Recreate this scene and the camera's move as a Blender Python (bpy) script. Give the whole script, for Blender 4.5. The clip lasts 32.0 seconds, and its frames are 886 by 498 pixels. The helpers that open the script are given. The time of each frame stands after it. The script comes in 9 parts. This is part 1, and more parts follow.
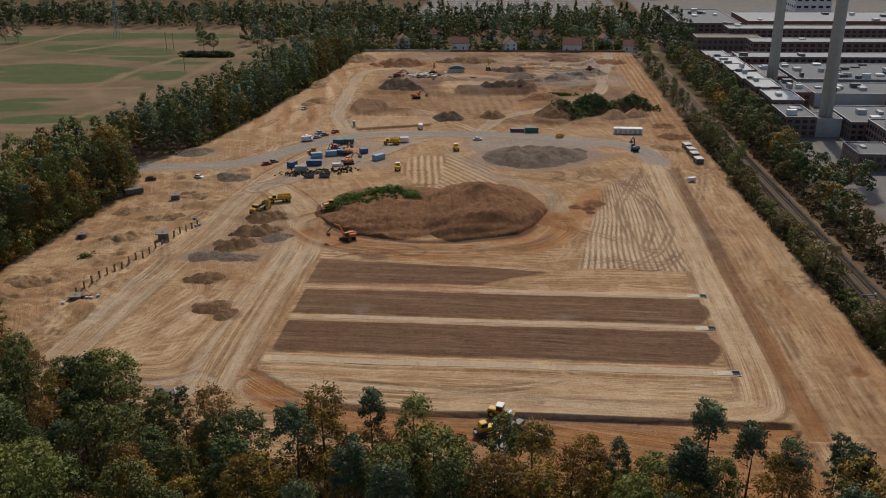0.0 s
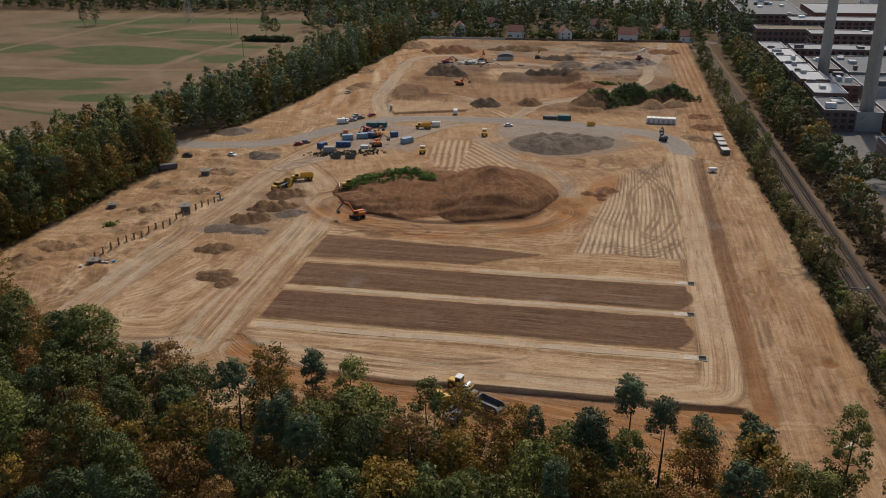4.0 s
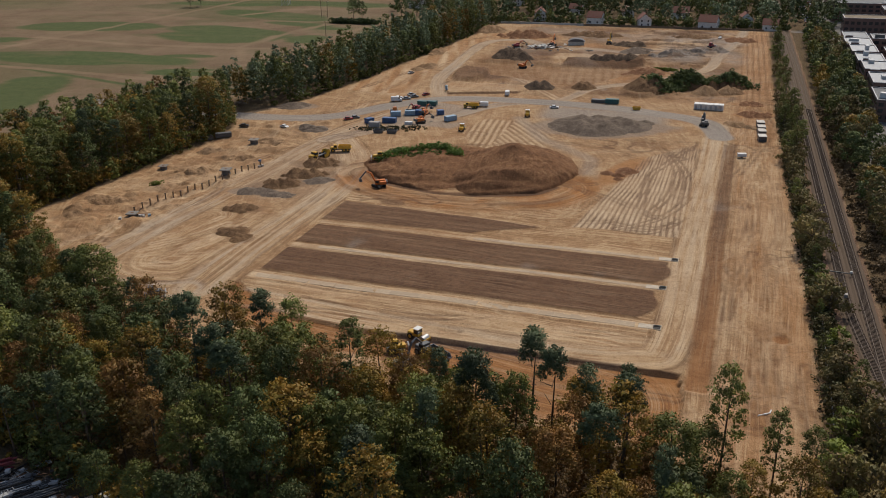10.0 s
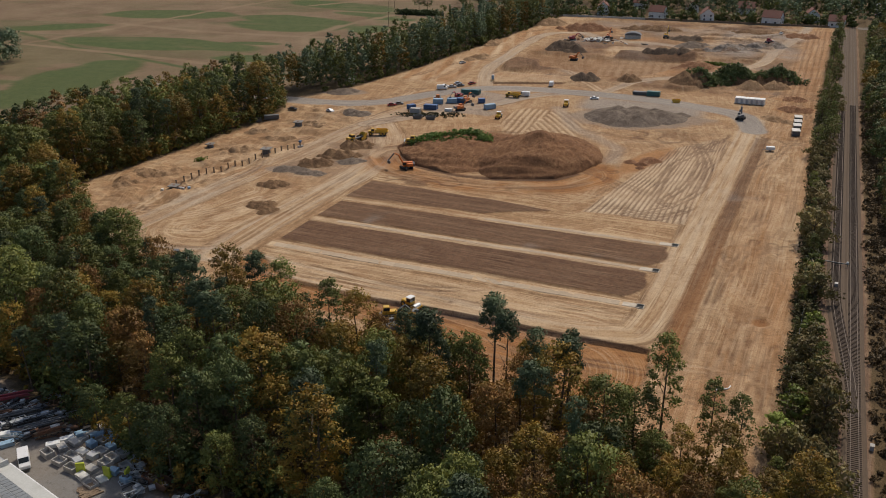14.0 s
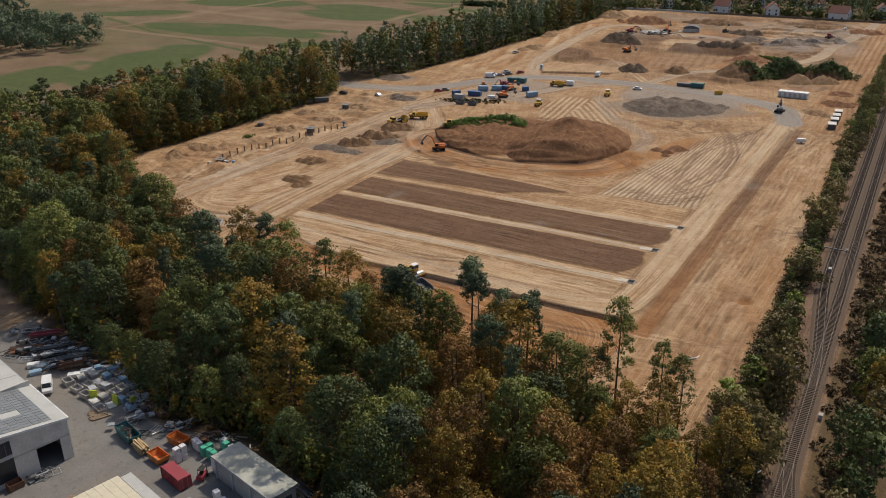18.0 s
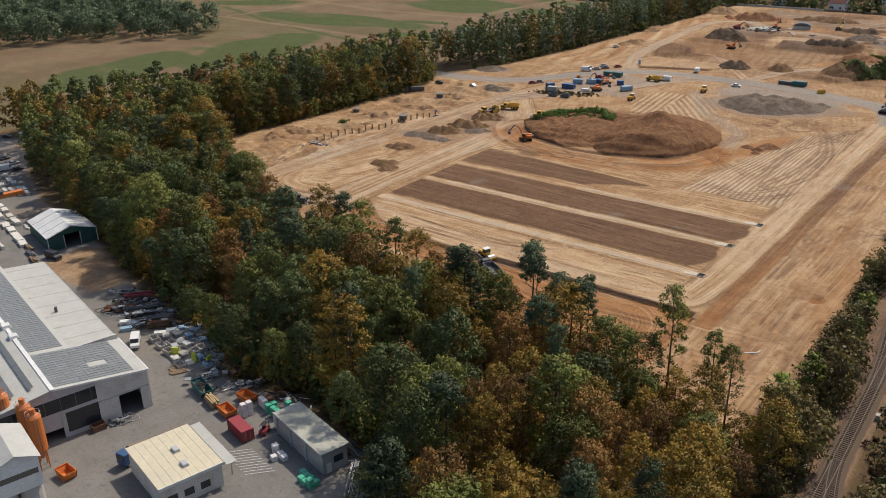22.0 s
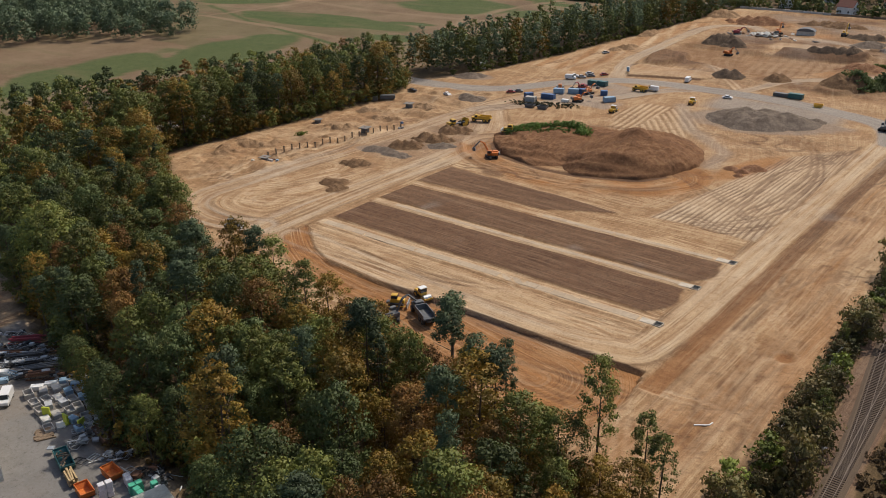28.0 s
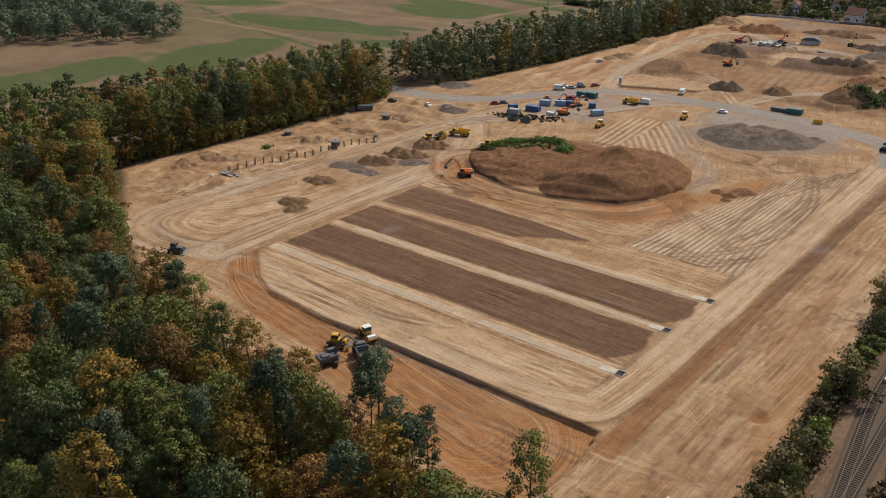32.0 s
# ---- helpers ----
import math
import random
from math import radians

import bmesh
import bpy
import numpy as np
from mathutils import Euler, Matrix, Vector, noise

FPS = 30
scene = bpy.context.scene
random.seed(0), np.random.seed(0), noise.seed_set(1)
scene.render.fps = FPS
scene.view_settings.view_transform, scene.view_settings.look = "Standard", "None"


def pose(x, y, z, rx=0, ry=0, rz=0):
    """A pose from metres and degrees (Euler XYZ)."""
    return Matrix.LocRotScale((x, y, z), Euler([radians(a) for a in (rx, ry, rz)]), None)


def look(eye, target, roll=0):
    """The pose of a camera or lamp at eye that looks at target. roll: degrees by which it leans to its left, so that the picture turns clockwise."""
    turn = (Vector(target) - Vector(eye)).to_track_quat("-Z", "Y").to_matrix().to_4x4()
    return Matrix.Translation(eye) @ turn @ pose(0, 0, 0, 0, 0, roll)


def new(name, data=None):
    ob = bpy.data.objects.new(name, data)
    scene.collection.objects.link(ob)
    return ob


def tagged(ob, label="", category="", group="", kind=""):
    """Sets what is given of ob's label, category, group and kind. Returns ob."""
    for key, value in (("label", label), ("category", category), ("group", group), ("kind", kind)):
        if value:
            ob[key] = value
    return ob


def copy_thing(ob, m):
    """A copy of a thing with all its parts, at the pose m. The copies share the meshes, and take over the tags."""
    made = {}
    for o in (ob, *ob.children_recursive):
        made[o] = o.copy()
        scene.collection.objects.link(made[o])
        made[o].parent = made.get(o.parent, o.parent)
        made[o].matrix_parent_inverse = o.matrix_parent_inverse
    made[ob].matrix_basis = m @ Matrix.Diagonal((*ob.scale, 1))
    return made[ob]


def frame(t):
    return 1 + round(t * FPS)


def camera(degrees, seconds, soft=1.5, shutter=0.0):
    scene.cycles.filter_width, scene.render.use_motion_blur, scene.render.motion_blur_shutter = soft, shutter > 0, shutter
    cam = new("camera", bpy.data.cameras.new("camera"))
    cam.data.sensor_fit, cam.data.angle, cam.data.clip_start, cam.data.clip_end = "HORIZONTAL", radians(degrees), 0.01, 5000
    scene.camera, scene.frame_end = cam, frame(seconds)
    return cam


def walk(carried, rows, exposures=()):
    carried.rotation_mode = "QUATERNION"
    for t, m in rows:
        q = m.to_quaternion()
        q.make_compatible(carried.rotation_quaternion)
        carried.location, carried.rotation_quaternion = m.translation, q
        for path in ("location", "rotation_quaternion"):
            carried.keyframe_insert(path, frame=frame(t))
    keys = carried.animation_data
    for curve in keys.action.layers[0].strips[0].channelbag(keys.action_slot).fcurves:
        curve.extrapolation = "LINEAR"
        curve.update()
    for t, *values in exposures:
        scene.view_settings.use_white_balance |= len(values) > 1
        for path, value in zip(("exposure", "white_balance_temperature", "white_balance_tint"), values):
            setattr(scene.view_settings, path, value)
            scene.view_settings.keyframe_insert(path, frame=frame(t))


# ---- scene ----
cam = camera(53.0, 32.0, 0.95)
METRES, EYE, TILT, LEAN, TURN = 192.0, 102.36, -90.48, 12.54, 0.0
ROWS = [
    (0.0, 0.0, 0.0, 0.0, -12.06, 68.89, -4.73),
    (0.5, 0.0164, -0.0033, -0.0024, -12.06, 68.81, -5.4),
    (1.0, 0.0337, -0.0066, -0.0049, -12.08, 68.74, -6.11),
    (1.5, 0.0509, -0.0103, -0.0076, -12.06, 68.67, -6.81),
    (2.0, 0.0682, -0.0123, -0.0109, -12.03, 68.63, -7.45),
    (2.5, 0.0841, -0.0162, -0.014, -12.04, 68.54, -8.13),
    (3.0, 0.1014, -0.0208, -0.0182, -12.06, 68.4, -8.98),
    (3.5, 0.1176, -0.0244, -0.0218, -12.04, 68.31, -9.74),
    (5.5, 0.1836, -0.0371, -0.0349, -11.87, 68.02, -12.48),
    (6.0, 0.2001, -0.0406, -0.038, -11.89, 67.95, -13.17),
    (6.5, 0.2156, -0.0436, -0.0411, -11.89, 67.9, -13.77),
    (7.0, 0.2324, -0.0467, -0.0436, -11.85, 67.82, -14.42),
    (7.5, 0.2479, -0.0501, -0.0472, -11.83, 67.77, -15.04),
    (8.0, 0.2647, -0.0532, -0.0494, -11.82, 67.71, -15.75),
    (8.5, 0.2802, -0.0564, -0.053, -11.78, 67.64, -16.41),
    (9.0, 0.2971, -0.0599, -0.0556, -11.75, 67.55, -17.17),
    (9.5, 0.3126, -0.0629, -0.0583, -11.71, 67.48, -17.8),
    (10.0, 0.33, -0.0663, -0.0613, -11.67, 67.45, -18.5),
    (10.5, 0.3455, -0.0696, -0.0641, -11.66, 67.4, -19.18),
    (11.0, 0.3626, -0.0731, -0.0671, -11.63, 67.35, -19.88),
    (11.5, 0.3784, -0.0767, -0.0704, -11.63, 67.3, -20.55),
    (12.0, 0.3955, -0.0806, -0.0741, -11.64, 67.27, -21.24),
    (12.5, 0.4111, -0.0832, -0.0758, -11.6, 67.23, -21.95),
    (13.0, 0.4285, -0.0875, -0.0801, -11.58, 67.16, -22.72),
    (13.5, 0.4437, -0.0906, -0.0826, -11.56, 67.12, -23.45),
    (14.0, 0.461, -0.094, -0.0857, -11.55, 67.07, -24.31),
    (14.5, 0.4766, -0.0973, -0.0884, -11.52, 67.03, -24.96),
    (16.5, 0.5438, -0.1103, -0.1005, -11.45, 66.83, -27.81),
    (17.0, 0.5604, -0.1139, -0.1034, -11.49, 66.78, -28.58),
    (17.5, 0.5762, -0.117, -0.1061, -11.44, 66.72, -29.3),
    (18.0, 0.5929, -0.1206, -0.1092, -11.44, 66.67, -30.09),
    (18.5, 0.6085, -0.1237, -0.1122, -11.44, 66.65, -30.73),
    (19.0, 0.6245, -0.1269, -0.1153, -11.47, 66.6, -31.29),
    (19.5, 0.6363, -0.1296, -0.1182, -11.51, 66.56, -31.42),
    (20.0, 0.6445, -0.1311, -0.1206, -11.57, 66.53, -31.37),
    (20.2, 0.6461, -0.1312, -0.1212, -11.57, 66.53, -31.45),
    (20.3, 0.6469, -0.1313, -0.1216, -11.50, 66.46, -32.2),
    (20.4, 0.6477, -0.1314, -0.1219, -11.27, 66.24, -34.7),
    (20.5, 0.6484, -0.1315, -0.1222, -11.19, 66.17, -35.47),
    (21.0, 0.6518, -0.1324, -0.1219, -11.15, 66.13, -36.14),
    (21.5, 0.6524, -0.1324, -0.1202, -11.15, 66.16, -36.57),
    (22.0, 0.652, -0.1315, -0.1144, -11.1, 66.15, -37.39),
    (22.5, 0.6514, -0.1314, -0.1076, -11.04, 66.1, -38.37),
    (23.0, 0.6507, -0.1309, -0.0956, -10.96, 66.02, -39.35),
    (23.5, 0.6505, -0.1309, -0.0831, -11.0, 66.04, -39.34),
    (24.0, 0.6504, -0.1309, -0.068, -11.05, 66.05, -39.24),
    (24.5, 0.6497, -0.1301, -0.0517, -11.1, 66.04, -39.15),
    (25.0, 0.6503, -0.13, -0.0352, -11.08, 66.0, -39.05),
    (25.5, 0.6505, -0.1297, -0.0191, -11.09, 65.96, -38.97),
    (27.5, 0.6513, -0.1306, 0.0488, -11.32, 65.98, -38.66),
    (28.0, 0.6517, -0.1304, 0.0672, -11.37, 66.01, -38.62),
    (28.5, 0.6513, -0.1301, 0.0837, -11.43, 66.05, -38.61),
    (29.0, 0.6512, -0.13, 0.1012, -11.51, 66.1, -38.62),
    (29.5, 0.6509, -0.1297, 0.1174, -11.55, 66.11, -38.65),
    (30.0, 0.6501, -0.1294, 0.1347, -11.61, 66.15, -38.73),
    (30.5, 0.6483, -0.1291, 0.1504, -11.74, 66.2, -38.87),
    (31.0, 0.6464, -0.129, 0.1673, -11.86, 66.26, -39.09),
    (31.5, 0.6459, -0.1287, 0.1833, -11.83, 66.25, -39.28),
    (32.0, 0.6454, -0.1284, 0.2006, -11.79, 66.25, -39.67),
]
walk(cam, [(t, pose(0, 0, EYE, TILT, LEAN, TURN) @ pose(METRES * x, METRES * y, METRES * z, 90 + pitch, roll, yaw)) for t, x, y, z, yaw, pitch, roll in ROWS], [(0, -0.22), (9, -0.12), (14, 0.0), (19, 0.15), (21, 0.27), (23, 0.34), (28, 0.26), (32, 0.18)])

# ---- light ----
SUN_AZ, SUN_EL = 6.0, 52.0          # degrees from +y towards +x, degrees above the ground
world = bpy.data.worlds.new("sky")
scene.world = world
world.use_nodes = True
wn = world.node_tree.nodes
sky = wn.new("ShaderNodeTexSky")
sky.sky_type, sky.sun_disc = "NISHITA", False
sky.sun_elevation, sky.sun_rotation = radians(SUN_EL), radians(SUN_AZ)
sky.dust_density, sky.air_density = 2.5, 1.0
wn["Background"].inputs["Strength"].default_value = 0.10
world.node_tree.links.new(sky.outputs["Color"], wn["Background"].inputs["Color"])
sun = new("sun", bpy.data.lights.new("sun", "SUN"))
sun.data.energy, sun.data.angle, sun.data.color = 2.9, radians(0.9), (1.0, 0.90, 0.76)
sd = Vector((math.sin(radians(SUN_AZ)) * math.cos(radians(SUN_EL)), math.cos(radians(SUN_AZ)) * math.cos(radians(SUN_EL)), math.sin(radians(SUN_EL))))
sun.matrix_world = look(sd * 300, (0, 0, 0))


# ---- materials ----
def nodes_of(name):
    m = bpy.data.materials.new(name)
    m.use_nodes = True
    return m, m.node_tree.nodes, m.node_tree.links


def noise_node(n, l, scale, detail=4, rough=0.6, vec=None):
    t = n.new("ShaderNodeTexNoise")
    t.inputs["Scale"].default_value, t.inputs["Detail"].default_value, t.inputs["Roughness"].default_value = scale, detail, rough
    if vec is not None:
        l.new(vec, t.inputs["Vector"])
    return t.outputs["Fac"]


def math_node(n, l, op, a, b):
    m = n.new("ShaderNodeMath")
    m.operation = op
    for i, v in enumerate((a, b)):
        if isinstance(v, (int, float)):
            m.inputs[i].default_value = v
        else:
            l.new(v, m.inputs[i])
    return m.outputs[0]


def mix_node(n, l, fac, a, b, blend="MIX"):
    m = n.new("ShaderNodeMix")
    m.data_type, m.blend_type = "RGBA", blend
    for i, v in ((0, fac), (6, a), (7, b)):
        if isinstance(v, (int, float)):
            m.inputs[i].default_value = v
        elif isinstance(v, tuple):
            m.inputs[i].default_value = (*v[:3], 1)
        else:
            l.new(v, m.inputs[i])
    return m.outputs[2]


def ramp_node(n, l, fac, lo, hi):
    r = n.new("ShaderNodeMapRange")
    r.inputs[1].default_value, r.inputs[2].default_value = lo, hi
    l.new(fac, r.inputs[0])
    return r.outputs[0]


def stretch(n, l, sx, sy, sz=1.0, rz=0.0):
    g = n.new("ShaderNodeNewGeometry")
    m = n.new("ShaderNodeMapping")
    m.inputs["Scale"].default_value = (sx, sy, sz)
    m.inputs["Rotation"].default_value = (0, 0, radians(rz))
    l.new(g.outputs["Position"], m.inputs["Vector"])
    return m.outputs["Vector"]


MATS = {}


def mat(name, col, rough=0.6, metal=0.0, grain=3.0, vary=0.25, dirt=(0.16, 0.12, 0.08), soil=0.25, bump=0.15, rand=0.0):
    """Painted, concrete or metal surface: colour with grain, broad stains and light dust."""
    if name in MATS:
        return MATS[name]
    m, n, l = nodes_of(name)
    b = n["Principled BSDF"]
    tc = n.new("ShaderNodeTexCoord").outputs["Object"]
    f1 = noise_node(n, l, grain, 6, 0.65, tc)
    f2 = noise_node(n, l, grain * 0.12, 3, 0.6, tc)
    c = mix_node(n, l, ramp_node(n, l, f1, 0.3, 0.7), tuple(v * (1 - vary) for v in col), tuple(min(1, v * (1 + vary * 0.6)) for v in col))
    c = mix_node(n, l, math_node(n, l, "MULTIPLY", ramp_node(n, l, f2, 0.45, 0.75), soil), c, dirt)
    if rand:
        oi = n.new("ShaderNodeObjectInfo").outputs["Random"]
        h = n.new("ShaderNodeHueSaturation")
        l.new(ramp_node(n, l, oi, 0, 1), h.inputs["Value"])
        h.inputs["Value"].default_value = 1
        mr = n.new("ShaderNodeMapRange")
        mr.inputs[3].default_value, mr.inputs[4].default_value = 1 - rand, 1 + rand
        l.new(oi, mr.inputs[0])
        l.new(mr.outputs[0], h.inputs["Value"])
        l.new(c, h.inputs["Color"])
        c = h.outputs["Color"]
    l.new(c, b.inputs["Base Color"])
    b.inputs["Metallic"].default_value = metal
    rr = n.new("ShaderNodeMapRange")
    rr.inputs[3].default_value, rr.inputs[4].default_value = max(0.05, rough - 0.12), min(1, rough + 0.15)
    l.new(f1, rr.inputs[0])
    l.new(rr.outputs[0], b.inputs["Roughness"])
    if bump:
        bp = n.new("ShaderNodeBump")
        bp.inputs["Strength"].default_value, bp.inputs["Distance"].default_value = bump, 0.02
        l.new(f1, bp.inputs["Height"])
        l.new(bp.outputs["Normal"], b.inputs["Normal"])
    MATS[name] = m
    return m


def leaf_mat(name, dark, light, alt=None, alt_amount=0.0):
    """Foliage: a hue for each tree, a shade for each leaf clump, some light through the leaves."""
    m, n, l = nodes_of(name)
    b = n["Principled BSDF"]
    oi = n.new("ShaderNodeObjectInfo").outputs["Random"]
    isl = n.new("ShaderNodeNewGeometry").outputs["Random Per Island"]
    wide = noise_node(n, l, 0.35, 3, 0.6, stretch(n, l, 1, 1))
    soft_d, soft_l = tuple(a * 0.66 + b * 0.34 for a, b in zip(dark, light)), tuple(a * 0.38 + b * 0.62 for a, b in zip(dark, light))
    c = mix_node(n, l, isl, soft_d, soft_l)
    if alt:
        k = math_node(n, l, "MULTIPLY", ramp_node(n, l, wide, 0.4, 0.65), alt_amount)
        c = mix_node(n, l, k, c, alt)
    h = n.new("ShaderNodeHueSaturation")
    mr = n.new("ShaderNodeMapRange")
    mr.inputs[3].default_value, mr.inputs[4].default_value = 0.66, 1.18
    l.new(oi, mr.inputs[0])
    tree = n.new("ShaderNodeMapRange")
    tree.inputs[1].default_value, tree.inputs[2].default_value, tree.inputs[3].default_value, tree.inputs[4].default_value = 0.35, 0.65, 0.72, 1.3
    l.new(noise_node(n, l, 0.13, 2, 0.5, stretch(n, l, 1, 1, 0.25)), tree.inputs[0])
    l.new(math_node(n, l, "MULTIPLY", mr.outputs[0], tree.outputs[0]), h.inputs["Value"])
    l.new(c, h.inputs["Color"])
    l.new(h.outputs["Color"], b.inputs["Base Color"])
    b.inputs["Roughness"].default_value = 0.6
    b.inputs["Specular IOR Level"].default_value = 0.25
    t = n.new("ShaderNodeBsdfTranslucent")
    l.new(h.outputs["Color"], t.inputs["Color"])
    mx = n.new("ShaderNodeMixShader")
    mx.inputs[0].default_value = 0.25
    l.new(b.outputs[0], mx.inputs[1])
    l.new(t.outputs[0], mx.inputs[2])
    l.new(mx.outputs[0], n["Material Output"].inputs["Surface"])
    return m


LEAF_GREEN = leaf_mat("leaf_green", (0.064, 0.086, 0.022), (0.172, 0.198, 0.048), (0.215, 0.160, 0.032), 0.35)
LEAF_DARK = leaf_mat("leaf_dark_green", (0.046, 0.070, 0.025), (0.122, 0.156, 0.054), (0.130, 0.128, 0.036), 0.3)
LEAF_OLIVE = leaf_mat("leaf_olive", (0.120, 0.096, 0.016), (0.300, 0.216, 0.038), (0.345, 0.160, 0.030), 0.55)
LEAF_RUST = leaf_mat("leaf_rust", (0.132, 0.068, 0.022), (0.290, 0.142, 0.044), (0.165, 0.14, 0.034), 0.45)
LEAF_PINE = leaf_mat("pine_needles", (0.048, 0.074, 0.036), (0.118, 0.150, 0.076))
LEAF_SHRUB = leaf_mat("shrub_leaves", (0.090, 0.119, 0.022), (0.213, 0.248, 0.047))
LEAF_SCRUB = leaf_mat("thorn_leaves", (0.125, 0.094, 0.038), (0.265, 0.196, 0.080), (0.115, 0.145, 0.040), 0.5)
# paler, bluer leaf colour that stands in for haze over distant woods
LEAF_HAZED = leaf_mat("hazed_leaves", (0.080, 0.118, 0.066), (0.168, 0.215, 0.118))
BARK = mat("bark", (0.11, 0.085, 0.065), 0.9, grain=2.0, vary=0.5, bump=0.6)


def ground_mat():
    m, n, l = nodes_of("ground_soil")
    b = n["Principled BSDF"]
    za = n.new("ShaderNodeAttribute")
    zb = n.new("ShaderNodeAttribute")
    za.attribute_name, zb.attribute_name = "zone_a", "zone_b"
    sa = n.new("ShaderNodeSeparateColor")
    sb = n.new("ShaderNodeSeparateColor")
    l.new(za.outputs["Color"], sa.inputs[0])
    l.new(zb.outputs["Color"], sb.inputs[0])
    p = stretch(n, l, 1, 1)
    fine = noise_node(n, l, 1.6, 9, 0.78, p)
    mid = noise_node(n, l, 0.16, 6, 0.65, p)
    wide = noise_node(n, l, 0.03, 4, 0.6, p)
    fl = n.new("ShaderNodeAttribute")
    fl.attribute_name = "flow"

    def along_flow(sx, sy, detail):
        m2 = n.new("ShaderNodeMapping")
        m2.inputs["Scale"].default_value = (sx, sy, 1)
        l.new(fl.outputs["Vector"], m2.inputs["Vector"])
        return noise_node(n, l, 1.0, detail, 0.62, m2.outputs["Vector"])
    wear = along_flow(0.42, 0.022, 4)
    rut = along_flow(2.0, 0.045, 4)
    thin = along_flow(4.6, 0.11, 3)
    sep = n.new("ShaderNodeSeparateXYZ")
    l.new(fl.outputs["Vector"], sep.inputs[0])
    brk = ramp_node(n, l, noise_node(n, l, 0.07, 5, 0.7, p), 0.36, 0.6)
    power = math_node(n, l, "MULTIPLY", sep.outputs[2], math_node(n, l, "ADD", 0.3, brk))

    def streaked(c, dark_c, light_c, k=1.0):
        for f, lo, hi, amount, to in ((wear, 0.53, 0.62, 0.4, dark_c), (wear, 0.47, 0.39, 0.7, light_c), (rut, 0.575, 0.61, 0.62, dark_c), (rut, 0.44, 0.40, 0.7, light_c), (thin, 0.62, 0.66, 0.3, dark_c)):
            c = mix_node(n, l, math_node(n, l, "MULTIPLY", math_node(n, l, "MULTIPLY", ramp_node(n, l, f, lo, hi), amount * k), power), c, to)
        return c
    clod = ramp_node(n, l, noise_node(n, l, 0.45, 10, 0.8, p), 0.47, 0.57)
    blot = ramp_node(n, l, noise_node(n, l, 0.11, 11, 0.74, p), 0.505, 0.545)
    blot2 = ramp_node(n, l, noise_node(n, l, 0.2, 11, 0.76, stretch(n, l, 1, 0.6, 1, 35)), 0.525, 0.565)
    sand = mix_node(n, l, ramp_node(n, l, mid, 0.3, 0.7), (0.278, 0.163, 0.082), (0.374, 0.240, 0.134))
    sand = mix_node(n, l, math_node(n, l, "MULTIPLY", ramp_node(n, l, wide, 0.42, 0.68), 0.6), sand, (0.30, 0.162, 0.078))
    sand = mix_node(n, l, math_node(n, l, "MULTIPLY", clod, 0.32), sand, (0.20, 0.118, 0.064))
    sand = mix_node(n, l, math_node(n, l, "MULTIPLY", blot, 0.48), sand, (0.475, 0.328, 0.188))
    sand = mix_node(n, l, math_node(n, l, "MULTIPLY", blot2, 0.3), sand, (0.195, 0.108, 0.054))
    sand = streaked(sand, (0.18, 0.098, 0.048), (0.495, 0.352, 0.208))
    dark = mix_node(n, l, ramp_node(n, l, mid, 0.3, 0.7), (0.118, 0.064, 0.037), (0.164, 0.093, 0.055))
    dark = mix_node(n, l, math_node(n, l, "MULTIPLY", clod, 0.5), dark, (0.078, 0.047, 0.031))
    dark = streaked(dark, (0.068, 0.038, 0.023), (0.20, 0.126, 0.078), 0.8)
    gravel = mix_node(n, l, ramp_node(n, l, fine, 0.3, 0.7), (0.19, 0.163, 0.138), (0.33, 0.29, 0.25))
    gravel = streaked(gravel, (0.17, 0.14, 0.115), (0.37, 0.32, 0.265), 0.6)
    red = mix_node(n, l, ramp_node(n, l, mid, 0.3, 0.7), (0.275, 0.120, 0.042), (0.355, 0.172, 0.068))
    red = streaked(red, (0.16, 0.072, 0.032), (0.36, 0.215, 0.115), 0.8)
    pale = mix_node(n, l, ramp_node(n, l, mid, 0.3, 0.7), (0.46, 0.325, 0.195), (0.59, 0.442, 0.288))
    pale = streaked(pale, (0.265, 0.17, 0.092), (0.54, 0.42, 0.285), 0.75)
    green = mix_node(n, l, ramp_node(n, l, mid, 0.3, 0.7), (0.058, 0.080, 0.028), (0.086, 0.104, 0.039))
    straw = mix_node(n, l, ramp_node(n, l, wide, 0.35, 0.65), (0.150, 0.100, 0.061), (0.205, 0.144, 0.090))
    straw = mix_node(n, l, math_node(n, l, "MULTIPLY", ramp_node(n, l, mid, 0.45, 0.75), 0.4), straw, (0.115, 0.095, 0.046))
    litter = mix_node(n, l, ramp_node(n, l, fine, 0.3, 0.7), (0.055, 0.042, 0.022), (0.15, 0.10, 0.055))
    asphalt = mix_node(n, l, ramp_node(n, l, mid, 0.3, 0.7), (0.155, 0.148, 0.138), (0.205, 0.195, 0.183))
    asphalt = mix_node(n, l, math_node(n, l, "MULTIPLY", ramp_node(n, l, wide, 0.5, 0.7), 0.4), asphalt, (0.24, 0.18, 0.12))
    edge = math_node(n, l, "MULTIPLY", math_node(n, l, "SUBTRACT", fine, 0.5), 0.5)
    c = sand
    for src, col in ((sb.outputs[1], straw), (sb.outputs[0], green), (sb.outputs[2], litter), (zb.outputs["Alpha"], asphalt), (za.outputs["Alpha"], pale),
                     (sa.outputs[2], red), (sa.outputs[0], dark), (sa.outputs[1], gravel)):
        lim = math_node(n, l, "MULTIPLY", src, math_node(n, l, "ADD", 1.0, edge))
        k = n.new("ShaderNodeClamp")
        l.new(lim, k.inputs[0])
        c = mix_node(n, l, k.outputs[0], c, col)
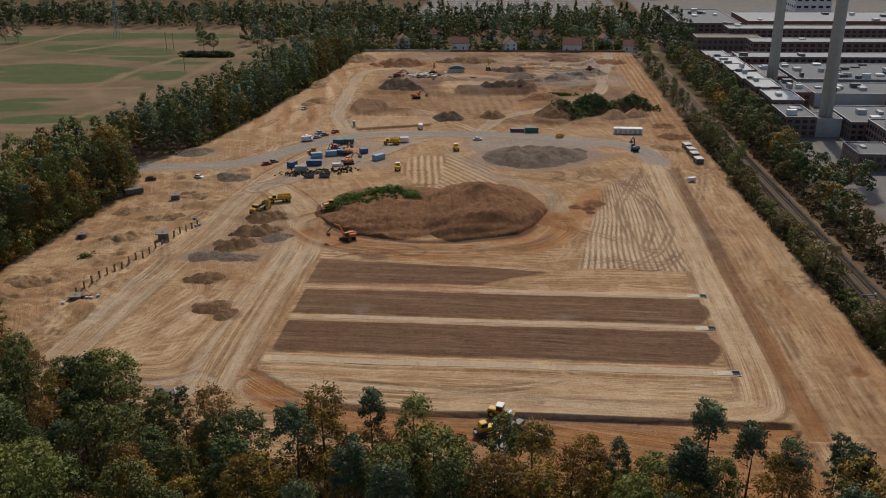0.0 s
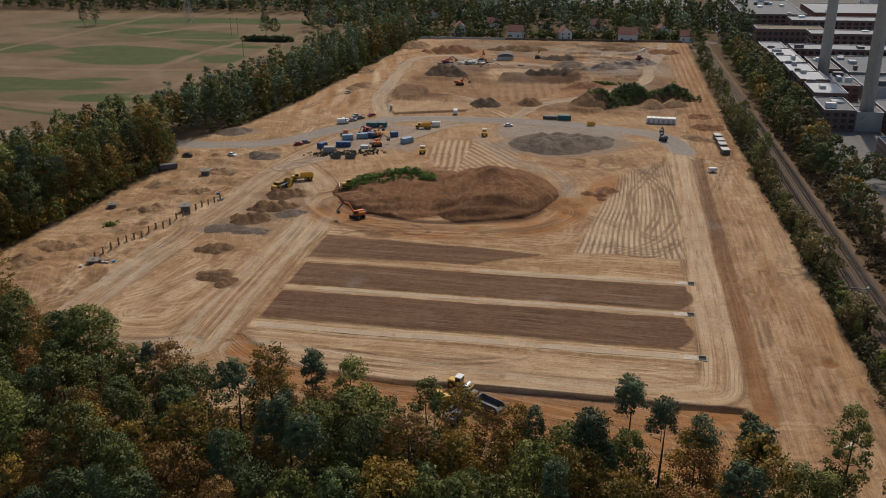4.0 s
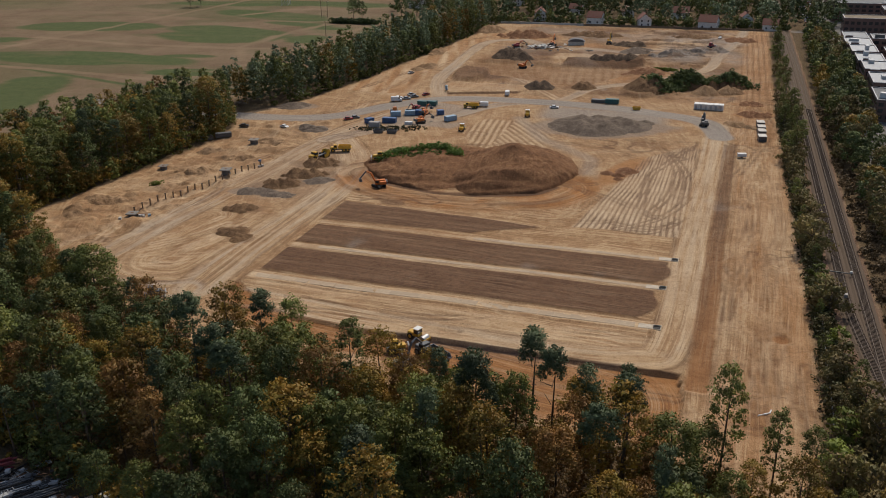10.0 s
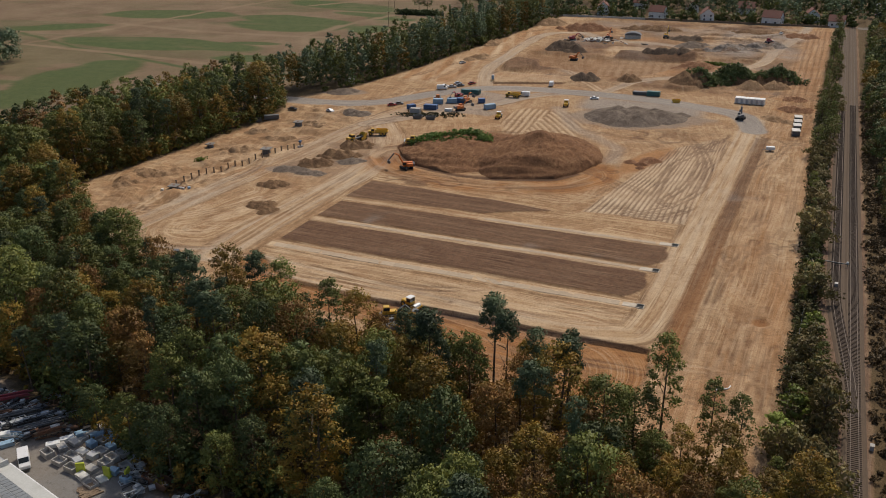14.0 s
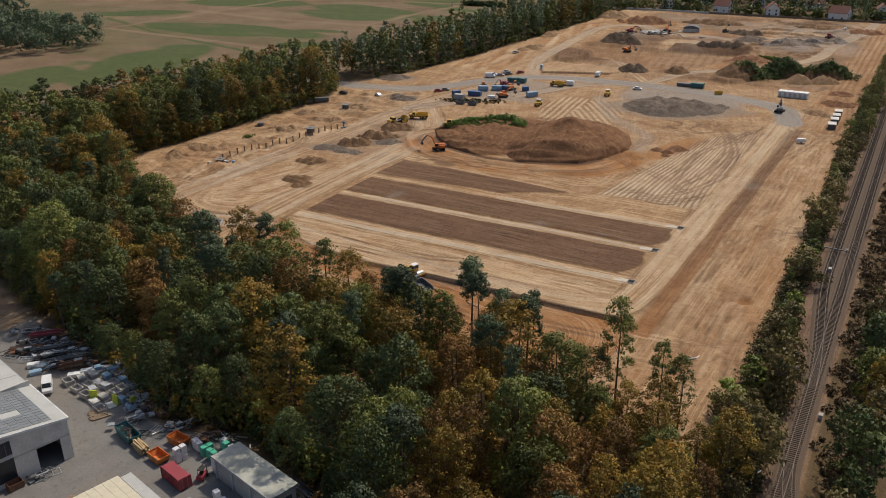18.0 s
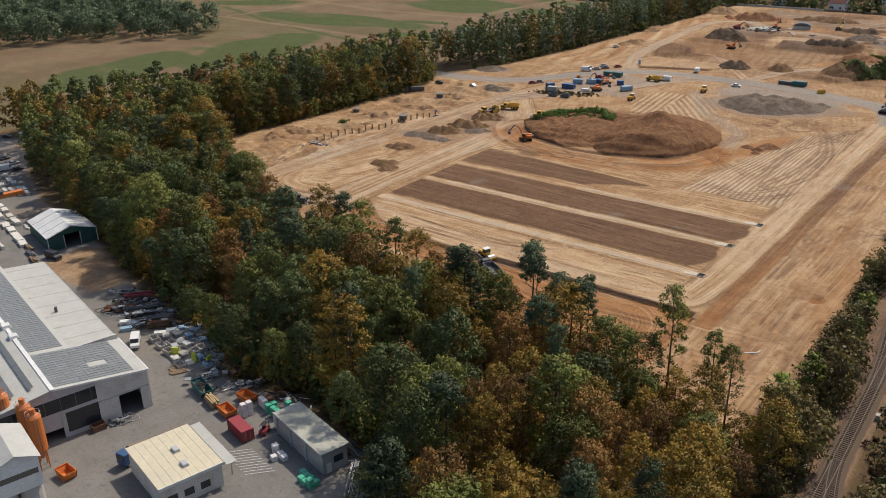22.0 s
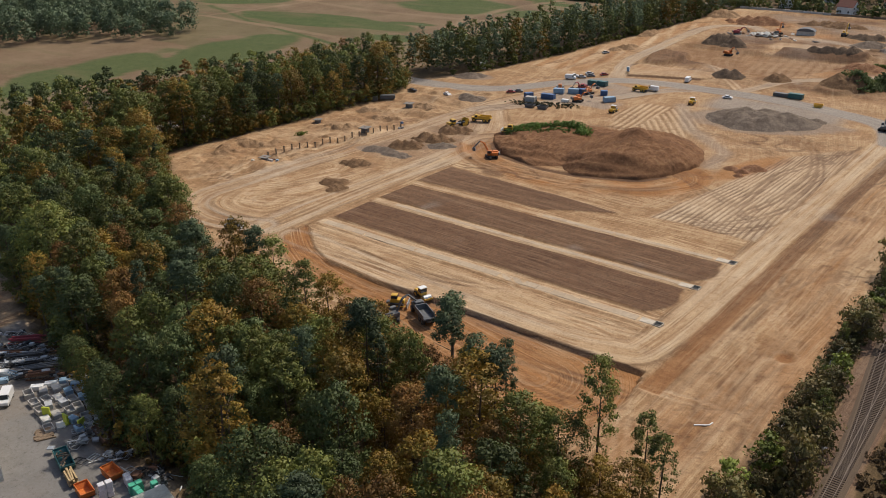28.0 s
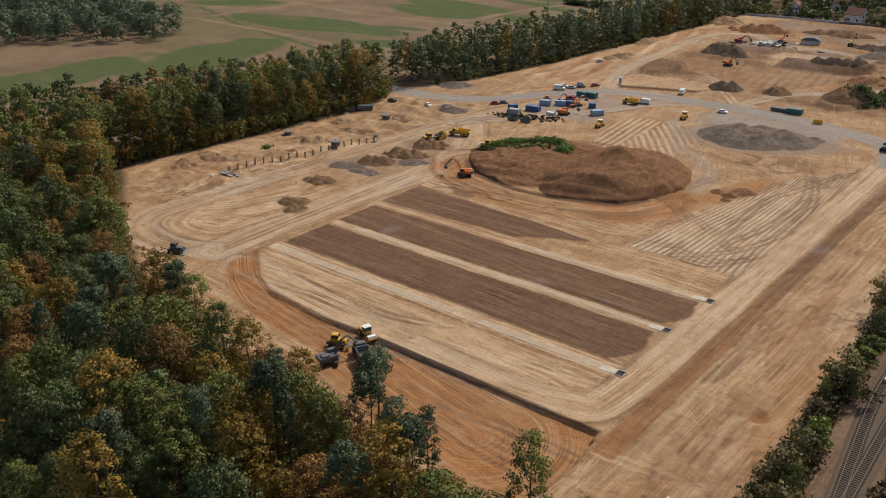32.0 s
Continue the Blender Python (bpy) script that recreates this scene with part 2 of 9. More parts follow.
    speck = ramp_node(n, l, noise_node(n, l, 0.75, 9, 0.8, p), 0.55, 0.60)
    c = mix_node(n, l, math_node(n, l, "MULTIPLY", speck, 0.45), c, mix_node(n, l, 1.0, c, (0.5, 0.46, 0.44), "MULTIPLY"))
    c = mix_node(n, l, 0.85, c, mix_node(n, l, ramp_node(n, l, fine, 0.3, 0.7), (0.41, 0.41, 0.41), (0.60, 0.60, 0.60)), "OVERLAY")
    l.new(c, b.inputs["Base Color"])
    b.inputs["Roughness"].default_value = 0.95
    b.inputs["Specular IOR Level"].default_value = 0.1
    bp = n.new("ShaderNodeBump")
    l.new(math_node(n, l, "MULTIPLY", math_node(n, l, "SUBTRACT", 1.1, zb.outputs["Alpha"]), 0.6), bp.inputs["Strength"])
    bp.inputs["Distance"].default_value = 0.35
    l.new(math_node(n, l, "SUBTRACT", math_node(n, l, "ADD", fine, math_node(n, l, "MULTIPLY", mid, 2.0)), math_node(n, l, "MULTIPLY", rut, 0.8)), bp.inputs["Height"])
    l.new(bp.outputs["Normal"], b.inputs["Normal"])
    return m


GROUND = ground_mat()


# ---- ground sheet ----
def lattice(ix, iy, seed):
    h = (ix * 374761393 + iy * 668265263 + seed * 1442695041) & 0xFFFFFFFF
    h = ((h ^ (h >> 13)) * 1274126177) & 0xFFFFFFFF
    return ((h ^ (h >> 16)) & 0xFFFF) / 65535.0


def vnoise(x, y, seed=0):
    fx, fy = np.floor(x), np.floor(y)
    ix, iy = fx.astype(np.int64), fy.astype(np.int64)
    u, v = x - fx, y - fy
    u, v = u * u * (3 - 2 * u), v * v * (3 - 2 * v)
    a, b = lattice(ix, iy, seed), lattice(ix + 1, iy, seed)
    c, d = lattice(ix, iy + 1, seed), lattice(ix + 1, iy + 1, seed)
    return (a * (1 - u) + b * u) * (1 - v) + (c * (1 - u) + d * u) * v


def fbm(x, y, scale, seed=0, octaves=4):
    total, amp, norm = 0, 1.0, 0
    for o in range(octaves):
        total = total + amp * vnoise(x / scale * 2 ** o + 17.3 * o, y / scale * 2 ** o - 9.1 * o, seed + o)
        norm, amp = norm + amp, amp * 0.5
    return total / norm - 0.5


def sstep(a, b, v):
    t = np.clip((v - a) / (b - a), 0, 1)
    return t * t * (3 - 2 * t)


def line_dist(x, y, pts):
    """Distance to a line through points, and the run along it."""
    best, run, start = np.full(np.shape(x), 1e9), np.zeros(np.shape(x)), 0.0
    for (ax, ay), (bx, by) in zip(pts, pts[1:]):
        dx, dy = bx - ax, by - ay
        ln = math.hypot(dx, dy)
        t = np.clip(((x - ax) * dx + (y - ay) * dy) / ln ** 2, 0, 1)
        d = np.hypot(x - ax - t * dx, y - ay - t * dy)
        k = d < best
        best, run = np.where(k, d, best), np.where(k, start + t * ln, run)
        start += ln
    return best, run


def inside(x, y, x0, x1, y0, y1, soft=0.4):
    return sstep(-soft, soft, x - x0) * sstep(-soft, soft, x1 - x) * sstep(-soft, soft, y - y0) * sstep(-soft, soft, y1 - y)


def smooth_line(pts, n=6):
    """A Catmull-Rom run through a few points."""
    p = [pts[0]] + list(pts) + [pts[-1]]
    out = []
    for i in range(1, len(p) - 2):
        for k in range(n):
            t = k / n
            out.append(tuple(0.5 * (2 * p[i][j] + (p[i + 1][j] - p[i - 1][j]) * t + (2 * p[i - 1][j] - 5 * p[i][j] + 4 * p[i + 1][j] - p[i + 2][j]) * t * t
                                    + (3 * p[i][j] - p[i - 1][j] - 3 * p[i + 1][j] + p[i + 2][j]) * t ** 3) for j in (0, 1)))
    return out + [pts[-1]]


# edges of the site
LEFT_Y, LEFT_X = [120, 165, 174, 182, 190, 205, 218, 238, 262, 290, 308, 322, 336, 345, 381, 425, 520, 640], [-104, -106, -124, -150, -157, -157.5, -155.5, -152, -149.5, -147, -145.5, -148, -156, -158, -141, -132, -121, -111]
LOW_X, LOW_Y = [-160, -106, -75, -43, 5, 52, 90], [200, 166, 152, 143, 139, 134, 118]
YARD_X, YARD_Y = [-260, -225, -205, -190, -170, -150, -128, -102, -72, -41, -8, 7, 38, 60, 120], [150, 148, 143, 133, 124, 117, 110, 106, 96, 87, 78, 81, 71, 40, 0]


def left_edge(y):
    return np.interp(y, LEFT_Y, LEFT_X)


def low_edge(x):
    return np.interp(x, LOW_X, LOW_Y)


def east_edge(y):
    return np.interp(y, [118, 190, 240, 290, 340, 480, 604], [87.0, 87.0, 85.5, 83.5, 82.0, 78.5, 77.0])


def yard_edge(x):
    return np.interp(x, YARD_X, YARD_Y)


def rail_x(y):
    return 101.2 - 0.0265 * (y - 150)


# tipped heaps: place, half sizes, height, turn, soil, seed
HEAPS = [
    (-90, 257.5, 8.5, 5.0, 2.6, 18, "earth", 11), (-86, 269.5, 9.5, 4.4, 2.7, 24, "earth", 12), (-87, 284.5, 9, 4.8, 2.6, 14, "earth", 13), (-78, 265, 5, 3.4, 1.4, 30, "gravel", 14),
    (-89.5, 231, 6.8, 3.4, 1.7, 14, "earth", 15), (-96, 248, 7, 3.2, 1.3, 15, "gravel", 16), (-85, 247, 6, 3, 0.8, 0, "gravel", 17), (-82, 212, 5, 3.2, 1.1, 20, "earth", 18), (-77, 208, 4.5, 3, 1.1, -15, "earth", 19),
    (8, 367, 25, 15, 3.6, 12, "gravel", 20), (40, 456, 17, 9, 5.5, 5, "earth", 22), (57, 461, 12, 8, 5.2, 10, "earth", 23), (20, 440, 13, 9, 4.6, 30, "earth", 24),
    (47, 441, 6.5, 5, 4.0, 0, "sand", 25), (58, 446, 8, 5, 3.6, 20, "sand", 26), (25.5, 305, 17, 4.6, 1.3, 72, "clay", 27), (-38, 437, 11, 6.5, 3.2, -15, "peat", 28), (-15, 440, 9, 5.5, 2.6, 10, "earth", 29),
    (-69, 512, 15, 9, 6.4, 5, "peat", 30), (-10, 513, 22, 5.5, 3.4, -3, "peat", 31), (-80, 588, 20, 10, 5.6, 0, "clay", 32), (-108, 604, 10, 9, 5.0, 0, "sand", 33), (-7, 568, 12, 6, 3.4, 0, "peat", 34),
    (0, 546, 12, 6, 3.4, 10, "gravel", 35), (26, 538, 19, 9, 3.4, 15, "rubble", 36), (42, 560, 13, 10, 3.0, 40, "rubble", 37), (12, 486, 14, 7, 2.6, -10, "clay", 38), (-36, 600, 24, 8, 3.6, 0, "earth", 39),
    (-140, 366, 10, 5, 2.2, 10, "gravel", 40), (-120, 305, 9, 4, 1.8, 20, "sand", 41), (-137, 288, 7, 4, 1.8, -10, "sand", 42), (-138, 224, 8, 4, 2.0, 15, "sand", 43), (-143, 212, 6, 4, 1.6, 60, "sand", 44),
    (-128, 262, 8, 3.5, 1.6, 25, "sand", 45), (-121, 282, 7, 3.4, 1.4, 10, "sand", 46), (66, 384, 9, 4, 1.6, -30, "sand", 47), (71, 404, 8, 5, 2.0, 20, "clay", 48), (-112, 330, 6, 4, 1.8, 0, "gravel", 49),
    (60, 600, 12, 7, 2.6, 20, "clay", 50), (-110, 470, 12, 5, 2.2, 70, "sand", 51), (-118, 520, 14, 5, 2.6, 75, "sand", 52), (30, 600, 14, 6, 2.4, 0, "earth", 53), (68, 424, 7, 4, 1.5, 0, "clay", 54),
]
MOUND = [(-13, 295, 23, 30, 8.2, 6, "mound", 61), (-43, 294, 27, 28, 3.6, -4, "mound", 62)]


def pile_height(x, y, row):
    """Height of a tipped heap: many dumped cones at the soil's own slope, with rills."""
    cx, cy, rx, ry, h, turn, soil, seed = row
    h = h * (1.25 if 430 < cy < 470 else 0.9 if cy > 470 else 1.0)
    r = np.random.default_rng(seed)
    c, q = math.cos(radians(turn)), math.sin(radians(turn))
    wx = x + 1.6 * fbm(x, y, 5, seed, 3)
    wy = y + 1.6 * fbm(x, y, 5, seed + 5, 3)
    u, v = (wx - cx) * c + (wy - cy) * q, -(wx - cx) * q + (wy - cy) * c
    if soil == "mound":
        e = np.hypot(u / rx, v / ry) + 0.10 * fbm(x, y, 16, seed + 2, 3)
        back = np.where(e < 1.06, 1.12 * h * np.clip(1.06 - e, 0, 2) ** 0.72 * (1 + 0.55 * fbm(x, y, 13, seed + 4, 3)), -5 * (e - 1.06))
        rill = np.abs(fbm(x + 0.5 * fbm(x, y, 6, seed + 7, 2), y * 0.35, 2.6, seed + 9, 3))
        return back + np.clip(back / 2, 0, 1) * (0.45 - 2.2 * rill) - 0.3
    small = min(rx, ry)
    slope = min(0.78, max(0.45, 1.2 * h / small)) if soil != 'gravel' else 0.34
    out = np.full(np.shape(x), -0.6)
    n = int(6 + rx * ry / 26 + 2 * rx / ry)
    for i in range(n):
        a, rho = r.uniform(0, 6.28), math.sqrt(r.uniform(0, 0.75)) * (0.15 if i == 0 else 1)
        top = min(h * r.uniform(0.88, 1.06), slope * (1 - rho) * small * r.uniform(1.1, 1.45) + 0.4)
        out = np.maximum(out, top - slope * np.hypot(u - rx * rho * math.cos(a), v - ry * rho * math.sin(a)))
    k = np.clip(out / 1.0, 0, 1)
    return out + k * (0.07 * h + 0.2) * (0.35 - 2.4 * np.abs(fbm(x, y, 4.4, seed + 9, 4)))


def tops(x, y):
    """Height of the heaps above the ground sheet."""
    x, y = np.asarray(x, float), np.asarray(y, float)
    out = np.zeros(np.shape(x))
    for row in HEAPS + MOUND:
        k = (np.abs(x - row[0]) < row[2] + row[3]) & (np.abs(y - row[1]) < row[2] + row[3])
        if k.any():
            out[k] = np.maximum(out[k], pile_height(x[k], y[k], row))
    return out


ROAD = smooth_line([(-240, 352), (-190, 346), (-158, 343), (-128, 346), (-110, 357), (-93, 382), (-68, 402), (-30, 404.5), (0, 402.5), (26, 396), (49, 386), (58, 362)])
HUB_LANE = smooth_line([(-99, 316), (-88, 331), (-77, 346), (-60, 368), (-47, 393), (-30, 404)])
LANE = smooth_line([(-72, 171), (-82, 167), (-93, 166.5), (-103, 170), (-108.5, 179), (-108, 193), (-107, 212), (-104.5, 243), (-102, 270), (-101.5, 300), (-96, 337), (-86, 372), (-78, 394)])
LANE_UP = smooth_line([(-76, 397), (-84, 417), (-92.5, 445), (-95.5, 484), (-98.5, 518), (-99, 556), (-91, 571), (-76, 573), (-62, 560), (-48, 550), (-15, 547), (7, 537), (33, 541), (49, 546)])
LANE_MID = smooth_line([(-69.5, 172), (-70.5, 191), (-70.5, 212), (-69, 233), (-67.5, 252), (-71, 280), (-80, 300), (-92, 318)])
PATH_UP = smooth_line([(-19, 405), (-14, 423), (-7, 440), (16, 460), (33, 481), (45.5, 506), (49.6, 547), (58.7, 606), (62, 660)])
LANE_EAST = smooth_line([(-58, 172), (20, 166), (48, 168), (55, 180), (55.5, 250), (56.5, 352), (56, 378)])
PATCH_LOOP = smooth_line([(-74, 228), (-76, 200), (-77.5, 181), (-86, 176), (-96, 178), (-100.5, 188), (-99.5, 205), (-97, 222)])
FOOT = smooth_line([(-64, 279), (-54, 269.8), (-36, 265.1), (-22.5, 265.2), (-9.7, 268.4), (0.5, 272), (6, 281)])
EAST_ROAD = smooth_line([(148, -40), (133, 60), (126, 118), (120.5, 156), (115.5, 200), (114.5, 240), (118, 280), (122, 310)])
BACK_ROAD = smooth_line([(-290, 128), (-250, 141), (-220, 158), (-196, 190), (-190, 240)])
TONGUE = smooth_line([(-64.5, 177.5), (-55, 170), (-48, 165.5), (-36, 160.5), (-20, 158.5), (-4, 159), (14, 155), (40, 150)])


def ground_height(x, y):
    """Height of the ground, and its soils, at numpy places."""
    z = 0.5 * fbm(x, y, 40, 3, 3)
    wx = x + 2.2 * fbm(x, y, 14, 11, 4)
    wy = y + 2.2 * fbm(x, y, 14, 23, 4)
    sx = x + 0.5 * fbm(x, y, 5, 31, 3)
    sy = y + 0.5 * fbm(x, y, 5, 37, 3)
    site = sstep(-2, 2, wx - left_edge(y)) * sstep(-2, 2, wy - low_edge(x)) * sstep(-1.5, 1.5, east_edge(y) - wx) * sstep(-3, 3, 642 - wy)
    lat, run_ = x + 0.3 * y + 14 * fbm(x, y, 45, 333, 3), y - 0.3 * x + 14 * fbm(x, y, 45, 343, 3)
    force = 0.34 + 0 * x
    dark, gravel, red, pale = (np.zeros(np.shape(x)) for _ in range(4))
    green, straw, litter, asphalt = (np.zeros(np.shape(x)) for _ in range(4))
    # outside: woodland floor, fields, yard
    field = sstep(-3, 3, np.interp(y, [100, 160, 250, 345, 425, 640, 760], [-262, -250, -212, -185, -166, -140, -130]) - wx) * sstep(-4, 4, wy - np.interp(x, [-600, -260], [60, 150])) * sstep(-4, 4, 760 - y)
    straw = field
    litter = (1 - site) * (1 - field)
    patch = fbm(x * 0.35 + 0.25 * y, y - 0.1 * x, 38, 77, 4)
    meadow = np.zeros(np.shape(x))
    # sown patches: middle, half sizes, turn
    for cx, cy, rx, ry, turn in ((-292, 551, 56, 33, -12), (-222, 543, 17, 17, 20), (-305, 643, 58, 18, -12), (-300, 342, 26, 62, 12), (-318, 262, 24, 62, 16), (-335, 450, 80, 22, 2), (-420, 560, 60, 22, 10),
                                 (-262, 604, 34, 9, -8), (-455, 480, 40, 16, 30), (-300, 715, 90, 18, 0), (-380, 700, 50, 16, 5), (-240, 425, 26, 9, 10), (-268, 470, 22, 6, 8), (-230, 590, 22, 6, 0)):
        c, q = math.cos(radians(turn)), math.sin(radians(turn))
        e = np.hypot(((x - cx) * c + (y - cy) * q) / rx, (-(x - cx) * q + (y - cy) * c) / ry)
        meadow = np.maximum(meadow, sstep(1.05, 0.9, e + 0.7 * fbm(x * 0.5, y, 24, 79, 4)))
    thin = fbm(x * 0.25 + 0.2 * y, y - 0.15 * x, 14, 78, 3)
    green = field * np.clip(meadow * (0.95 - 1.6 * np.clip(thin - 0.05, 0, 0.3)) + 0.3 * sstep(0.03, 0.08, patch) + 0.15 * sstep(0.08, 0.13, thin), 0, 1)
    d, _ = line_dist(wx, wy, [(-460, 452), (-426, 439), (-371, 419), (-273, 393), (-225, 382)])
    green = np.maximum(green, field * sstep(3.0, 1.2, d))
    for pts in ([(-470, 380), (-420, 418), (-384, 646), (-370, 760)], [(-192, 622), (-235, 617), (-248, 568), (-250, 529), (-252, 506), (-240, 485), (-227, 464)], [(-330, 640), (-300, 680), (-230, 700)], [(-420, 510), (-340, 498), (-262, 500), (-225, 506)], [(-225, 430), (-216, 454), (-206, 560), (-204, 656)], [(-420, 418), (-330, 412), (-215, 400)]):
        d, _ = line_dist(wx, wy, pts)
        pale_field = field * sstep(3.6, 2.0, d + 1.5 * fbm(x, y, 20, 81, 2))
        straw, green, pale = np.maximum(straw, pale_field), green * (1 - pale_field), np.maximum(pale, 0.10 * pale_field)
    straw = np.maximum(straw, sstep(-8, 8, wx + 330) * sstep(-20, 20, y - 900) * sstep(0, 60, 1500 - y) * 0.8)
    yard = sstep(-1.2, 1.2, yard_edge(x) + 1.2 * fbm(x, y, 6, 5, 3) - y) * sstep(-2, 2, x + 262) * sstep(-2, 2, 62 - x)
    worn = sstep(0.3, 0.7, inside(wx, wy, -104, -72, 86, 104, 4) + 0.8 * fbm(x, y, 7, 391, 3))
    asphalt = yard * (1 - 0.8 * worn)
    litter = litter * (1 - yard)
    d, _ = line_dist(x, y, BACK_ROAD)
    asphalt = np.maximum(asphalt, sstep(4.0, 3.0, d))
    d, _ = line_dist(x, y, [(122, 300), (118, 640), (112, 780)])
    asphalt = np.maximum(asphalt, sstep(3.4, 2.8, d))
    d, _ = line_dist(x, y, EAST_ROAD)
    asphalt = np.maximum(asphalt, sstep(4.4, 4.2, d))
    litter = litter * (1 - asphalt)
    asphalt = np.maximum(asphalt, inside(x, y, -100, 95, 840, 1010, 3) + inside(x, y, 112, 470, 290, 1100, 2))
    asphalt = np.maximum(asphalt, inside(x, y, -150, 100, 643, 650, 1))
    asphalt = np.clip(asphalt, 0, 1)
    # railway bed
    rd = x - rail_x(y)
    bed = sstep(-0.5, 0.5, rd + 3.2 + 5.4 * sstep(130, 215, y) * sstep(660, 640, y) + 1.2 * fbm(x, y, 4, 41, 3)) * sstep(-3.4, -2.7, -rd) * sstep(-60, -40, y - 20)
    litter = litter * (1 - bed)
    straw = np.maximum(straw, 0.35 * sstep(3.2, 4.2, rd) * sstep(-5.4, -4.6, -rd))
    z = z + 0.25 * bed * (1 - site) - 0.4 * sstep(4, 6, np.abs(rd)) * sstep(-9, -7, -np.abs(rd)) * (1 - site)
    # worn sand with ruts
    rough = site * (0.25 * fbm(x, y, 7, 51, 4) + 0.5 * fbm(x, y, 30, 57, 3))
    z = z + rough
    west = inside(wx, wy, -150, -106, 185, 345, 4)
    z = z + west * (5.0 * np.abs(fbm(x, y, 11, 61, 4)) + 1.6 * np.abs(fbm(x, y, 4, 64, 3)) - 0.5)
    d, run = line_dist(x, y, [(-127, 186), (-106, 285)])
    z = z - 0.7 * sstep(2.2, 1.0, d)
    pale = np.maximum(pale, 0.6 * sstep(1.6, 0.8, d))
    dark = np.maximum(dark, west * np.clip(1.6 * fbm(x, y, 9, 67, 4) - 0.12, 0, 0.4))
    pale = np.maximum(pale, west * np.clip(1.5 * fbm(x, y, 12, 69, 4), 0, 0.4))
    k = (x > -61) & (x < 53) & (y < 262)
    lat, run_ = np.where(k, y + 0.03 * x + 1.2 * fbm(x, y, 30, 353, 2), lat), np.where(k, x, run_)
    force = np.where(k, 0.85, force)
    k = (x > 59) | ((x < -60) & (x > -80) & (y < 262))
    lat, run_ = np.where(k, x + 1.6 * fbm(x, y, 30, 363, 2), lat), np.where(k, y, run_)
    force = np.where(k, 0.6, force)
    # the long beds of dark soil
    for y0, y1, x1, tone in ((188.6, 205.2, 51.5, 1.0), (210.0, 225.2, 53.0, 0.94)):
        ex = x1 - 4.0 * np.clip(((y0 + y1) / 2 - y) / ((y1 - y0) / 2), -0.6, 1) ** 2 - 1.5
        k = inside(sx, sy, -58.8, 0, y0, y1, 0.3) + inside(sx, sy, 0, 200, y0, y1, 0.3) * sstep(-0.5, 0.5, ex - sx)
        k = np.clip(k, 0, 1)
        dark = np.maximum(dark, k * tone)
        z = z + 0.22 * k
    top = np.interp(x, [-59, 8], [247.5, 243.0]) + 1.2 * fbm(x, y, 12, 71, 3)
    low = np.interp(x, [-59, -10, 9], [229.5, 231.5, 242.0])
    k = inside(sx, sy, -59.5, 9, 0, 999, 0.5) * sstep(-0.4, 0.4, sy - low) * sstep(-0.6, 0.6, top - sy)
    dark = np.maximum(dark, k * 0.95)
    z = z + 0.25 * k
    for y0, y1, x0, x1, tone in ((183.0, 186.2, -60, 52, 1.0), (186.8, 188.0, -60, 52, 0.55), (206.0, 209.2, -59, 50, 0.75), (226.0, 228.6, -10, 52, 0.8), (226.5, 228.4, -59, -10, 0.55), (179.0, 180.0, -62, 48, 0.35)):
        pale = np.maximum(pale, tone * inside(sx, sy, x0, x1, y0, y1, 0.35) * (0.75 + 0.8 * fbm(x, y, 6, 83, 3)))
    for yy in (187.8, 205.6, 209.6, 225.7, 181.5):
        z = z - 0.3 * sstep(0.5, 0.1, np.abs(sy - yy)) * inside(x, y, -60, 50, 160, 260)
    # lanes with wheel tracks
    for pts, width, tone, stone in ((LANE, 5.0, 0.22, 0.22), (LANE_MID, 6.0, 0.42, 0.1), (LANE_EAST, 4.4, 0.5, 0.06), (LANE_UP, 3.4, 0.5, 0.4), (HUB_LANE, 3.6, 0.3, 0.55), (PATH_UP, 2.8, 0.6, 0.5), (ROAD, 5.2, 0.1, 1.0)):
        xs_, ys_ = [p[0] for p in pts], [p[1] for p in pts]
        nb = (x > min(xs_) - 10) & (x < max(xs_) + 10) & (y > min(ys_) - 10) & (y < max(ys_) + 10)
        if not nb.any():
            continue
        xn, yn = x[nb], y[nb]
        d, run = line_dist(xn, yn, pts)
        k = d < width + 1.5
        lat[nb], run_[nb] = np.where(k, d * 1.3 + 40 * width, lat[nb]), np.where(k, run, run_[nb])
        force[nb] = np.where(k, 1.0, force[nb])
        k = sstep(width + 1.2, width - 0.8, d + 1.6 * fbm(xn, yn, 8, 91, 3))
        streak = fbm(d * 1.0, run * 0.035, 1.3, 97, 3)
        pale[nb] = np.maximum(pale[nb], k * np.clip(tone + 1.6 * streak, 0, 1))
        gravel[nb] = np.maximum(gravel[nb], k * np.clip(stone + (0.8 * streak if stone < 0.9 else 0.15 * streak), 0, 1))
        z[nb] = z[nb] * (1 - 0.75 * k) + k * (0.14 * streak)
        # thrown-up lip of darker soil along both sides
        lip = sstep(0.9, 0.3, np.abs(d - width - 0.7 + 1.2 * fbm(xn, yn, 12, 93, 2))) * np.clip(0.35 + 2.2 * fbm(xn, yn, 16, 95, 2), 0, 1) * (stone < 0.9)
        dark[nb] = np.maximum(dark[nb], 0.55 * lip)
        z[nb] += 0.28 * lip
    gravel = np.maximum(gravel, 0.6 * sstep(0.1, 0.5, inside(wx, wy, -90, -50, 346, 392, 6) - 0.35 + 1.6 * fbm(x, y, 14, 131, 3)))
    gravel = np.maximum(gravel, 0.8 * inside(wx, wy, -22, 34, 374, 398, 5))
    gravel = np.maximum(gravel, 0.2 * inside(wx, wy, -104, -72, 243, 300, 6) * (1 + 1.5 * fbm(x, y, 9, 137, 3)))
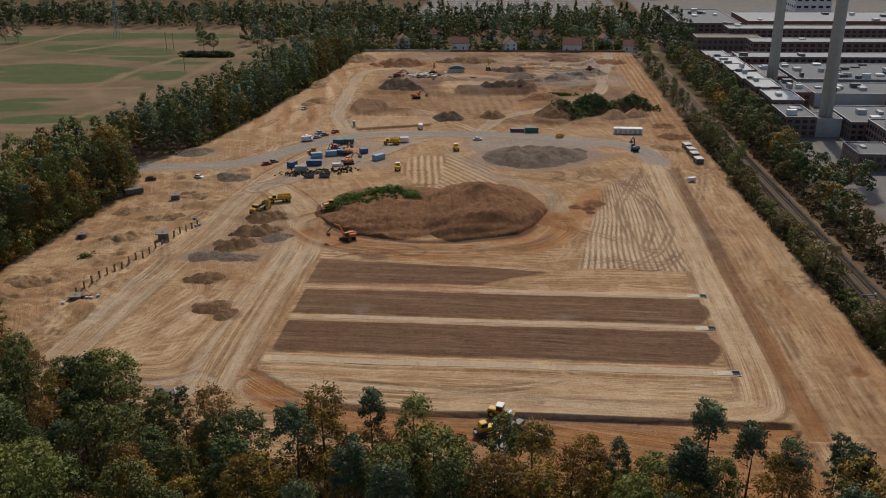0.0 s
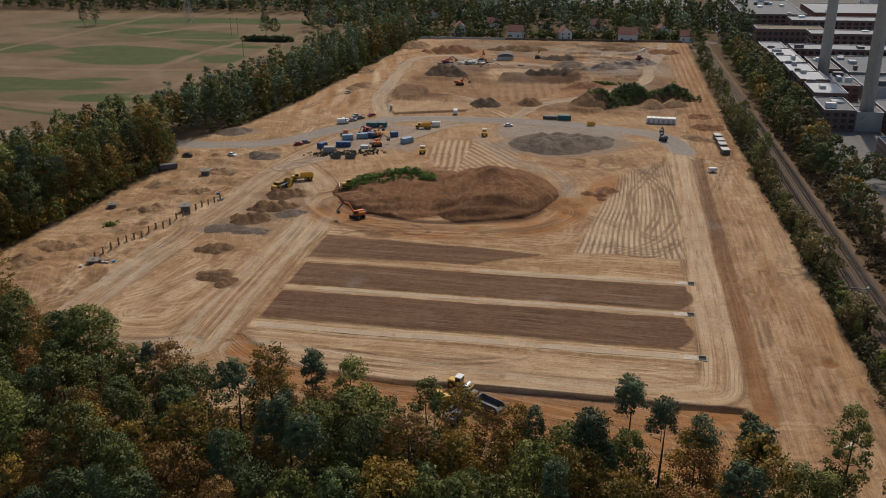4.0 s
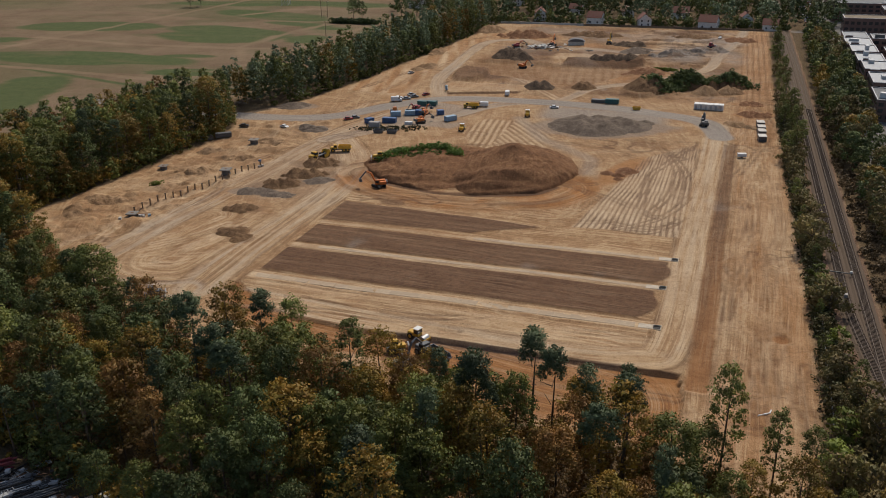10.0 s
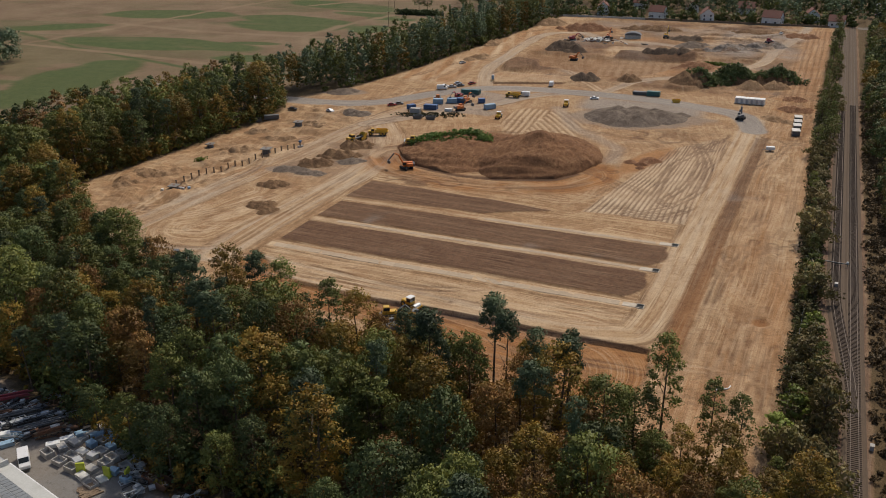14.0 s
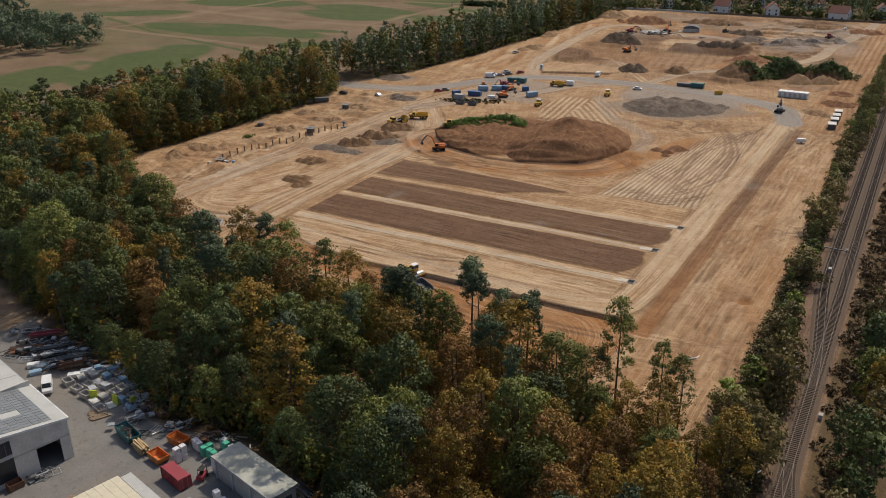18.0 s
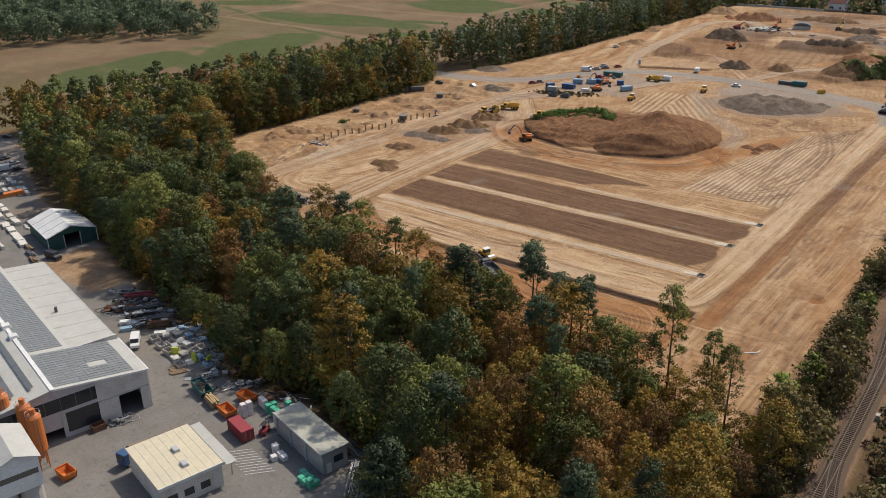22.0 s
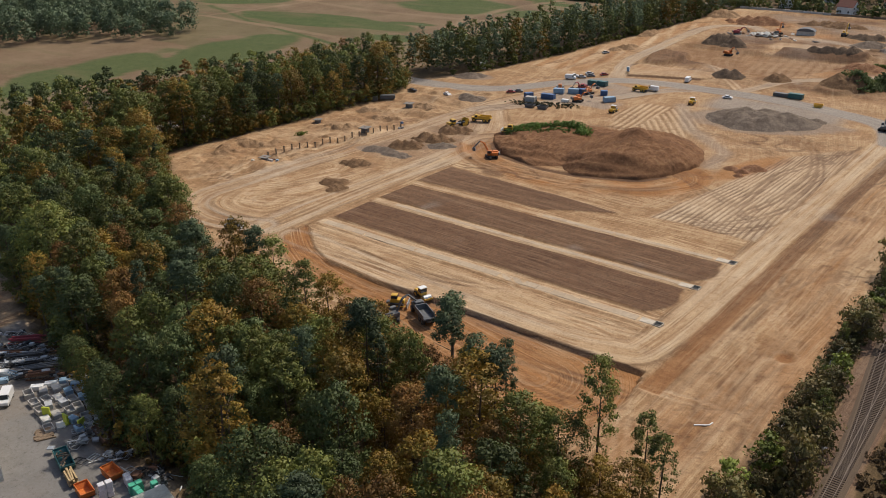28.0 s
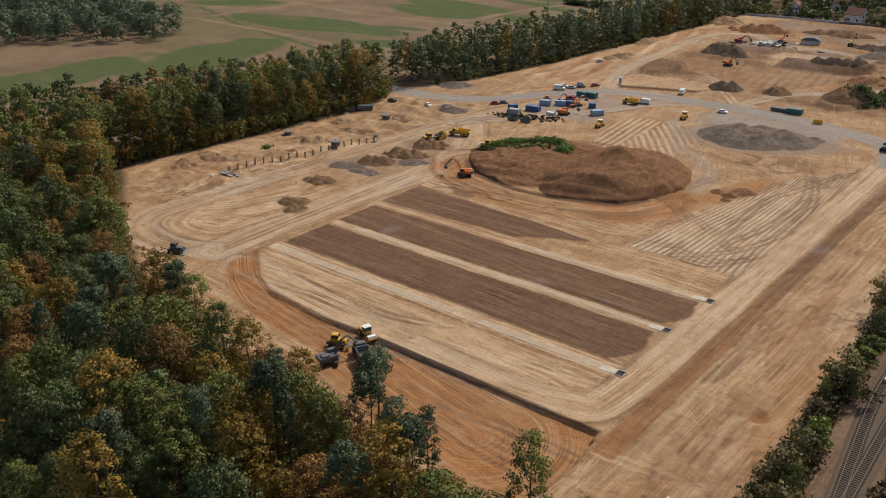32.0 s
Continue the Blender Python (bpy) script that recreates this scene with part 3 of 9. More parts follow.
    gravel = np.maximum(gravel, 0.4 * sstep(5, 1, line_dist(wx, wy, [(-30, 372), (-12, 340), (12, 318), (14, 300)])[0]))
    # wheel-marked ground between the lanes
    nb = (x > -104) & (x < -70) & (y > 170) & (y < 230)
    d, run = line_dist(x[nb], y[nb], PATCH_LOOP)
    k = sstep(13, 10, d) * sstep(-104, -101, x[nb]) * sstep(-72.5, -74.5, x[nb])
    lat[nb], run_[nb] = np.where(k > 0.3, d * 1.6, lat[nb]), np.where(k > 0.3, run, run_[nb])
    force[nb] = np.where(k > 0.3, 0.8, force[nb])
    streak = fbm(d, run * 0.05, 1.5, 103, 3) * np.clip(0.7 + 2 * fbm(x[nb], y[nb], 14, 104, 2), 0.2, 1.2)
    z[nb] += k * 0.35 * streak
    pale[nb] = np.maximum(pale[nb] * (1 - 0.5 * k), k * np.clip(1.8 * streak, 0, 0.6))
    dark[nb] = np.maximum(dark[nb], k * np.clip(-0.1 - 1.8 * streak, 0, 0.4))
    # fresh pale wheel marks fanned across the patch
    for pts in ([(-100, 196), (-92, 206), (-87, 218)], [(-100, 190), (-90, 203), (-84, 216)], [(-97, 187), (-89, 196), (-84, 210)], [(-100, 202), (-95, 212), (-92, 222)], [(-92, 186), (-84, 200), (-80, 216)]):
        dm, _ = line_dist(x[nb], y[nb], smooth_line(pts))
        pale[nb] = np.maximum(pale[nb], 0.75 * sstep(0.8, 0.35, np.abs(dm - 0.9)) * np.clip(0.7 + 2 * fbm(x[nb], y[nb], 6, 106, 2), 0, 1))
    k = inside(sx, sy, -56, 50, 166, 183, 2)
    pale = np.maximum(pale, k * np.clip(0.25 + 1.1 * fbm(x * 0.05, y - 0.02 * x, 1.2, 109, 3), 0, 0.6))
    # slanting ridges of the rolled field
    k = sstep(-1, 1, sx - np.interp(y, [246, 286, 325, 346], [19.0, 25.5, 32.0, 46.0])) * sstep(-0.8, 0.8, 51.2 - sx) * sstep(-0.8, 0.8, sy - np.interp(x, [19, 34, 52], [245, 246, 244])) * sstep(-3, 3, 344 - wy)
    bend = (x - 20) * np.interp(y, [245, 345], [1.0, 1.25]) - (y - 245) * np.interp(x, [20, 50], [0.17, 0.02]) + 2.0 * fbm(x, y, 30, 113, 2)
    ridge = 0.5 + 0.5 * np.cos(bend * 2 * math.pi / 1.9)
    lat, run_ = np.where(k > 0.5, bend, lat), np.where(k > 0.5, y, run_)
    pale = np.maximum(pale * (1 - k), k * np.clip(0.2 + 1.1 * ridge + 0.8 * fbm(x, y, 8, 117, 3), 0, 1) * np.interp(y, [244, 315, 344], [1, 0.85, 0.25]))
    gravel = np.maximum(gravel, k * 0.12)
    dark = np.maximum(dark, k * 0.9 * np.clip(1 - ridge * 1.6, 0, 1) * np.clip(0.75 + 1.6 * fbm(x, y, 14, 119, 2) + 0.3 * sstep(310, 340, y), 0, 1))
    z = z + k * 0.2 * ridge
    for pts in ([(24, 357), (34, 343), (42, 329), (49, 305), (50, 276)], [(28, 350), (38, 335), (45, 310), (45, 285), (40, 262)], [(32, 247), (40, 254), (47, 266), (51, 282)], [(30, 252), (38, 250), (46, 252), (51, 262)], [(36, 246), (43, 247), (49, 256)], [(46, 340), (40, 318), (36, 300), (37, 268)]):
        pts = smooth_line(pts)
        nb = (x > 18) & (x < 54) & (y > 243) & (y < 360)
        d, _ = line_dist(x[nb], y[nb], pts)
        m = sstep(0.75, 0.3, np.abs(d - 1.0)) * np.clip(0.8 + 1.2 * fbm(x[nb], y[nb], 6, 121, 2), 0, 1)
        dark[nb] = np.maximum(dark[nb], 0.62 * m)
        pale[nb] = pale[nb] * (1 - 0.6 * m)
        z[nb] -= 0.15 * m
    k = inside(wx, wy, -47, -9, 318, 366, 2.5) * sstep(-2, 2, wx + np.interp(y, [316, 345, 366], [33, 48, 44]))
    bend = np.where(x < -30, x * 0.95 + y * 0.1, x * 0.75 + y * 0.55) + 1.6 * fbm(x, y, 30, 127, 2)
    ridge = 0.5 + 0.5 * np.cos(bend * 2 * math.pi / 2.6)
    pale = np.maximum(pale * (1 - 0.6 * k), 0.75 * k * np.clip(ridge * 1.2 - 0.15, 0, 1))
    dark = np.maximum(dark, k * 0.55 * np.clip(1 - ridge * 2.0, 0, 1))
    z = z + 0.25 * k * ridge
    # dark strip beside the east lane, worn sand further east
    k = inside(sx, sy, 59.8, 64.6, 158, 352, 0.5)
    dark = np.maximum(dark, k * np.clip(0.74 + 0.6 * fbm(x * 1.0, y * 0.05, 1.5, 139, 3), 0, 0.9) * np.interp(y, [158, 200, 240], [0.45, 0.7, 1]))
    red = np.maximum(red, k * np.interp(y, [158, 230, 270], [0.9, 0.7, 0.2]))
    z = z - 0.35 * k
    k = inside(wx, wy, 65, 86, 120, 345, 1.5)
    pale = np.maximum(pale, k * np.clip(0.1 + 1.3 * fbm(x, y * 0.06, 2.6, 149, 3), 0, 0.5))
    red = np.maximum(red, k * np.clip(0.15 + 1.2 * fbm(x, y * 0.1, 6, 151, 3), 0, 0.55))
    z = z + k * 0.35 * fbm(x, y * 0.12, 2.5, 153, 3)
    # red clay cutting below the scarp
    scarp_y = np.interp(x, [-66, -61, -47, -35, -18, -3, 58, 61], [176, 180, 169, 164, 163.2, 164.3, 163.9, 150])
    k = site * sstep(0.3, -0.3, y - scarp_y - 0.3 * fbm(x, y, 3, 157, 3)) * sstep(-2, 2, wx + 61) * sstep(-1, 1, 59.5 - wx)
    d, _ = line_dist(x, y, TONGUE)
    rk = k * np.clip(sstep(5.4, 4.2, d + 1.2 * fbm(x, y, 8, 163, 3)) + sstep(-12, -2, wx) * sstep(-1, 3, wy - np.interp(x, [-12, 20, 58], [150, 140, 136])) * 0.9, 0, 1)
    red = np.maximum(red, rk * np.clip(0.9 + 0.7 * fbm(x * 0.3, y, 4, 167, 3), 0, 1))
    z = z - 1.2 * k * sstep(-30, -10, x) - 0.5 * k * sstep(-70, -60, x) * sstep(-10, -30, x)
    lat, run_, force = np.where(rk > 0.4, d * 1.1, lat), np.where(rk > 0.4, x, run_), np.where(rk > 0.4, 1.1, force)
    pale = pale * (1 - rk)
    # shade of the scarp face, painted as a dark line along its edge
    lip = sstep(0.7, 0.2, np.abs(y - scarp_y)) * sstep(-12, 12, x + 14) * sstep(-1, 1, 58 - x)
    dark = np.maximum(dark, 0.9 * lip)
    # big mound with its cut foot, and the red ground in front of it
    nb = (x > -75) & (x < 22) & (y > 244) & (y < 296)
    d, run = line_dist(x[nb], y[nb], FOOT)
    kn = sstep(19, 12, d + 5 * fbm(x[nb], y[nb], 14, 175, 3)) * sstep(246, 250, y[nb])
    lat[nb], run_[nb] = np.where(kn > 0.3, d * 1.2, lat[nb]), np.where(kn > 0.3, run, run_[nb])
    force[nb] = np.where(kn > 0.3, 0.9, force[nb])
    red[nb] = np.maximum(red[nb], kn * np.clip(0.6 + 1.8 * fbm(x[nb], y[nb], 9, 173, 3), 0, 0.95))
    bank = fbm(d, run * 0.14, 3.2, 177, 3)
    dark[nb] = np.maximum(dark[nb], kn * np.clip(2.6 * bank - 0.1, 0, 0.6))
    pale[nb] = np.maximum(pale[nb], kn * np.clip(-2.4 * bank - 0.25, 0, 0.55))
    z[nb] += kn * 1.2 * bank
    red = np.maximum(red, 0.7 * sstep(1.2, 0.7, np.hypot((wx - 25.5 - 0.27 * (y - 306)) / 5.5, (wy - 306) / 21)))
    k = sstep(1.05, 0.95, np.hypot((x + 28) / 42, (y - 294) / 24) + 0.15 * fbm(x, y, 9, 183, 3))
    force = force * (1 - 0.7 * k)
    dark = np.maximum(dark, 0.45 * k * np.clip(0.7 + fbm(x, y, 6, 187, 3), 0, 1))
    pale = pale * (1 - k)
    d, _ = line_dist(x, y, FOOT)
    dark = np.maximum(dark, sstep(1.9, 0.9, d + 0.8 * fbm(x, y, 4, 199, 3)))
    z = z - 0.25 * sstep(1.6, 0.5, d)
    # spilt soil round the heaps
    for cx, cy, rx, ry, h, turn, soil, seed in HEAPS:
        c, q = math.cos(radians(turn)), math.sin(radians(turn))
        near = (np.abs(x - cx) < max(rx, ry) * 1.6) & (np.abs(y - cy) < max(rx, ry) * 1.6)
        xn, yn = x[near] - cx, y[near] - cy
        d = np.hypot((xn * c + yn * q) / rx, (-xn * q + yn * c) / ry) + 0.5 * fbm(x[near], y[near], 6, seed + 3, 3)
        k = sstep(1.4, 1.0, d)
        force[near] *= 1 - 0.6 * k
        pale[near] *= 1 - 0.7 * k
        if soil == "gravel":
            gravel[near] = np.maximum(gravel[near], 0.45 * k)
            dark[near] = np.maximum(dark[near], 0.4 * k)
        elif soil == "clay":
            red[near] = np.maximum(red[near], 0.6 * k)
        elif soil != "sand":
            dark[near] = np.maximum(dark[near], 0.45 * k)
    # churned upper half of the site
    k = inside(wx, wy, -86, 62, 425, 640, 8) * (1 - sstep(4.5, 3, line_dist(x, y, PATH_UP)[0]))
    dark = np.maximum(dark, k * np.clip(0.45 + 2.4 * fbm(x, y * 1.3, 30, 251, 5), 0, 0.9))
    red = np.maximum(red, k * np.clip(1.6 * fbm(x, y * 1.4, 26, 257, 4), 0, 0.6))
    gravel = np.maximum(gravel, k * np.clip(1.5 * fbm(x, y * 1.5, 24, 263, 4) - 0.05, 0, 0.5))
    z = z + k * 1.6 * fbm(x, y, 18, 269, 4)
    k = inside(wx, wy, 62, 79, 352, 640, 2)
    red = np.maximum(red, k * 0.35)
    dark = np.maximum(dark, k * np.clip(0.5 * np.cos(x * 1.3) * 0.5 + 0.7 * fbm(x, y * 0.05, 3, 271, 3), 0, 0.5))
    k = inside(wx, wy, -128, -98, 400, 640, 6)
    z = z + k * 1.2 * np.abs(fbm(x, y, 14, 277, 4))
    pale = np.maximum(pale, k * np.clip(0.3 + fbm(x, y * 0.2, 5, 281, 3), 0, 0.6))
    # single tyre tracks: run, shade (pale above nought, dark below)
    for pts, amount in (([(8, 198), (24, 195), (38, 191.5), (49, 190), (52, 186)], 0.5), ([(-30, 218), (-8, 217), (10, 213)], 0.3), ([(-46, 176), (-20, 171), (14, 172), (40, 176)], 0.5), ([(-52, 174), (-30, 178), (-24, 183)], 0.45),
                        ([(70, 130), (68, 190), (72, 260), (68, 340)], 0.4), ([(78, 135), (76, 200), (80, 260), (74, 330)], -0.35), ([(73, 145), (75, 215), (71, 300)], -0.35), ([(66, 150), (67, 230), (66.5, 330)], -0.4), ([(83, 150), (80, 215), (84, 290)], 0.4),
                        ([(-100, 180), (-84, 186), (-76, 200), (-74, 226)], 0.6), ([(-93, 183), (-86, 200), (-80, 224)], 0.6), ([(-90, 190), (-78, 196), (-70, 220)], 0.5), ([(-96, 200), (-88, 210), (-84, 222)], -0.4), ([(-62, 176), (-63, 215), (-63, 250)], -0.5),
                        ([(-69, 176), (-69.5, 215), (-70, 252)], -0.5), ([(-66, 176), (-66, 250), (-72, 286)], 0.6), ([(14, 250), (20, 272), (12, 296), (16, 318)], -0.35), ([(-60, 252), (-20, 256), (10, 252), (16, 262), (13, 290)], 0.45), ([(-58, 260), (-24, 263), (6, 262)], -0.4),
                        ([(-44, 332), (-20, 338), (10, 330), (40, 338)], 0.4), ([(-30, 345), (0, 338), (30, 344), (52, 352)], -0.35), ([(12, 316), (4, 332), (-8, 345)], 0.5), ([(-120, 420), (-112, 470), (-104, 520), (-104, 600)], 0.5), ([(-112, 410), (-104, 460), (-100, 520)], -0.4),
                        ([(-126, 440), (-116, 500), (-110, 580)], 0.45), ([(-52, 432), (-30, 420), (-12, 410)], 0.5), ([(-30, 468), (-16, 450), (-14, 425)], 0.5), ([(66, 360), (68, 420), (66, 520), (70, 620)], -0.4), ([(73, 420), (72, 520), (74, 620)], -0.4),
                        ([(-52, 165), (-20, 160), (20, 156), (50, 152)], -0.4), ([(-30, 157), (10, 152), (48, 146)], -0.4), ([(0, 146), (30, 142), (56, 140)], 0.35), ([(56, 160), (62, 148), (70, 130)], 0.4)):
        pts = smooth_line(pts)
        xs_, ys_ = [p[0] for p in pts], [p[1] for p in pts]
        near = (x > min(xs_) - 4) & (x < max(xs_) + 4) & (y > min(ys_) - 4) & (y < max(ys_) + 4)
        d, _ = line_dist(x[near], y[near], pts)
        line = sstep(0.75, 0.25, np.abs(d - 1.05)) * (0.75 + 1.2 * fbm(x[near], y[near], 5, 401, 2))
        if amount > 0:
            pale[near] = np.maximum(pale[near], amount * line)
        else:
            dark[near] = np.maximum(dark[near], -amount * line)
        z[near] -= 0.12 * line
    # the dug basin, its combed slope, red patches and painted shade lines of broken ledges of the upper half
    k = sstep(1.1, 0.8, np.hypot((x - 8) / 20, (y - 474) / 11) + 0.6 * fbm(x, y, 12, 437, 4))
    red, pale = np.maximum(red, 0.7 * k), np.maximum(pale, 0.35 * k * np.clip(0.5 + 2 * fbm(x, y, 6, 439, 3), 0, 1))
    d, _ = line_dist(x, y, [(-59, 485), (-24, 452)])
    red, dark = np.maximum(red, sstep(1.6, 0.8, d)), np.maximum(dark, 0.4 * sstep(1.2, 0.5, d))
    k = inside(wx, wy, 14, 62, 515, 610, 7)
    gravel = np.maximum(gravel, k * np.clip(0.4 + 1.6 * fbm(x, y, 16, 441, 4), 0, 0.8))
    z = z + 1.4 * k * np.abs(fbm(x, y, 11, 443, 4))
    # broken ledges have no height here, their shade is painted as dark lines
    ledge = fbm(x, y * 1.2, 34, 445, 4)
    k = inside(wx, wy, -90, 66, 424, 640, 4) + inside(wx, wy, -56, 14, 248, 264, 3) + inside(wx, wy, -50, 52, 322, 352, 3) + inside(wx, wy, 60, 82, 345, 470, 3)
    lines = (sstep(0.02, 0.007, np.abs(ledge)) + sstep(0.02, 0.007, np.abs(ledge - 0.11)) + sstep(0.02, 0.007, np.abs(ledge + 0.12))) * np.clip(0.5 + 2.2 * fbm(x, y, 18, 447, 2), 0, 1)
    dark = np.maximum(dark, 0.75 * np.clip(k * lines, 0, 1))
    # many more passes of lorries and dozers
    rt = np.random.default_rng(404)
    for i in range(150):
        if i < 50:
            cx, cy, a, ln = rt.uniform(63, 85), rt.uniform(130, 400), 1.57 + rt.normal() * 0.16, rt.uniform(20, 60)
        elif i < 80:
            cx, cy, a, ln = rt.uniform(-125, -104), rt.uniform(190, 600), 1.5 + rt.normal() * 0.3, rt.uniform(20, 60)
        elif i < 112:
            cx, cy, a, ln = rt.uniform(-80, 70), rt.uniform(400, 620), rt.uniform(0, 3.14), rt.uniform(25, 70)
        elif i < 130:
            cx, cy, a, ln = rt.uniform(-56, 50), rt.uniform(250, 345), rt.normal() * 0.4, rt.uniform(20, 50)
        else:
            cx, cy, a, ln = rt.uniform(-50, 55), rt.uniform(140, 182), rt.normal() * 0.08, rt.uniform(20, 60)
        bend = rt.normal() * 0.25
        pts = [(cx + s_ * ln * math.cos(a) - bend * ln * (s_ * s_ - 0.08) * math.sin(a), cy + s_ * ln * math.sin(a) + bend * ln * (s_ * s_ - 0.08) * math.cos(a)) for s_ in (-0.5, -0.3, -0.1, 0.1, 0.3, 0.5)]
        xs_, ys_ = [p[0] for p in pts], [p[1] for p in pts]
        amount = rt.uniform(0.3, 0.75) * (1 if rt.random() < 0.5 else -1)
        near = (x > min(xs_) - 3) & (x < max(xs_) + 3) & (y > min(ys_) - 3) & (y < max(ys_) + 3)
        if not near.any():
            continue
        d, _ = line_dist(x[near], y[near], pts)
        line = sstep(0.8, 0.3, np.abs(d - 1.05)) * np.clip(0.6 + 2.4 * fbm(x[near], y[near], 7, 405 + i, 2), 0, 1)
        if amount > 0:
            pale[near] = np.maximum(pale[near], amount * line)
        else:
            dark[near] = np.maximum(dark[near], -amount * line)
        z[near] -= 0.1 * line
    # low dozed ledges across the east strip, their shade painted as dark lines only
    ledge = fbm(x * 0.8 + 0.4 * y, y - 0.3 * x, 9, 417, 4)
    k = (inside(wx, wy, 66, 86, 125, 420, 2) + inside(wx, wy, -128, -106, 190, 620, 3)) * sstep(0.025, 0.008, np.abs(ledge))
    dark = np.maximum(dark, 0.6 * k * np.clip(0.4 + 2.5 * fbm(x, y, 16, 419, 2), 0, 1))
    # terraces, banks and combed floors of the upper half
    nb = (y > 404) & (y < 645) & (x > -135) & (x < 82)
    xn, yn = x[nb], y[nb]
    nz, nd, ng, nr, npl = z[nb], dark[nb], gravel[nb], red[nb], pale[nb]
    ux, uy = xn + 3.0 * fbm(xn, yn, 16, 501, 3), yn + 3.0 * fbm(xn, yn, 16, 503, 3)
    # pale terrace above the gravel road with its cut edge
    low = np.interp(xn, [-84, -76, -43, -38], [422, 410.5, 421, 432])
    k = inside(ux, uy, -84, -41, 400, 438, 2) * sstep(-0.6, 0.6, yn - low)
    nz += 0.8 * k
    npl, nd = np.maximum(npl * (1 - k), 0.3 * k), nd * (1 - 0.8 * k)
    nd = np.maximum(nd, 0.9 * sstep(1.5, 0.6, np.abs(yn - low + 0.5)) * inside(xn, yn, -78, -42, 400, 440, 1))
    # dug basin: floor, dark bank behind it, combed lines in its east half
    back = 501 + 4 * fbm(xn, yn, 24, 505, 3)
    front = np.interp(xn, [-92, -68, -43, -14, -1, 7], [476, 462, 453, 446, 469, 490])
    k = inside(ux, yn, -88, 6, 400, 640, 2) * sstep(-2.5, 2.5, yn - front) * sstep(2.5, -2.5, yn - back)
    nz -= 1.6 * k
    nd, ng = np.maximum(nd * (1 - 0.7 * k), 0.42 * k), ng * (1 - 0.8 * k)
    comb = 0.5 + 0.5 * np.cos((xn + 0.15 * yn + 2 * fbm(xn, yn, 20, 507, 2)) * 2 * math.pi / 5.0)
    east = k * sstep(-45, -30, xn)
    nr, npl = np.maximum(nr * (1 - 0.6 * k), 0.25 * k), np.maximum(npl * (1 - k), 0.5 * east * comb)
    nd = np.maximum(nd, 0.55 * east * np.clip(1 - 2 * comb, 0, 1))
    k = inside(ux, uy, -36, 10, 501, 513, 1.5)
    nd, nz, npl = np.maximum(nd, 0.85 * k), nz + 2.4 * k * sstep(500, 511, yn), npl * (1 - k)
    k = inside(ux, uy, -46, 2, 515, 534, 2.5)
    npl, nd = np.maximum(npl, 0.55 * k), nd * (1 - 0.8 * k)
    # grey-green bank west of the basin, earth slope before the scrub
    k = sstep(1.15, 0.85, np.hypot((ux + 79) / 9, (uy - 460) / 20))
    nd, ng, nz = np.maximum(nd, 0.75 * k), ng * (1 - k), nz + 2.2 * k
    k = sstep(1.15, 0.85, np.hypot((ux - 16) / 9, (uy - 438) / 14))
    nd, nz = np.maximum(nd, 0.6 * k), nz + 1.8 * k
    # two wheel tracks down the ramp
    d, _ = line_dist(xn, yn, [(-52, 456), (-44, 445), (-32, 428), (-20, 411)])
    npl = np.maximum(npl, 0.85 * sstep(0.9, 0.4, np.abs(d - 1.3)))
    nd = np.maximum(nd, 0.4 * sstep(0.8, 0.3, np.abs(d - 2.8)))
    # long combed stripes beside the railway belt
    k = inside(ux, uy, 62, 77, 420, 625, 2)
    comb = 0.5 + 0.5 * np.cos((xn + 0.02 * yn + 1.2 * fbm(xn, yn, 40, 509, 2)) * 2 * math.pi / 3.1)
    nr, npl = np.maximum(nr, 0.45 * k), np.maximum(npl, 0.5 * k * comb * np.clip(0.6 + 2 * fbm(xn, yn, 22, 511, 2), 0, 1))
    nd = np.maximum(nd * (1 - 0.5 * k), 0.6 * k * np.clip(1 - 2 * comb, 0, 1))
    # broken ground with hard little steps towards the north-east
    k = inside(ux, uy, -2, 50, 505, 632, 4)
    step_ = fbm(xn, yn * 1.6, 13, 513, 3)
    nz += k * 1.1 * sstep(-0.02, 0.02, step_)
    nd = np.maximum(nd, 0.7 * k * sstep(0.05, 0.015, np.abs(step_ + 0.015)))
    npl = np.maximum(npl, k * np.clip(2.2 * step_ - 0.1, 0, 0.5))
    # sandy bank on the west side, streaked along its length
    k = inside(ux, uy, -131, -101, 385, 625, 4)
    st = fbm(xn + 0.25 * yn, yn * 0.08, 4.0, 515, 3)
    npl, nr = np.maximum(npl * (1 - 0.5 * k), k * np.clip(0.3 + 1.6 * st, 0, 0.8)), np.maximum(nr, k * np.clip(0.3 - 1.6 * st, 0, 0.6))
    nd = np.maximum(nd, k * np.clip(-2.4 * st - 0.35, 0, 0.5))
    nz += 0.8 * k * st
    # the two lanes stay clear
    keep = sstep(2.4, 4.0, np.minimum(line_dist(xn, yn, PATH_UP)[0], line_dist(xn, yn, LANE_UP)[0]))
    z[nb], dark[nb] = nz * keep + z[nb] * (1 - keep), nd * keep + 0.5 * dark[nb] * (1 - keep)
    gravel[nb], red[nb], pale[nb] = ng * keep + gravel[nb] * (1 - keep), nr * keep, npl * keep + np.maximum(pale[nb], 0.5) * (1 - keep)
    # concrete pits at the bed ends
    for cx, cy in ((51.2, 184.6), (50.2, 207.6), (51.6, 227.4)):
        z = z - 0.7 * inside(x, y, cx - 0.9, cx + 0.9, cy - 1.0, cy + 1.0, 0.3)
    k = sstep(3.2, 1.2, np.hypot(wx - 80, (wy - 188) * 1.1))
    red, dark = np.maximum(red, k), np.maximum(dark, 0.35 * k)
    z = z - 0.5 * k
    for a in (dark, gravel, red, pale):
        a *= np.maximum(site, field * (a is pale))
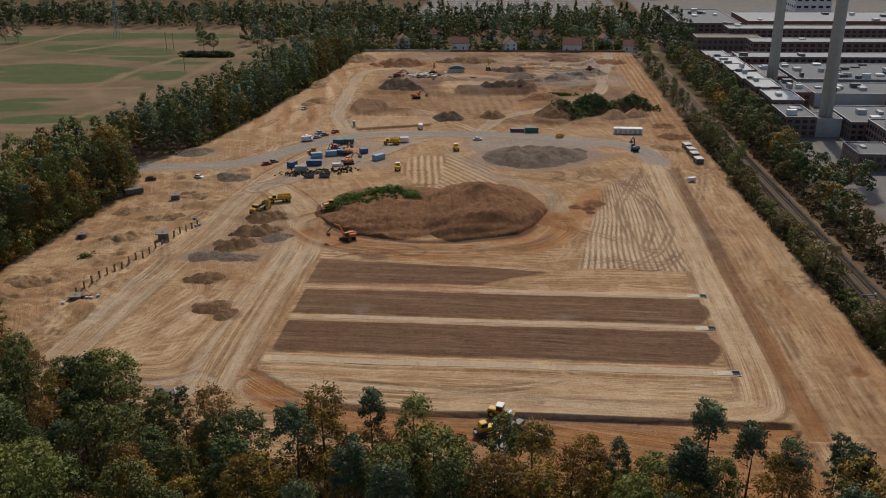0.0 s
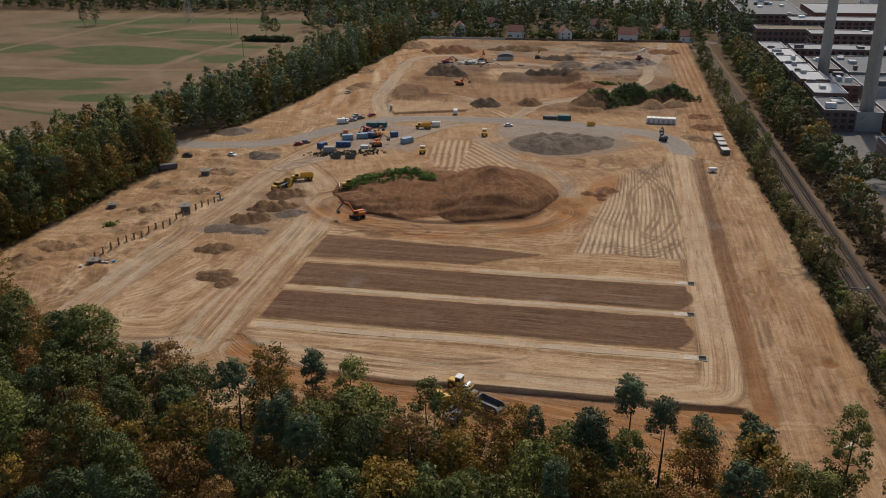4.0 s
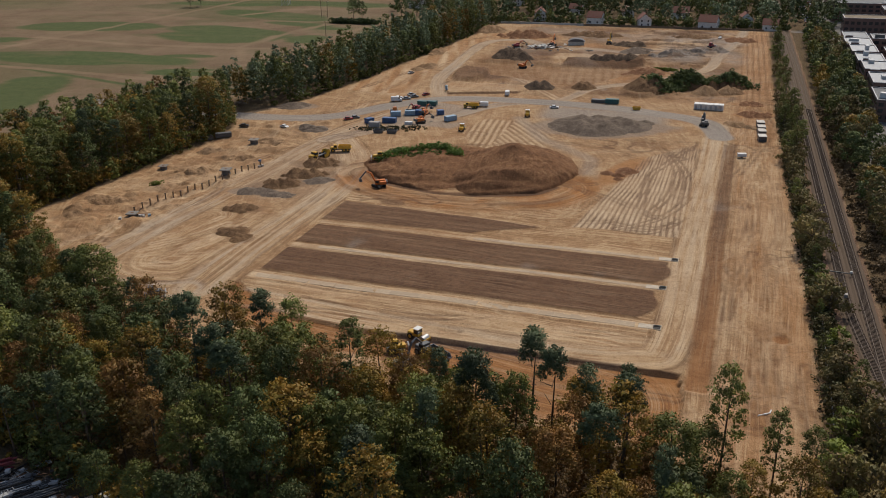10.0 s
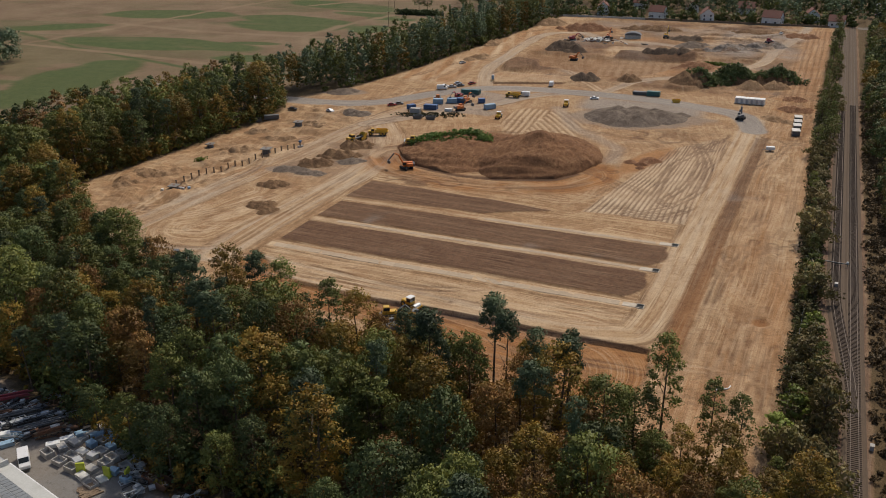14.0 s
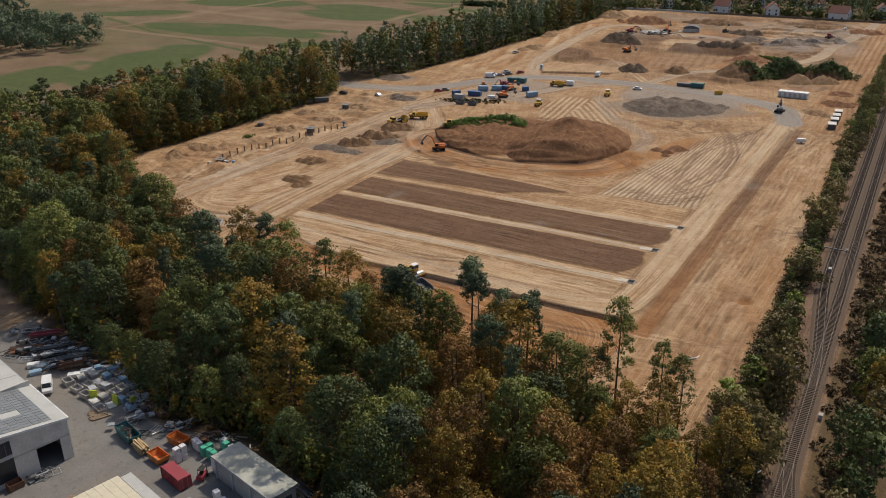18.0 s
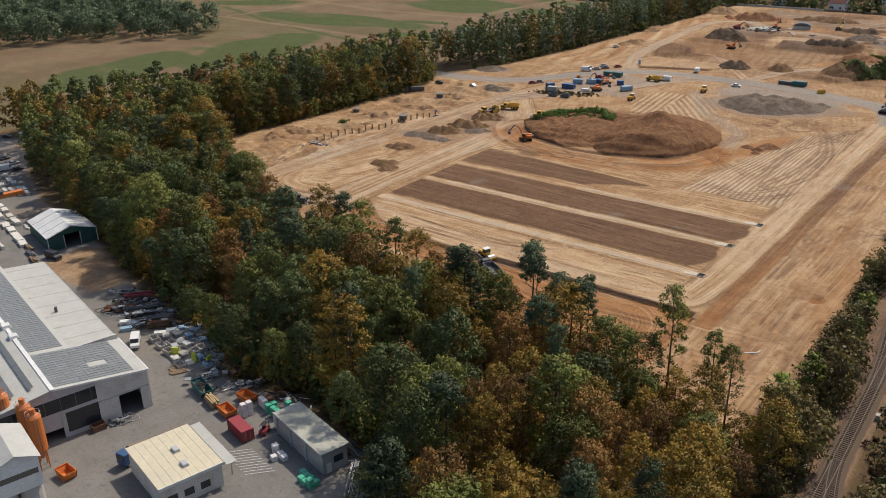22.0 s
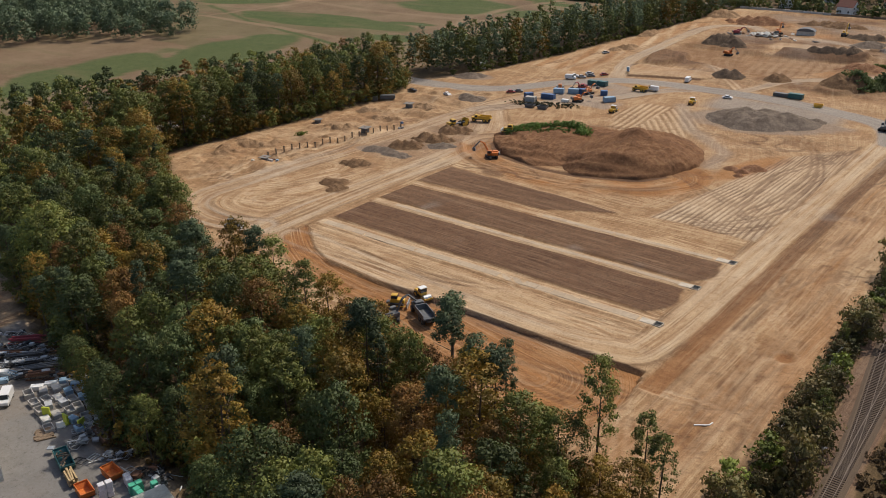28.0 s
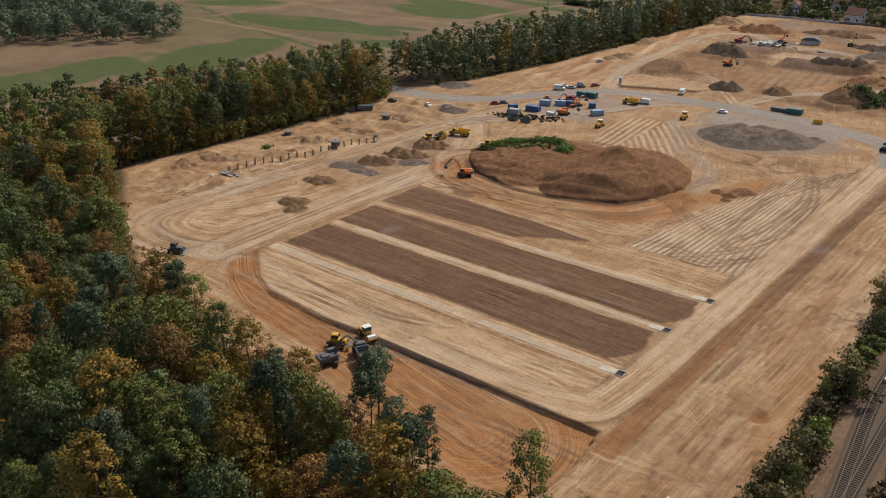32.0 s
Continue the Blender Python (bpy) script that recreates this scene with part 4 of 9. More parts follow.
    gravel = np.maximum(gravel, 0.15 * bed)
    dark = np.maximum(dark, 0.95 * bed)
    d, _ = line_dist(x, y, ROAD)
    gravel = np.maximum(gravel, sstep(6, 4.5, d))
    d, _ = line_dist(x, y, EAST_ROAD)
    dark = np.maximum(dark, 0.6 * sstep(4.4, 4.2, d))
    flat = np.maximum(asphalt, bed)
    z = z * (1 - 0.9 * flat)
    return z, np.clip(np.stack([dark, gravel, red, pale], -1), 0, 1), np.clip(np.stack([green, straw, litter, asphalt], -1), 0, 1), np.stack([lat, run_, force], -1)


def runs(*parts):
    out = []
    for a, b, step in parts:
        out.append(np.arange(a, b, step))
    return np.unique(np.round(np.concatenate(out), 3))


def make_ground():
    xs = runs((-3800, -700, 400), (-700, -480, 20), (-480, -165, 4), (-165, -112, 1.0), (-112, -62, 0.7), (-62, 18, 0.7), (18, 53, 0.5), (53, 66, 0.7), (66, 108, 0.85), (108, 130, 3), (130, 500, 15), (500, 3801, 400))
    ys = runs((-900, -60, 60), (-60, 40, 8), (40, 130, 2.5), (130, 160, 0.65), (160, 262, 0.45), (262, 430, 0.85), (430, 645, 1.25), (645, 760, 5), (760, 1100, 12), (1100, 4200, 250))
    gx, gy = np.meshgrid(xs, ys)
    x, y = gx.ravel(), gy.ravel()
    z, a, b, flow = ground_height(x, y)
    nx, ny = len(xs), len(ys)
    i = (np.arange(ny - 1)[:, None] * nx + np.arange(nx - 1)[None, :]).ravel()
    quads = np.stack([i, i + 1, i + 1 + nx, i + nx], -1).astype(np.int32)
    me = bpy.data.meshes.new("ground")
    me.vertices.add(len(x))
    me.vertices.foreach_set("co", np.stack([x, y, z], -1).astype(np.float32).ravel())
    me.loops.add(quads.size)
    me.loops.foreach_set("vertex_index", quads.ravel())
    me.polygons.add(len(quads))
    me.polygons.foreach_set("loop_start", np.arange(0, quads.size, 4, dtype=np.int32))
    me.polygons.foreach_set("use_smooth", np.ones(len(quads), bool))
    me.update()
    for name, v in (("zone_a", a), ("zone_b", b)):
        at = me.attributes.new(name, "FLOAT_COLOR", "POINT")
        at.data.foreach_set("color", v.astype(np.float32).ravel())
    at3 = me.attributes.new("flow", "FLOAT_VECTOR", "POINT")
    at3.data.foreach_set("vector", flow.astype(np.float32).ravel())
    me.materials.append(GROUND)
    return xs, ys, z.reshape(ny, nx), tagged(new("ground", me), "churned sandy earth of a large building site among woods and fields", "ground", kind="structure")


GX, GY, GZ, _ = make_ground()


def gz(x, y):
    """Height of the ground sheet at a place."""
    i, j = int(np.clip(np.searchsorted(GX, x) - 1, 0, len(GX) - 2)), int(np.clip(np.searchsorted(GY, y) - 1, 0, len(GY) - 2))
    u, v = (x - GX[i]) / (GX[i + 1] - GX[i]), (y - GY[j]) / (GY[j + 1] - GY[j])
    return float((GZ[j, i] * (1 - u) + GZ[j, i + 1] * u) * (1 - v) + (GZ[j + 1, i] * (1 - u) + GZ[j + 1, i + 1] * u) * v + max(0.0, float(tops([x], [y])[0])))


# ---- mesh helpers ----
def part(name, bm, material, parent=None, label="", smooth=False):
    me = bpy.data.meshes.new(name)
    bm.normal_update()
    if smooth:
        for fc in bm.faces:
            fc.smooth = True
    bm.to_mesh(me)
    bm.free()
    me.materials.append(material)
    ob = new(name, me)
    if parent is not None:
        ob.parent = parent
    if label:
        ob["label"] = label
    return ob


def box(bm, x0, x1, y0, y1, z0, z1, bevel=0.0, top=1.0):
    """A box between bounds; top narrows its upper face; bevel rounds its edges."""
    r = bmesh.ops.create_cube(bm, size=1.0)["verts"]
    cx, cy = (x0 + x1) / 2, (y0 + y1) / 2
    for v in r:
        k = top if v.co.z > 0 else 1.0
        v.co = Vector((cx + v.co.x * (x1 - x0) * k, cy + v.co.y * (y1 - y0) * k, (z0 + z1) / 2 + v.co.z * (z1 - z0)))
    if bevel:
        es = {e for v in r for e in v.link_edges}
        bmesh.ops.bevel(bm, geom=list(es), offset=bevel, segments=1, affect="EDGES")
    return bm


def rod(bm, a, b, r0, r1=None, n=8):
    """A round bar from a to b."""
    a, b = Vector(a), Vector(b)
    d = b - a
    m = Matrix.Translation((a + b) / 2) @ d.to_track_quat("Z", "Y").to_matrix().to_4x4()
    bmesh.ops.create_cone(bm, cap_ends=True, segments=n, radius1=r0, radius2=r0 if r1 is None else r1, depth=d.length, matrix=m)
    return bm


def prism(bm, outline, y0, y1):
    """An outline in x and z, run from y0 to y1."""
    a = [bm.verts.new((x, y0, z)) for x, z in outline]
    b = [bm.verts.new((x, y1, z)) for x, z in outline]
    bm.faces.new(a)
    bm.faces.new(b[::-1])
    for i in range(len(a)):
        j = (i + 1) % len(a)
        bm.faces.new((a[j], a[i], b[i], b[j]))
    bmesh.ops.recalc_face_normals(bm, faces=bm.faces)
    return bm


def bmn():
    return bmesh.new()


def thing(name, label, category, group="", m=None):
    e = new(name)
    e.empty_display_size = 0.5
    if m is not None:
        e.matrix_basis = m
    return tagged(e, label, category, group)


# ---- tipped heaps ----
def soil_mat(name, lo, hi, streak, pale):
    """Loose tipped soil: crumbly grain, wet and dry patches, runs down the slope."""
    m, n, l = nodes_of(name)
    b = n["Principled BSDF"]
    p = stretch(n, l, 1, 1)
    grain = noise_node(n, l, 2.2, 8, 0.8, p)
    lump = noise_node(n, l, 0.35, 10, 0.78, p)
    wide = noise_node(n, l, 0.09, 6, 0.7, p)
    c = mix_node(n, l, ramp_node(n, l, lump, 0.42, 0.60), lo, hi)
    c = mix_node(n, l, math_node(n, l, "MULTIPLY", ramp_node(n, l, wide, 0.49, 0.58), 0.6), c, streak)
    c = mix_node(n, l, math_node(n, l, "MULTIPLY", ramp_node(n, l, noise_node(n, l, 0.5, 9, 0.75, stretch(n, l, 1, 1, 0.3)), 0.56, 0.64), 0.5), c, pale)
    c = mix_node(n, l, 0.6, c, mix_node(n, l, ramp_node(n, l, grain, 0.3, 0.7), (0.33, 0.33, 0.33), (0.66, 0.66, 0.66)), "OVERLAY")
    l.new(c, b.inputs["Base Color"])
    b.inputs["Roughness"].default_value = 0.95
    b.inputs["Specular IOR Level"].default_value = 0.1
    bp = n.new("ShaderNodeBump")
    bp.inputs["Strength"].default_value, bp.inputs["Distance"].default_value = 0.8, 0.4
    l.new(math_node(n, l, "ADD", grain, math_node(n, l, "MULTIPLY", lump, 2.0)), bp.inputs["Height"])
    l.new(bp.outputs["Normal"], b.inputs["Normal"])
    return m


SOILS = {
    "earth": (soil_mat("tipped_earth", (0.145, 0.085, 0.046), (0.225, 0.138, 0.075), (0.115, 0.066, 0.036), (0.29, 0.19, 0.11)), "soil_mound", "tipped heap of brown earth on the sandy building site"),
    "sand": (soil_mat("tipped_sand", (0.25, 0.155, 0.085), (0.345, 0.225, 0.13), (0.205, 0.118, 0.06), (0.42, 0.30, 0.185)), "sand_mound", "heap of yellow-brown sand on the building site"),
    "gravel": (soil_mat("tipped_gravel", (0.138, 0.106, 0.082), (0.20, 0.157, 0.122), (0.118, 0.09, 0.068), (0.25, 0.20, 0.16)), "gravel_mound", "low heap of grey-brown gravel on the building site"),
    "peat": (soil_mat("tipped_topsoil", (0.088, 0.064, 0.046), (0.155, 0.108, 0.072), (0.075, 0.053, 0.038), (0.22, 0.15, 0.095)), "topsoil_mound", "heap of dark topsoil on the upper building site"),
    "clay": (soil_mat("tipped_clay", (0.19, 0.095, 0.05), (0.28, 0.15, 0.082), (0.15, 0.072, 0.038), (0.34, 0.21, 0.125)), "clay_mound", "heap of reddish clay on the building site"),
    "rubble": (soil_mat("tipped_rubble", (0.14, 0.115, 0.095), (0.26, 0.22, 0.185), (0.20, 0.12, 0.07), (0.36, 0.32, 0.28)), "rubble_mound", "grey mound of crushed rubble on the upper site"),
    "mound": (soil_mat("mound_earth", (0.165, 0.083, 0.042), (0.245, 0.130, 0.066), (0.128, 0.064, 0.034), (0.29, 0.175, 0.095)), "earth_mound", "great reddish-brown earth mound with a cut foot and weeds"),
}


def soil_heap(rows):
    """One heap as a fine sheet over the ground, open only below."""
    soil = rows[0][6]
    material, name, label = SOILS[soil]
    x0, x1 = min(r[0] - r[2] - 3 for r in rows), max(r[0] + r[2] + 3 for r in rows)
    y0, y1 = min(r[1] - max(r[2], r[3]) - 3 for r in rows), max(r[1] + max(r[2], r[3]) + 3 for r in rows)
    step = 0.42 if y0 < 330 else 0.6 if y0 < 420 else 0.8
    xs, ys = np.arange(x0, x1, step), np.arange(y0, y1, step)
    gx, gy = np.meshgrid(xs, ys)
    x, y = gx.ravel(), gy.ravel()
    h = np.max([pile_height(x, y, r) for r in rows], axis=0)
    if soil == "mound":
        cut = y - np.interp(x, [-70, -64, -54, -36, -22.5, -9.7, 0.5, 6, 12], [288, 279.4, 270.2, 265.5, 265.6, 268.8, 272.4, 281.4, 300])
        rag = cut + 0.7 * fbm(x, y, 3, 71, 3)
        h = np.where(rag < 13, np.minimum(h, np.interp(rag, [-2, 0, 0.6, 2.2, 13], [-0.8, -0.2, 0.9, 1.3, 8.0])), h)
        h = h + np.clip(h, 0, 1) * 0.35 * np.sin((y - 0.15 * x) * 0.9 + 3 * fbm(x, y, 12, 67, 2)) * sstep(280, 274, y)
    base = ground_height(x, y)[0]
    z = base + h
    nx, ny = len(xs), len(ys)
    i = (np.arange(ny - 1)[:, None] * nx + np.arange(nx - 1)[None, :]).ravel()
    quads = np.stack([i, i + 1, i + 1 + nx, i + nx], -1)
    near = (h > -0.12).reshape(ny, nx)
    body = np.zeros((ny, nx), bool)
    body[np.unravel_index(np.argmax(h), (ny, nx))] = True
    for _ in range(400):
        grown = body.copy()
        grown[1:] |= body[:-1]
        grown[:-1] |= body[1:]
        grown[:, 1:] |= body[:, :-1]
        grown[:, :-1] |= body[:, 1:]
        grown &= near
        if (grown == body).all():
            break
        body = grown
    quads = quads[body.ravel()[quads].any(1)]
    used, inv = np.unique(quads, return_inverse=True)
    quads = inv.reshape(quads.shape).astype(np.int32)
    cx, cy = rows[0][0], rows[0][1]
    me = bpy.data.meshes.new(name)
    me.vertices.add(len(used))
    me.vertices.foreach_set("co", np.stack([x[used] - cx, y[used] - cy, np.where(h[used] > 0, z[used], base[used] + np.maximum(h[used], -0.5))], -1).astype(np.float32).ravel())
    me.loops.add(quads.size)
    me.loops.foreach_set("vertex_index", quads.ravel())
    me.polygons.add(len(quads))
    me.polygons.foreach_set("loop_start", np.arange(0, quads.size, 4, dtype=np.int32))
    me.update()
    me.materials.append(material)
    ob = new(name, me)
    ob.matrix_basis = Matrix.Translation((cx, cy, 0))
    tagged(ob, label, "mound", "" if soil == "mound" else "tipped mounds")


for row in HEAPS:
    soil_heap([row])
soil_heap(MOUND)


# ---- trees ----
def crown_data(rng, h, base, rx, clumps, tris, size, kind):
    """Leaf clumps as many small triangles: verts and faces."""
    ce = []
    puff = 0.27 * math.sqrt(95 / max(clumps, 40))
    for _ in range(clumps):
        a = rng.uniform(0, 2 * math.pi)
        if kind == "pine":
            t = rng.uniform(0, 1) ** 0.8
            zz = base + (h - base) * t
            rad = rx * (1 - 0.55 * t) * math.sqrt(rng.uniform(0.1, 1))
            cr = rng.uniform(0.7, 1.2) * rx * 0.30
        elif kind == "cone":
            t = rng.uniform(0, 1) ** 1.3
            zz = base + (h * 1.08 - base) * t
            rad = 0.72 * rx * (1 - t) * math.sqrt(rng.uniform(0.3, 1))
            cr = rng.uniform(0.6, 1.1) * rx * (0.30 - 0.14 * t)
        else:
            t = rng.uniform(0, 1) ** 0.75
            zz = base + (h - base) * t
            prof = math.sin(math.pi * (0.16 + 0.80 * t)) ** 0.6
            rad = rx * prof * math.sqrt(rng.uniform(0.25, 1))
            cr = rng.uniform(0.6, 1.25) * rx * puff
        ce.append((rad * math.cos(a), rad * math.sin(a), zz, cr))
    ce = np.array(ce)
    pick = rng.integers(0, clumps, tris)
    d = rng.normal(size=(tris, 3))
    d[:, 2] = np.abs(d[:, 2]) * 1.1 - 0.45
    d /= np.linalg.norm(d, axis=1)[:, None]
    rr = ce[pick, 3] * (0.35 + 0.8 * rng.random(tris))
    c = ce[pick, :3] + d * rr[:, None] * np.array([1, 1, 0.75 if kind != "pine" else 0.6])
    nrm = d + 0.45 * rng.normal(size=(tris, 3))
    nrm /= np.linalg.norm(nrm, axis=1)[:, None]
    ref = rng.normal(size=(tris, 3))
    u = np.cross(nrm, ref)
    u /= np.linalg.norm(u, axis=1)[:, None]
    v = np.cross(nrm, u)
    s = size * (0.6 + 0.8 * rng.random(tris))[:, None]
    p = np.stack([c + u * s, c - u * s * 0.5 + v * s * 0.87, c - u * s * 0.5 - v * s * 0.87], 1).reshape(-1, 3)
    # leaves of one clump are shaded as one rounded puff
    out = c - np.array([0, 0, base + 0.45 * (h - base)])
    out /= np.linalg.norm(out, axis=1)[:, None] + 1e-6
    soft_n = 0.85 * d + 0.55 * out + 0.16 * rng.normal(size=(tris, 3))
    soft_n /= np.linalg.norm(soft_n, axis=1)[:, None]
    return p, np.repeat(soft_n, 3, axis=0)


def tri_mesh(name, p, material, normals=None):
    me = bpy.data.meshes.new(name)
    n = len(p) // 3
    me.vertices.add(len(p))
    me.vertices.foreach_set("co", p.astype(np.float32).ravel())
    me.loops.add(len(p))
    me.loops.foreach_set("vertex_index", np.arange(len(p), dtype=np.int32))
    me.polygons.add(n)
    me.polygons.foreach_set("loop_start", np.arange(0, len(p), 3, dtype=np.int32))
    me.polygons.foreach_set("use_smooth", np.ones(n, bool))
    if normals is not None:
        at4 = me.attributes.new("custom_normal", "FLOAT_VECTOR", "POINT")
        at4.data.foreach_set("vector", normals.astype(np.float32).ravel())
    me.update()
    me.materials.append(material)
    return me


def trunk_mesh(rng, h, base, rx, bare):
    bm = bmn()
    lean = rng.normal(size=2) * 0.02 * h
    rod(bm, (0, 0, -0.3), (lean[0] * 0.5, lean[1] * 0.5, h * 0.5), 0.022 * h * 0.55, 0.014 * h * 0.6, 7)
    rod(bm, (lean[0] * 0.5, lean[1] * 0.5, h * 0.49), (lean[0], lean[1], h * 0.92), 0.014 * h * 0.6, 0.03, 6)
    for i in range(bare):
        a, z0 = rng.uniform(0, 6.28), rng.uniform(base * 0.8, h * 0.75)
        ln = rx * rng.uniform(0.5, 0.85)
        rod(bm, (0, 0, z0), (ln * math.cos(a), ln * math.sin(a), z0 + ln * rng.uniform(0.3, 0.9)), 0.09, 0.025, 4)
    return bm


TREE_KINDS = {
    # name: (leaf material, height, base of crown, radius, clumps, triangles, leaf size, form, label)
    "beech_tree": (LEAF_GREEN, 22, 5.5, 5.3, 135, 5000, 0.225, "round", "green broadleaf tree in full leaf on the woodland floor"),
    "oak_tree": (LEAF_DARK, 21, 5.0, 5.6, 140, 5200, 0.23, "round", "dark green broadleaf tree with a dense rounded crown"),
    "birch_tree": (LEAF_OLIVE, 20.5, 5.0, 4.5, 110, 4100, 0.21, "round", "olive and yellowing broadleaf tree in early autumn colour"),
    "autumn_tree": (LEAF_RUST, 20.5, 5.0, 4.8, 115, 4200, 0.215, "round", "rust-brown broadleaf tree turning in autumn"),
    "pine_tree": (LEAF_PINE, 25, 15.5, 3.5, 62, 3200, 0.19, "pine", "tall blue-green pine with a bare trunk and flat crown"),
    "young_tree": (LEAF_GREEN, 15, 4.0, 2.5, 64, 1800, 0.19, "round", "slender young green broadleaf tree"),
    "ash_tree": (LEAF_GREEN, 22, 5.5, 3.3, 90, 3300, 0.20, "round", "tall slender green ash standing free at the wood's edge"),
    "thorn_shrub": (LEAF_SCRUB, 5.5, 0.3, 2.8, 26, 900, 0.24, "round", "dense brown-green thorn bush beside the railway"),
    "shrub": (LEAF_SHRUB, 4.5, 0.4, 2.4, 18, 620, 0.25, "round", "low green self-sown shrub"),
}
PROTO = {}
for ki, (kind, (lm, h, base, rx, clumps, tris, size, form, lab)) in enumerate(TREE_KINDS.items()):
    PROTO[kind] = []
    for v in range(4):
        rng = np.random.default_rng(100 * ki + v)
        hh = h * rng.uniform(0.92, 1.1)
        p, pn = crown_data(rng, hh, base * rng.uniform(0.8, 1.2), rx * rng.uniform(0.88, 1.12), clumps, tris, size, form)
        e = thing(kind, lab, "shrub" if "shrub" in kind else "tree")
        part("trunk", trunk_mesh(rng, hh * 0.97, base, rx, 5), BARK, e)
        cr = new("crown", tri_mesh("crown", p, lm, pn))
        cr.parent = e
        PROTO[kind].append(e)
FIRST_USE = set()


def plant(kind, x, y, s, rng, z=None):
    """A tree of that kind; the first of each form is used itself, the others are copies of it."""
    src = PROTO[kind][int(rng.integers(0, 4))]
    m = Matrix.Translation((x, y, (gz(x, y) if z is None else z) - 0.05)) @ Matrix.Rotation(rng.uniform(0, 6.28), 4, "Z") @ Matrix.Diagonal((s * rng.uniform(0.9, 1.15), s * rng.uniform(0.9, 1.15), s * rng.uniform(0.9, 1.1), 1))
    if src.name not in FIRST_USE:
        FIRST_USE.add(src.name)
        src.matrix_basis = m
        return src
    return copy_thing(src, m)


def scatter(rng, x0, x1, y0, y1, gap, ok, tries=30):
    """Places at least gap apart where ok(x, y) holds."""
    cell, grid, out = gap / 1.42, {}, []
    n = int((x1 - x0) * (y1 - y0) / gap ** 2 * tries / 10)
    for x, y in zip(rng.uniform(x0, x1, n), rng.uniform(y0, y1, n)):
        i, j = int(x // cell), int(y // cell)
        if not ok(x, y):
            continue
        if any((x - q[0]) ** 2 + (y - q[1]) ** 2 < gap * gap for a in range(-2, 3) for b in range(-2, 3) for q in grid.get((i + a, j + b), ())):
            continue
        grid.setdefault((i, j), []).append((x, y))
        out.append((x, y))
    return out


def pick_kind(rng, x, y, table):
    k = rng.random() * sum(w for _, w in table)
    for name, w in table:
        k -= w
        if k <= 0:
            return name
    return table[0][0]


def in_wood(x, y):
    return yard_edge(x) + 2.5 < y < low_edge(x) - np.interp(x, [-110, -85, -60, 40, 60, 94], [4, 7, 9, 9, 6, -2]) and -235 < x < 94 and y > 30


rng = np.random.default_rng(5)
# the wood between the yard and the site
spots = scatter(rng, -140, 94, 30, 172, 5.3, in_wood)
zs = ground_height(np.array([p[0] for p in spots]), np.array([p[1] for p in spots]))[0]
for (x, y), z in zip(spots, zs):
    near_edge = low_edge(x) - y
    if near_edge < 18 and -60 < x < 42 and rng.random() < 0.25:
        continue
    warm = vnoise(np.array([x / 22.0]), np.array([y / 22.0]), 9)[0]
    if x < -35 or y < yard_edge(x) + 30:
        table = [("beech_tree", 0.34), ("oak_tree", 0.36), ("pine_tree", 0.1), ("birch_tree", 0.12), ("autumn_tree", 0.08)]
    else:
        table = [("beech_tree", 0.13), ("oak_tree", 0.08), ("pine_tree", 0.12), ("birch_tree", 0.34), ("autumn_tree", 0.33)]
    if x > 58 and near_edge < 30:
        table = [("beech_tree", 0.26), ("oak_tree", 0.16), ("birch_tree", 0.38), ("autumn_tree", 0.2)]
    if warm > 0.6:
        table = [(k, w * (2.2 if k in ("autumn_tree", "birch_tree") else 1)) for k, w in table]
    plant(pick_kind(rng, x, y, table), x, y, rng.uniform(0.78, 1.12) * (0.9 if x < -50 and near_edge < 34 else 0.72 if y < yard_edge(x) + 7 else 0.84 if x > 58 and near_edge < 26 else 1.0), rng, z)


# woods further off, joined
def woodland(name, label, places, seed, mats, density=420, size=0.62, hs=(14, 20), rx=(3.0, 4.6), clumps=30, spruce=0.0):
    r = np.random.default_rng(seed)
    groups = {i: [] for i in range(len(mats))}
    for x, y, z in places:
        h, w = r.uniform(*hs), r.uniform(*rx)
        p, pn = crown_data(r, h, h * 0.12, w, clumps, density, size, "cone" if r.random() < spruce else "round")
        p = p + np.array([x, y, z])
        groups[int(r.choice(len(mats), p=[m[1] for m in mats]))].append((p, pn))
    for i, ps in groups.items():
        if ps:
            ob = new(name, tri_mesh(name, np.concatenate([q[0] for q in ps]), mats[i][0], np.concatenate([q[1] for q in ps])))
            tagged(ob, label, "woodland", kind="stuff")


def flat_places(pts):
    z = ground_height(np.array([p[0] for p in pts]), np.array([p[1] for p in pts]))[0]
    return [(x, y, k) for (x, y), k in zip(pts, z)]


MIXED = [(LEAF_GREEN, 0.42), (LEAF_DARK, 0.30), (LEAF_OLIVE, 0.20), (LEAF_RUST, 0.08)]
W_OUT_Y, W_OUT_X = [100, 160, 250, 335, 350, 361, 425, 640], [-258, -246, -208, -184, -182, -180, -163, -138]


def in_west(x, y):
    if min(math.hypot(x - a, y - b) for a, b in BACK_ROAD) < 7 or min(math.hypot(x - a, y - b) for a, b in ROAD[:14]) < 9:
        return False
    lim = float(left_edge(y)) - 3 if y > 168 else -140
    return np.interp(y, W_OUT_Y, W_OUT_X) + 4 < x < lim and y > yard_edge(x) + 3


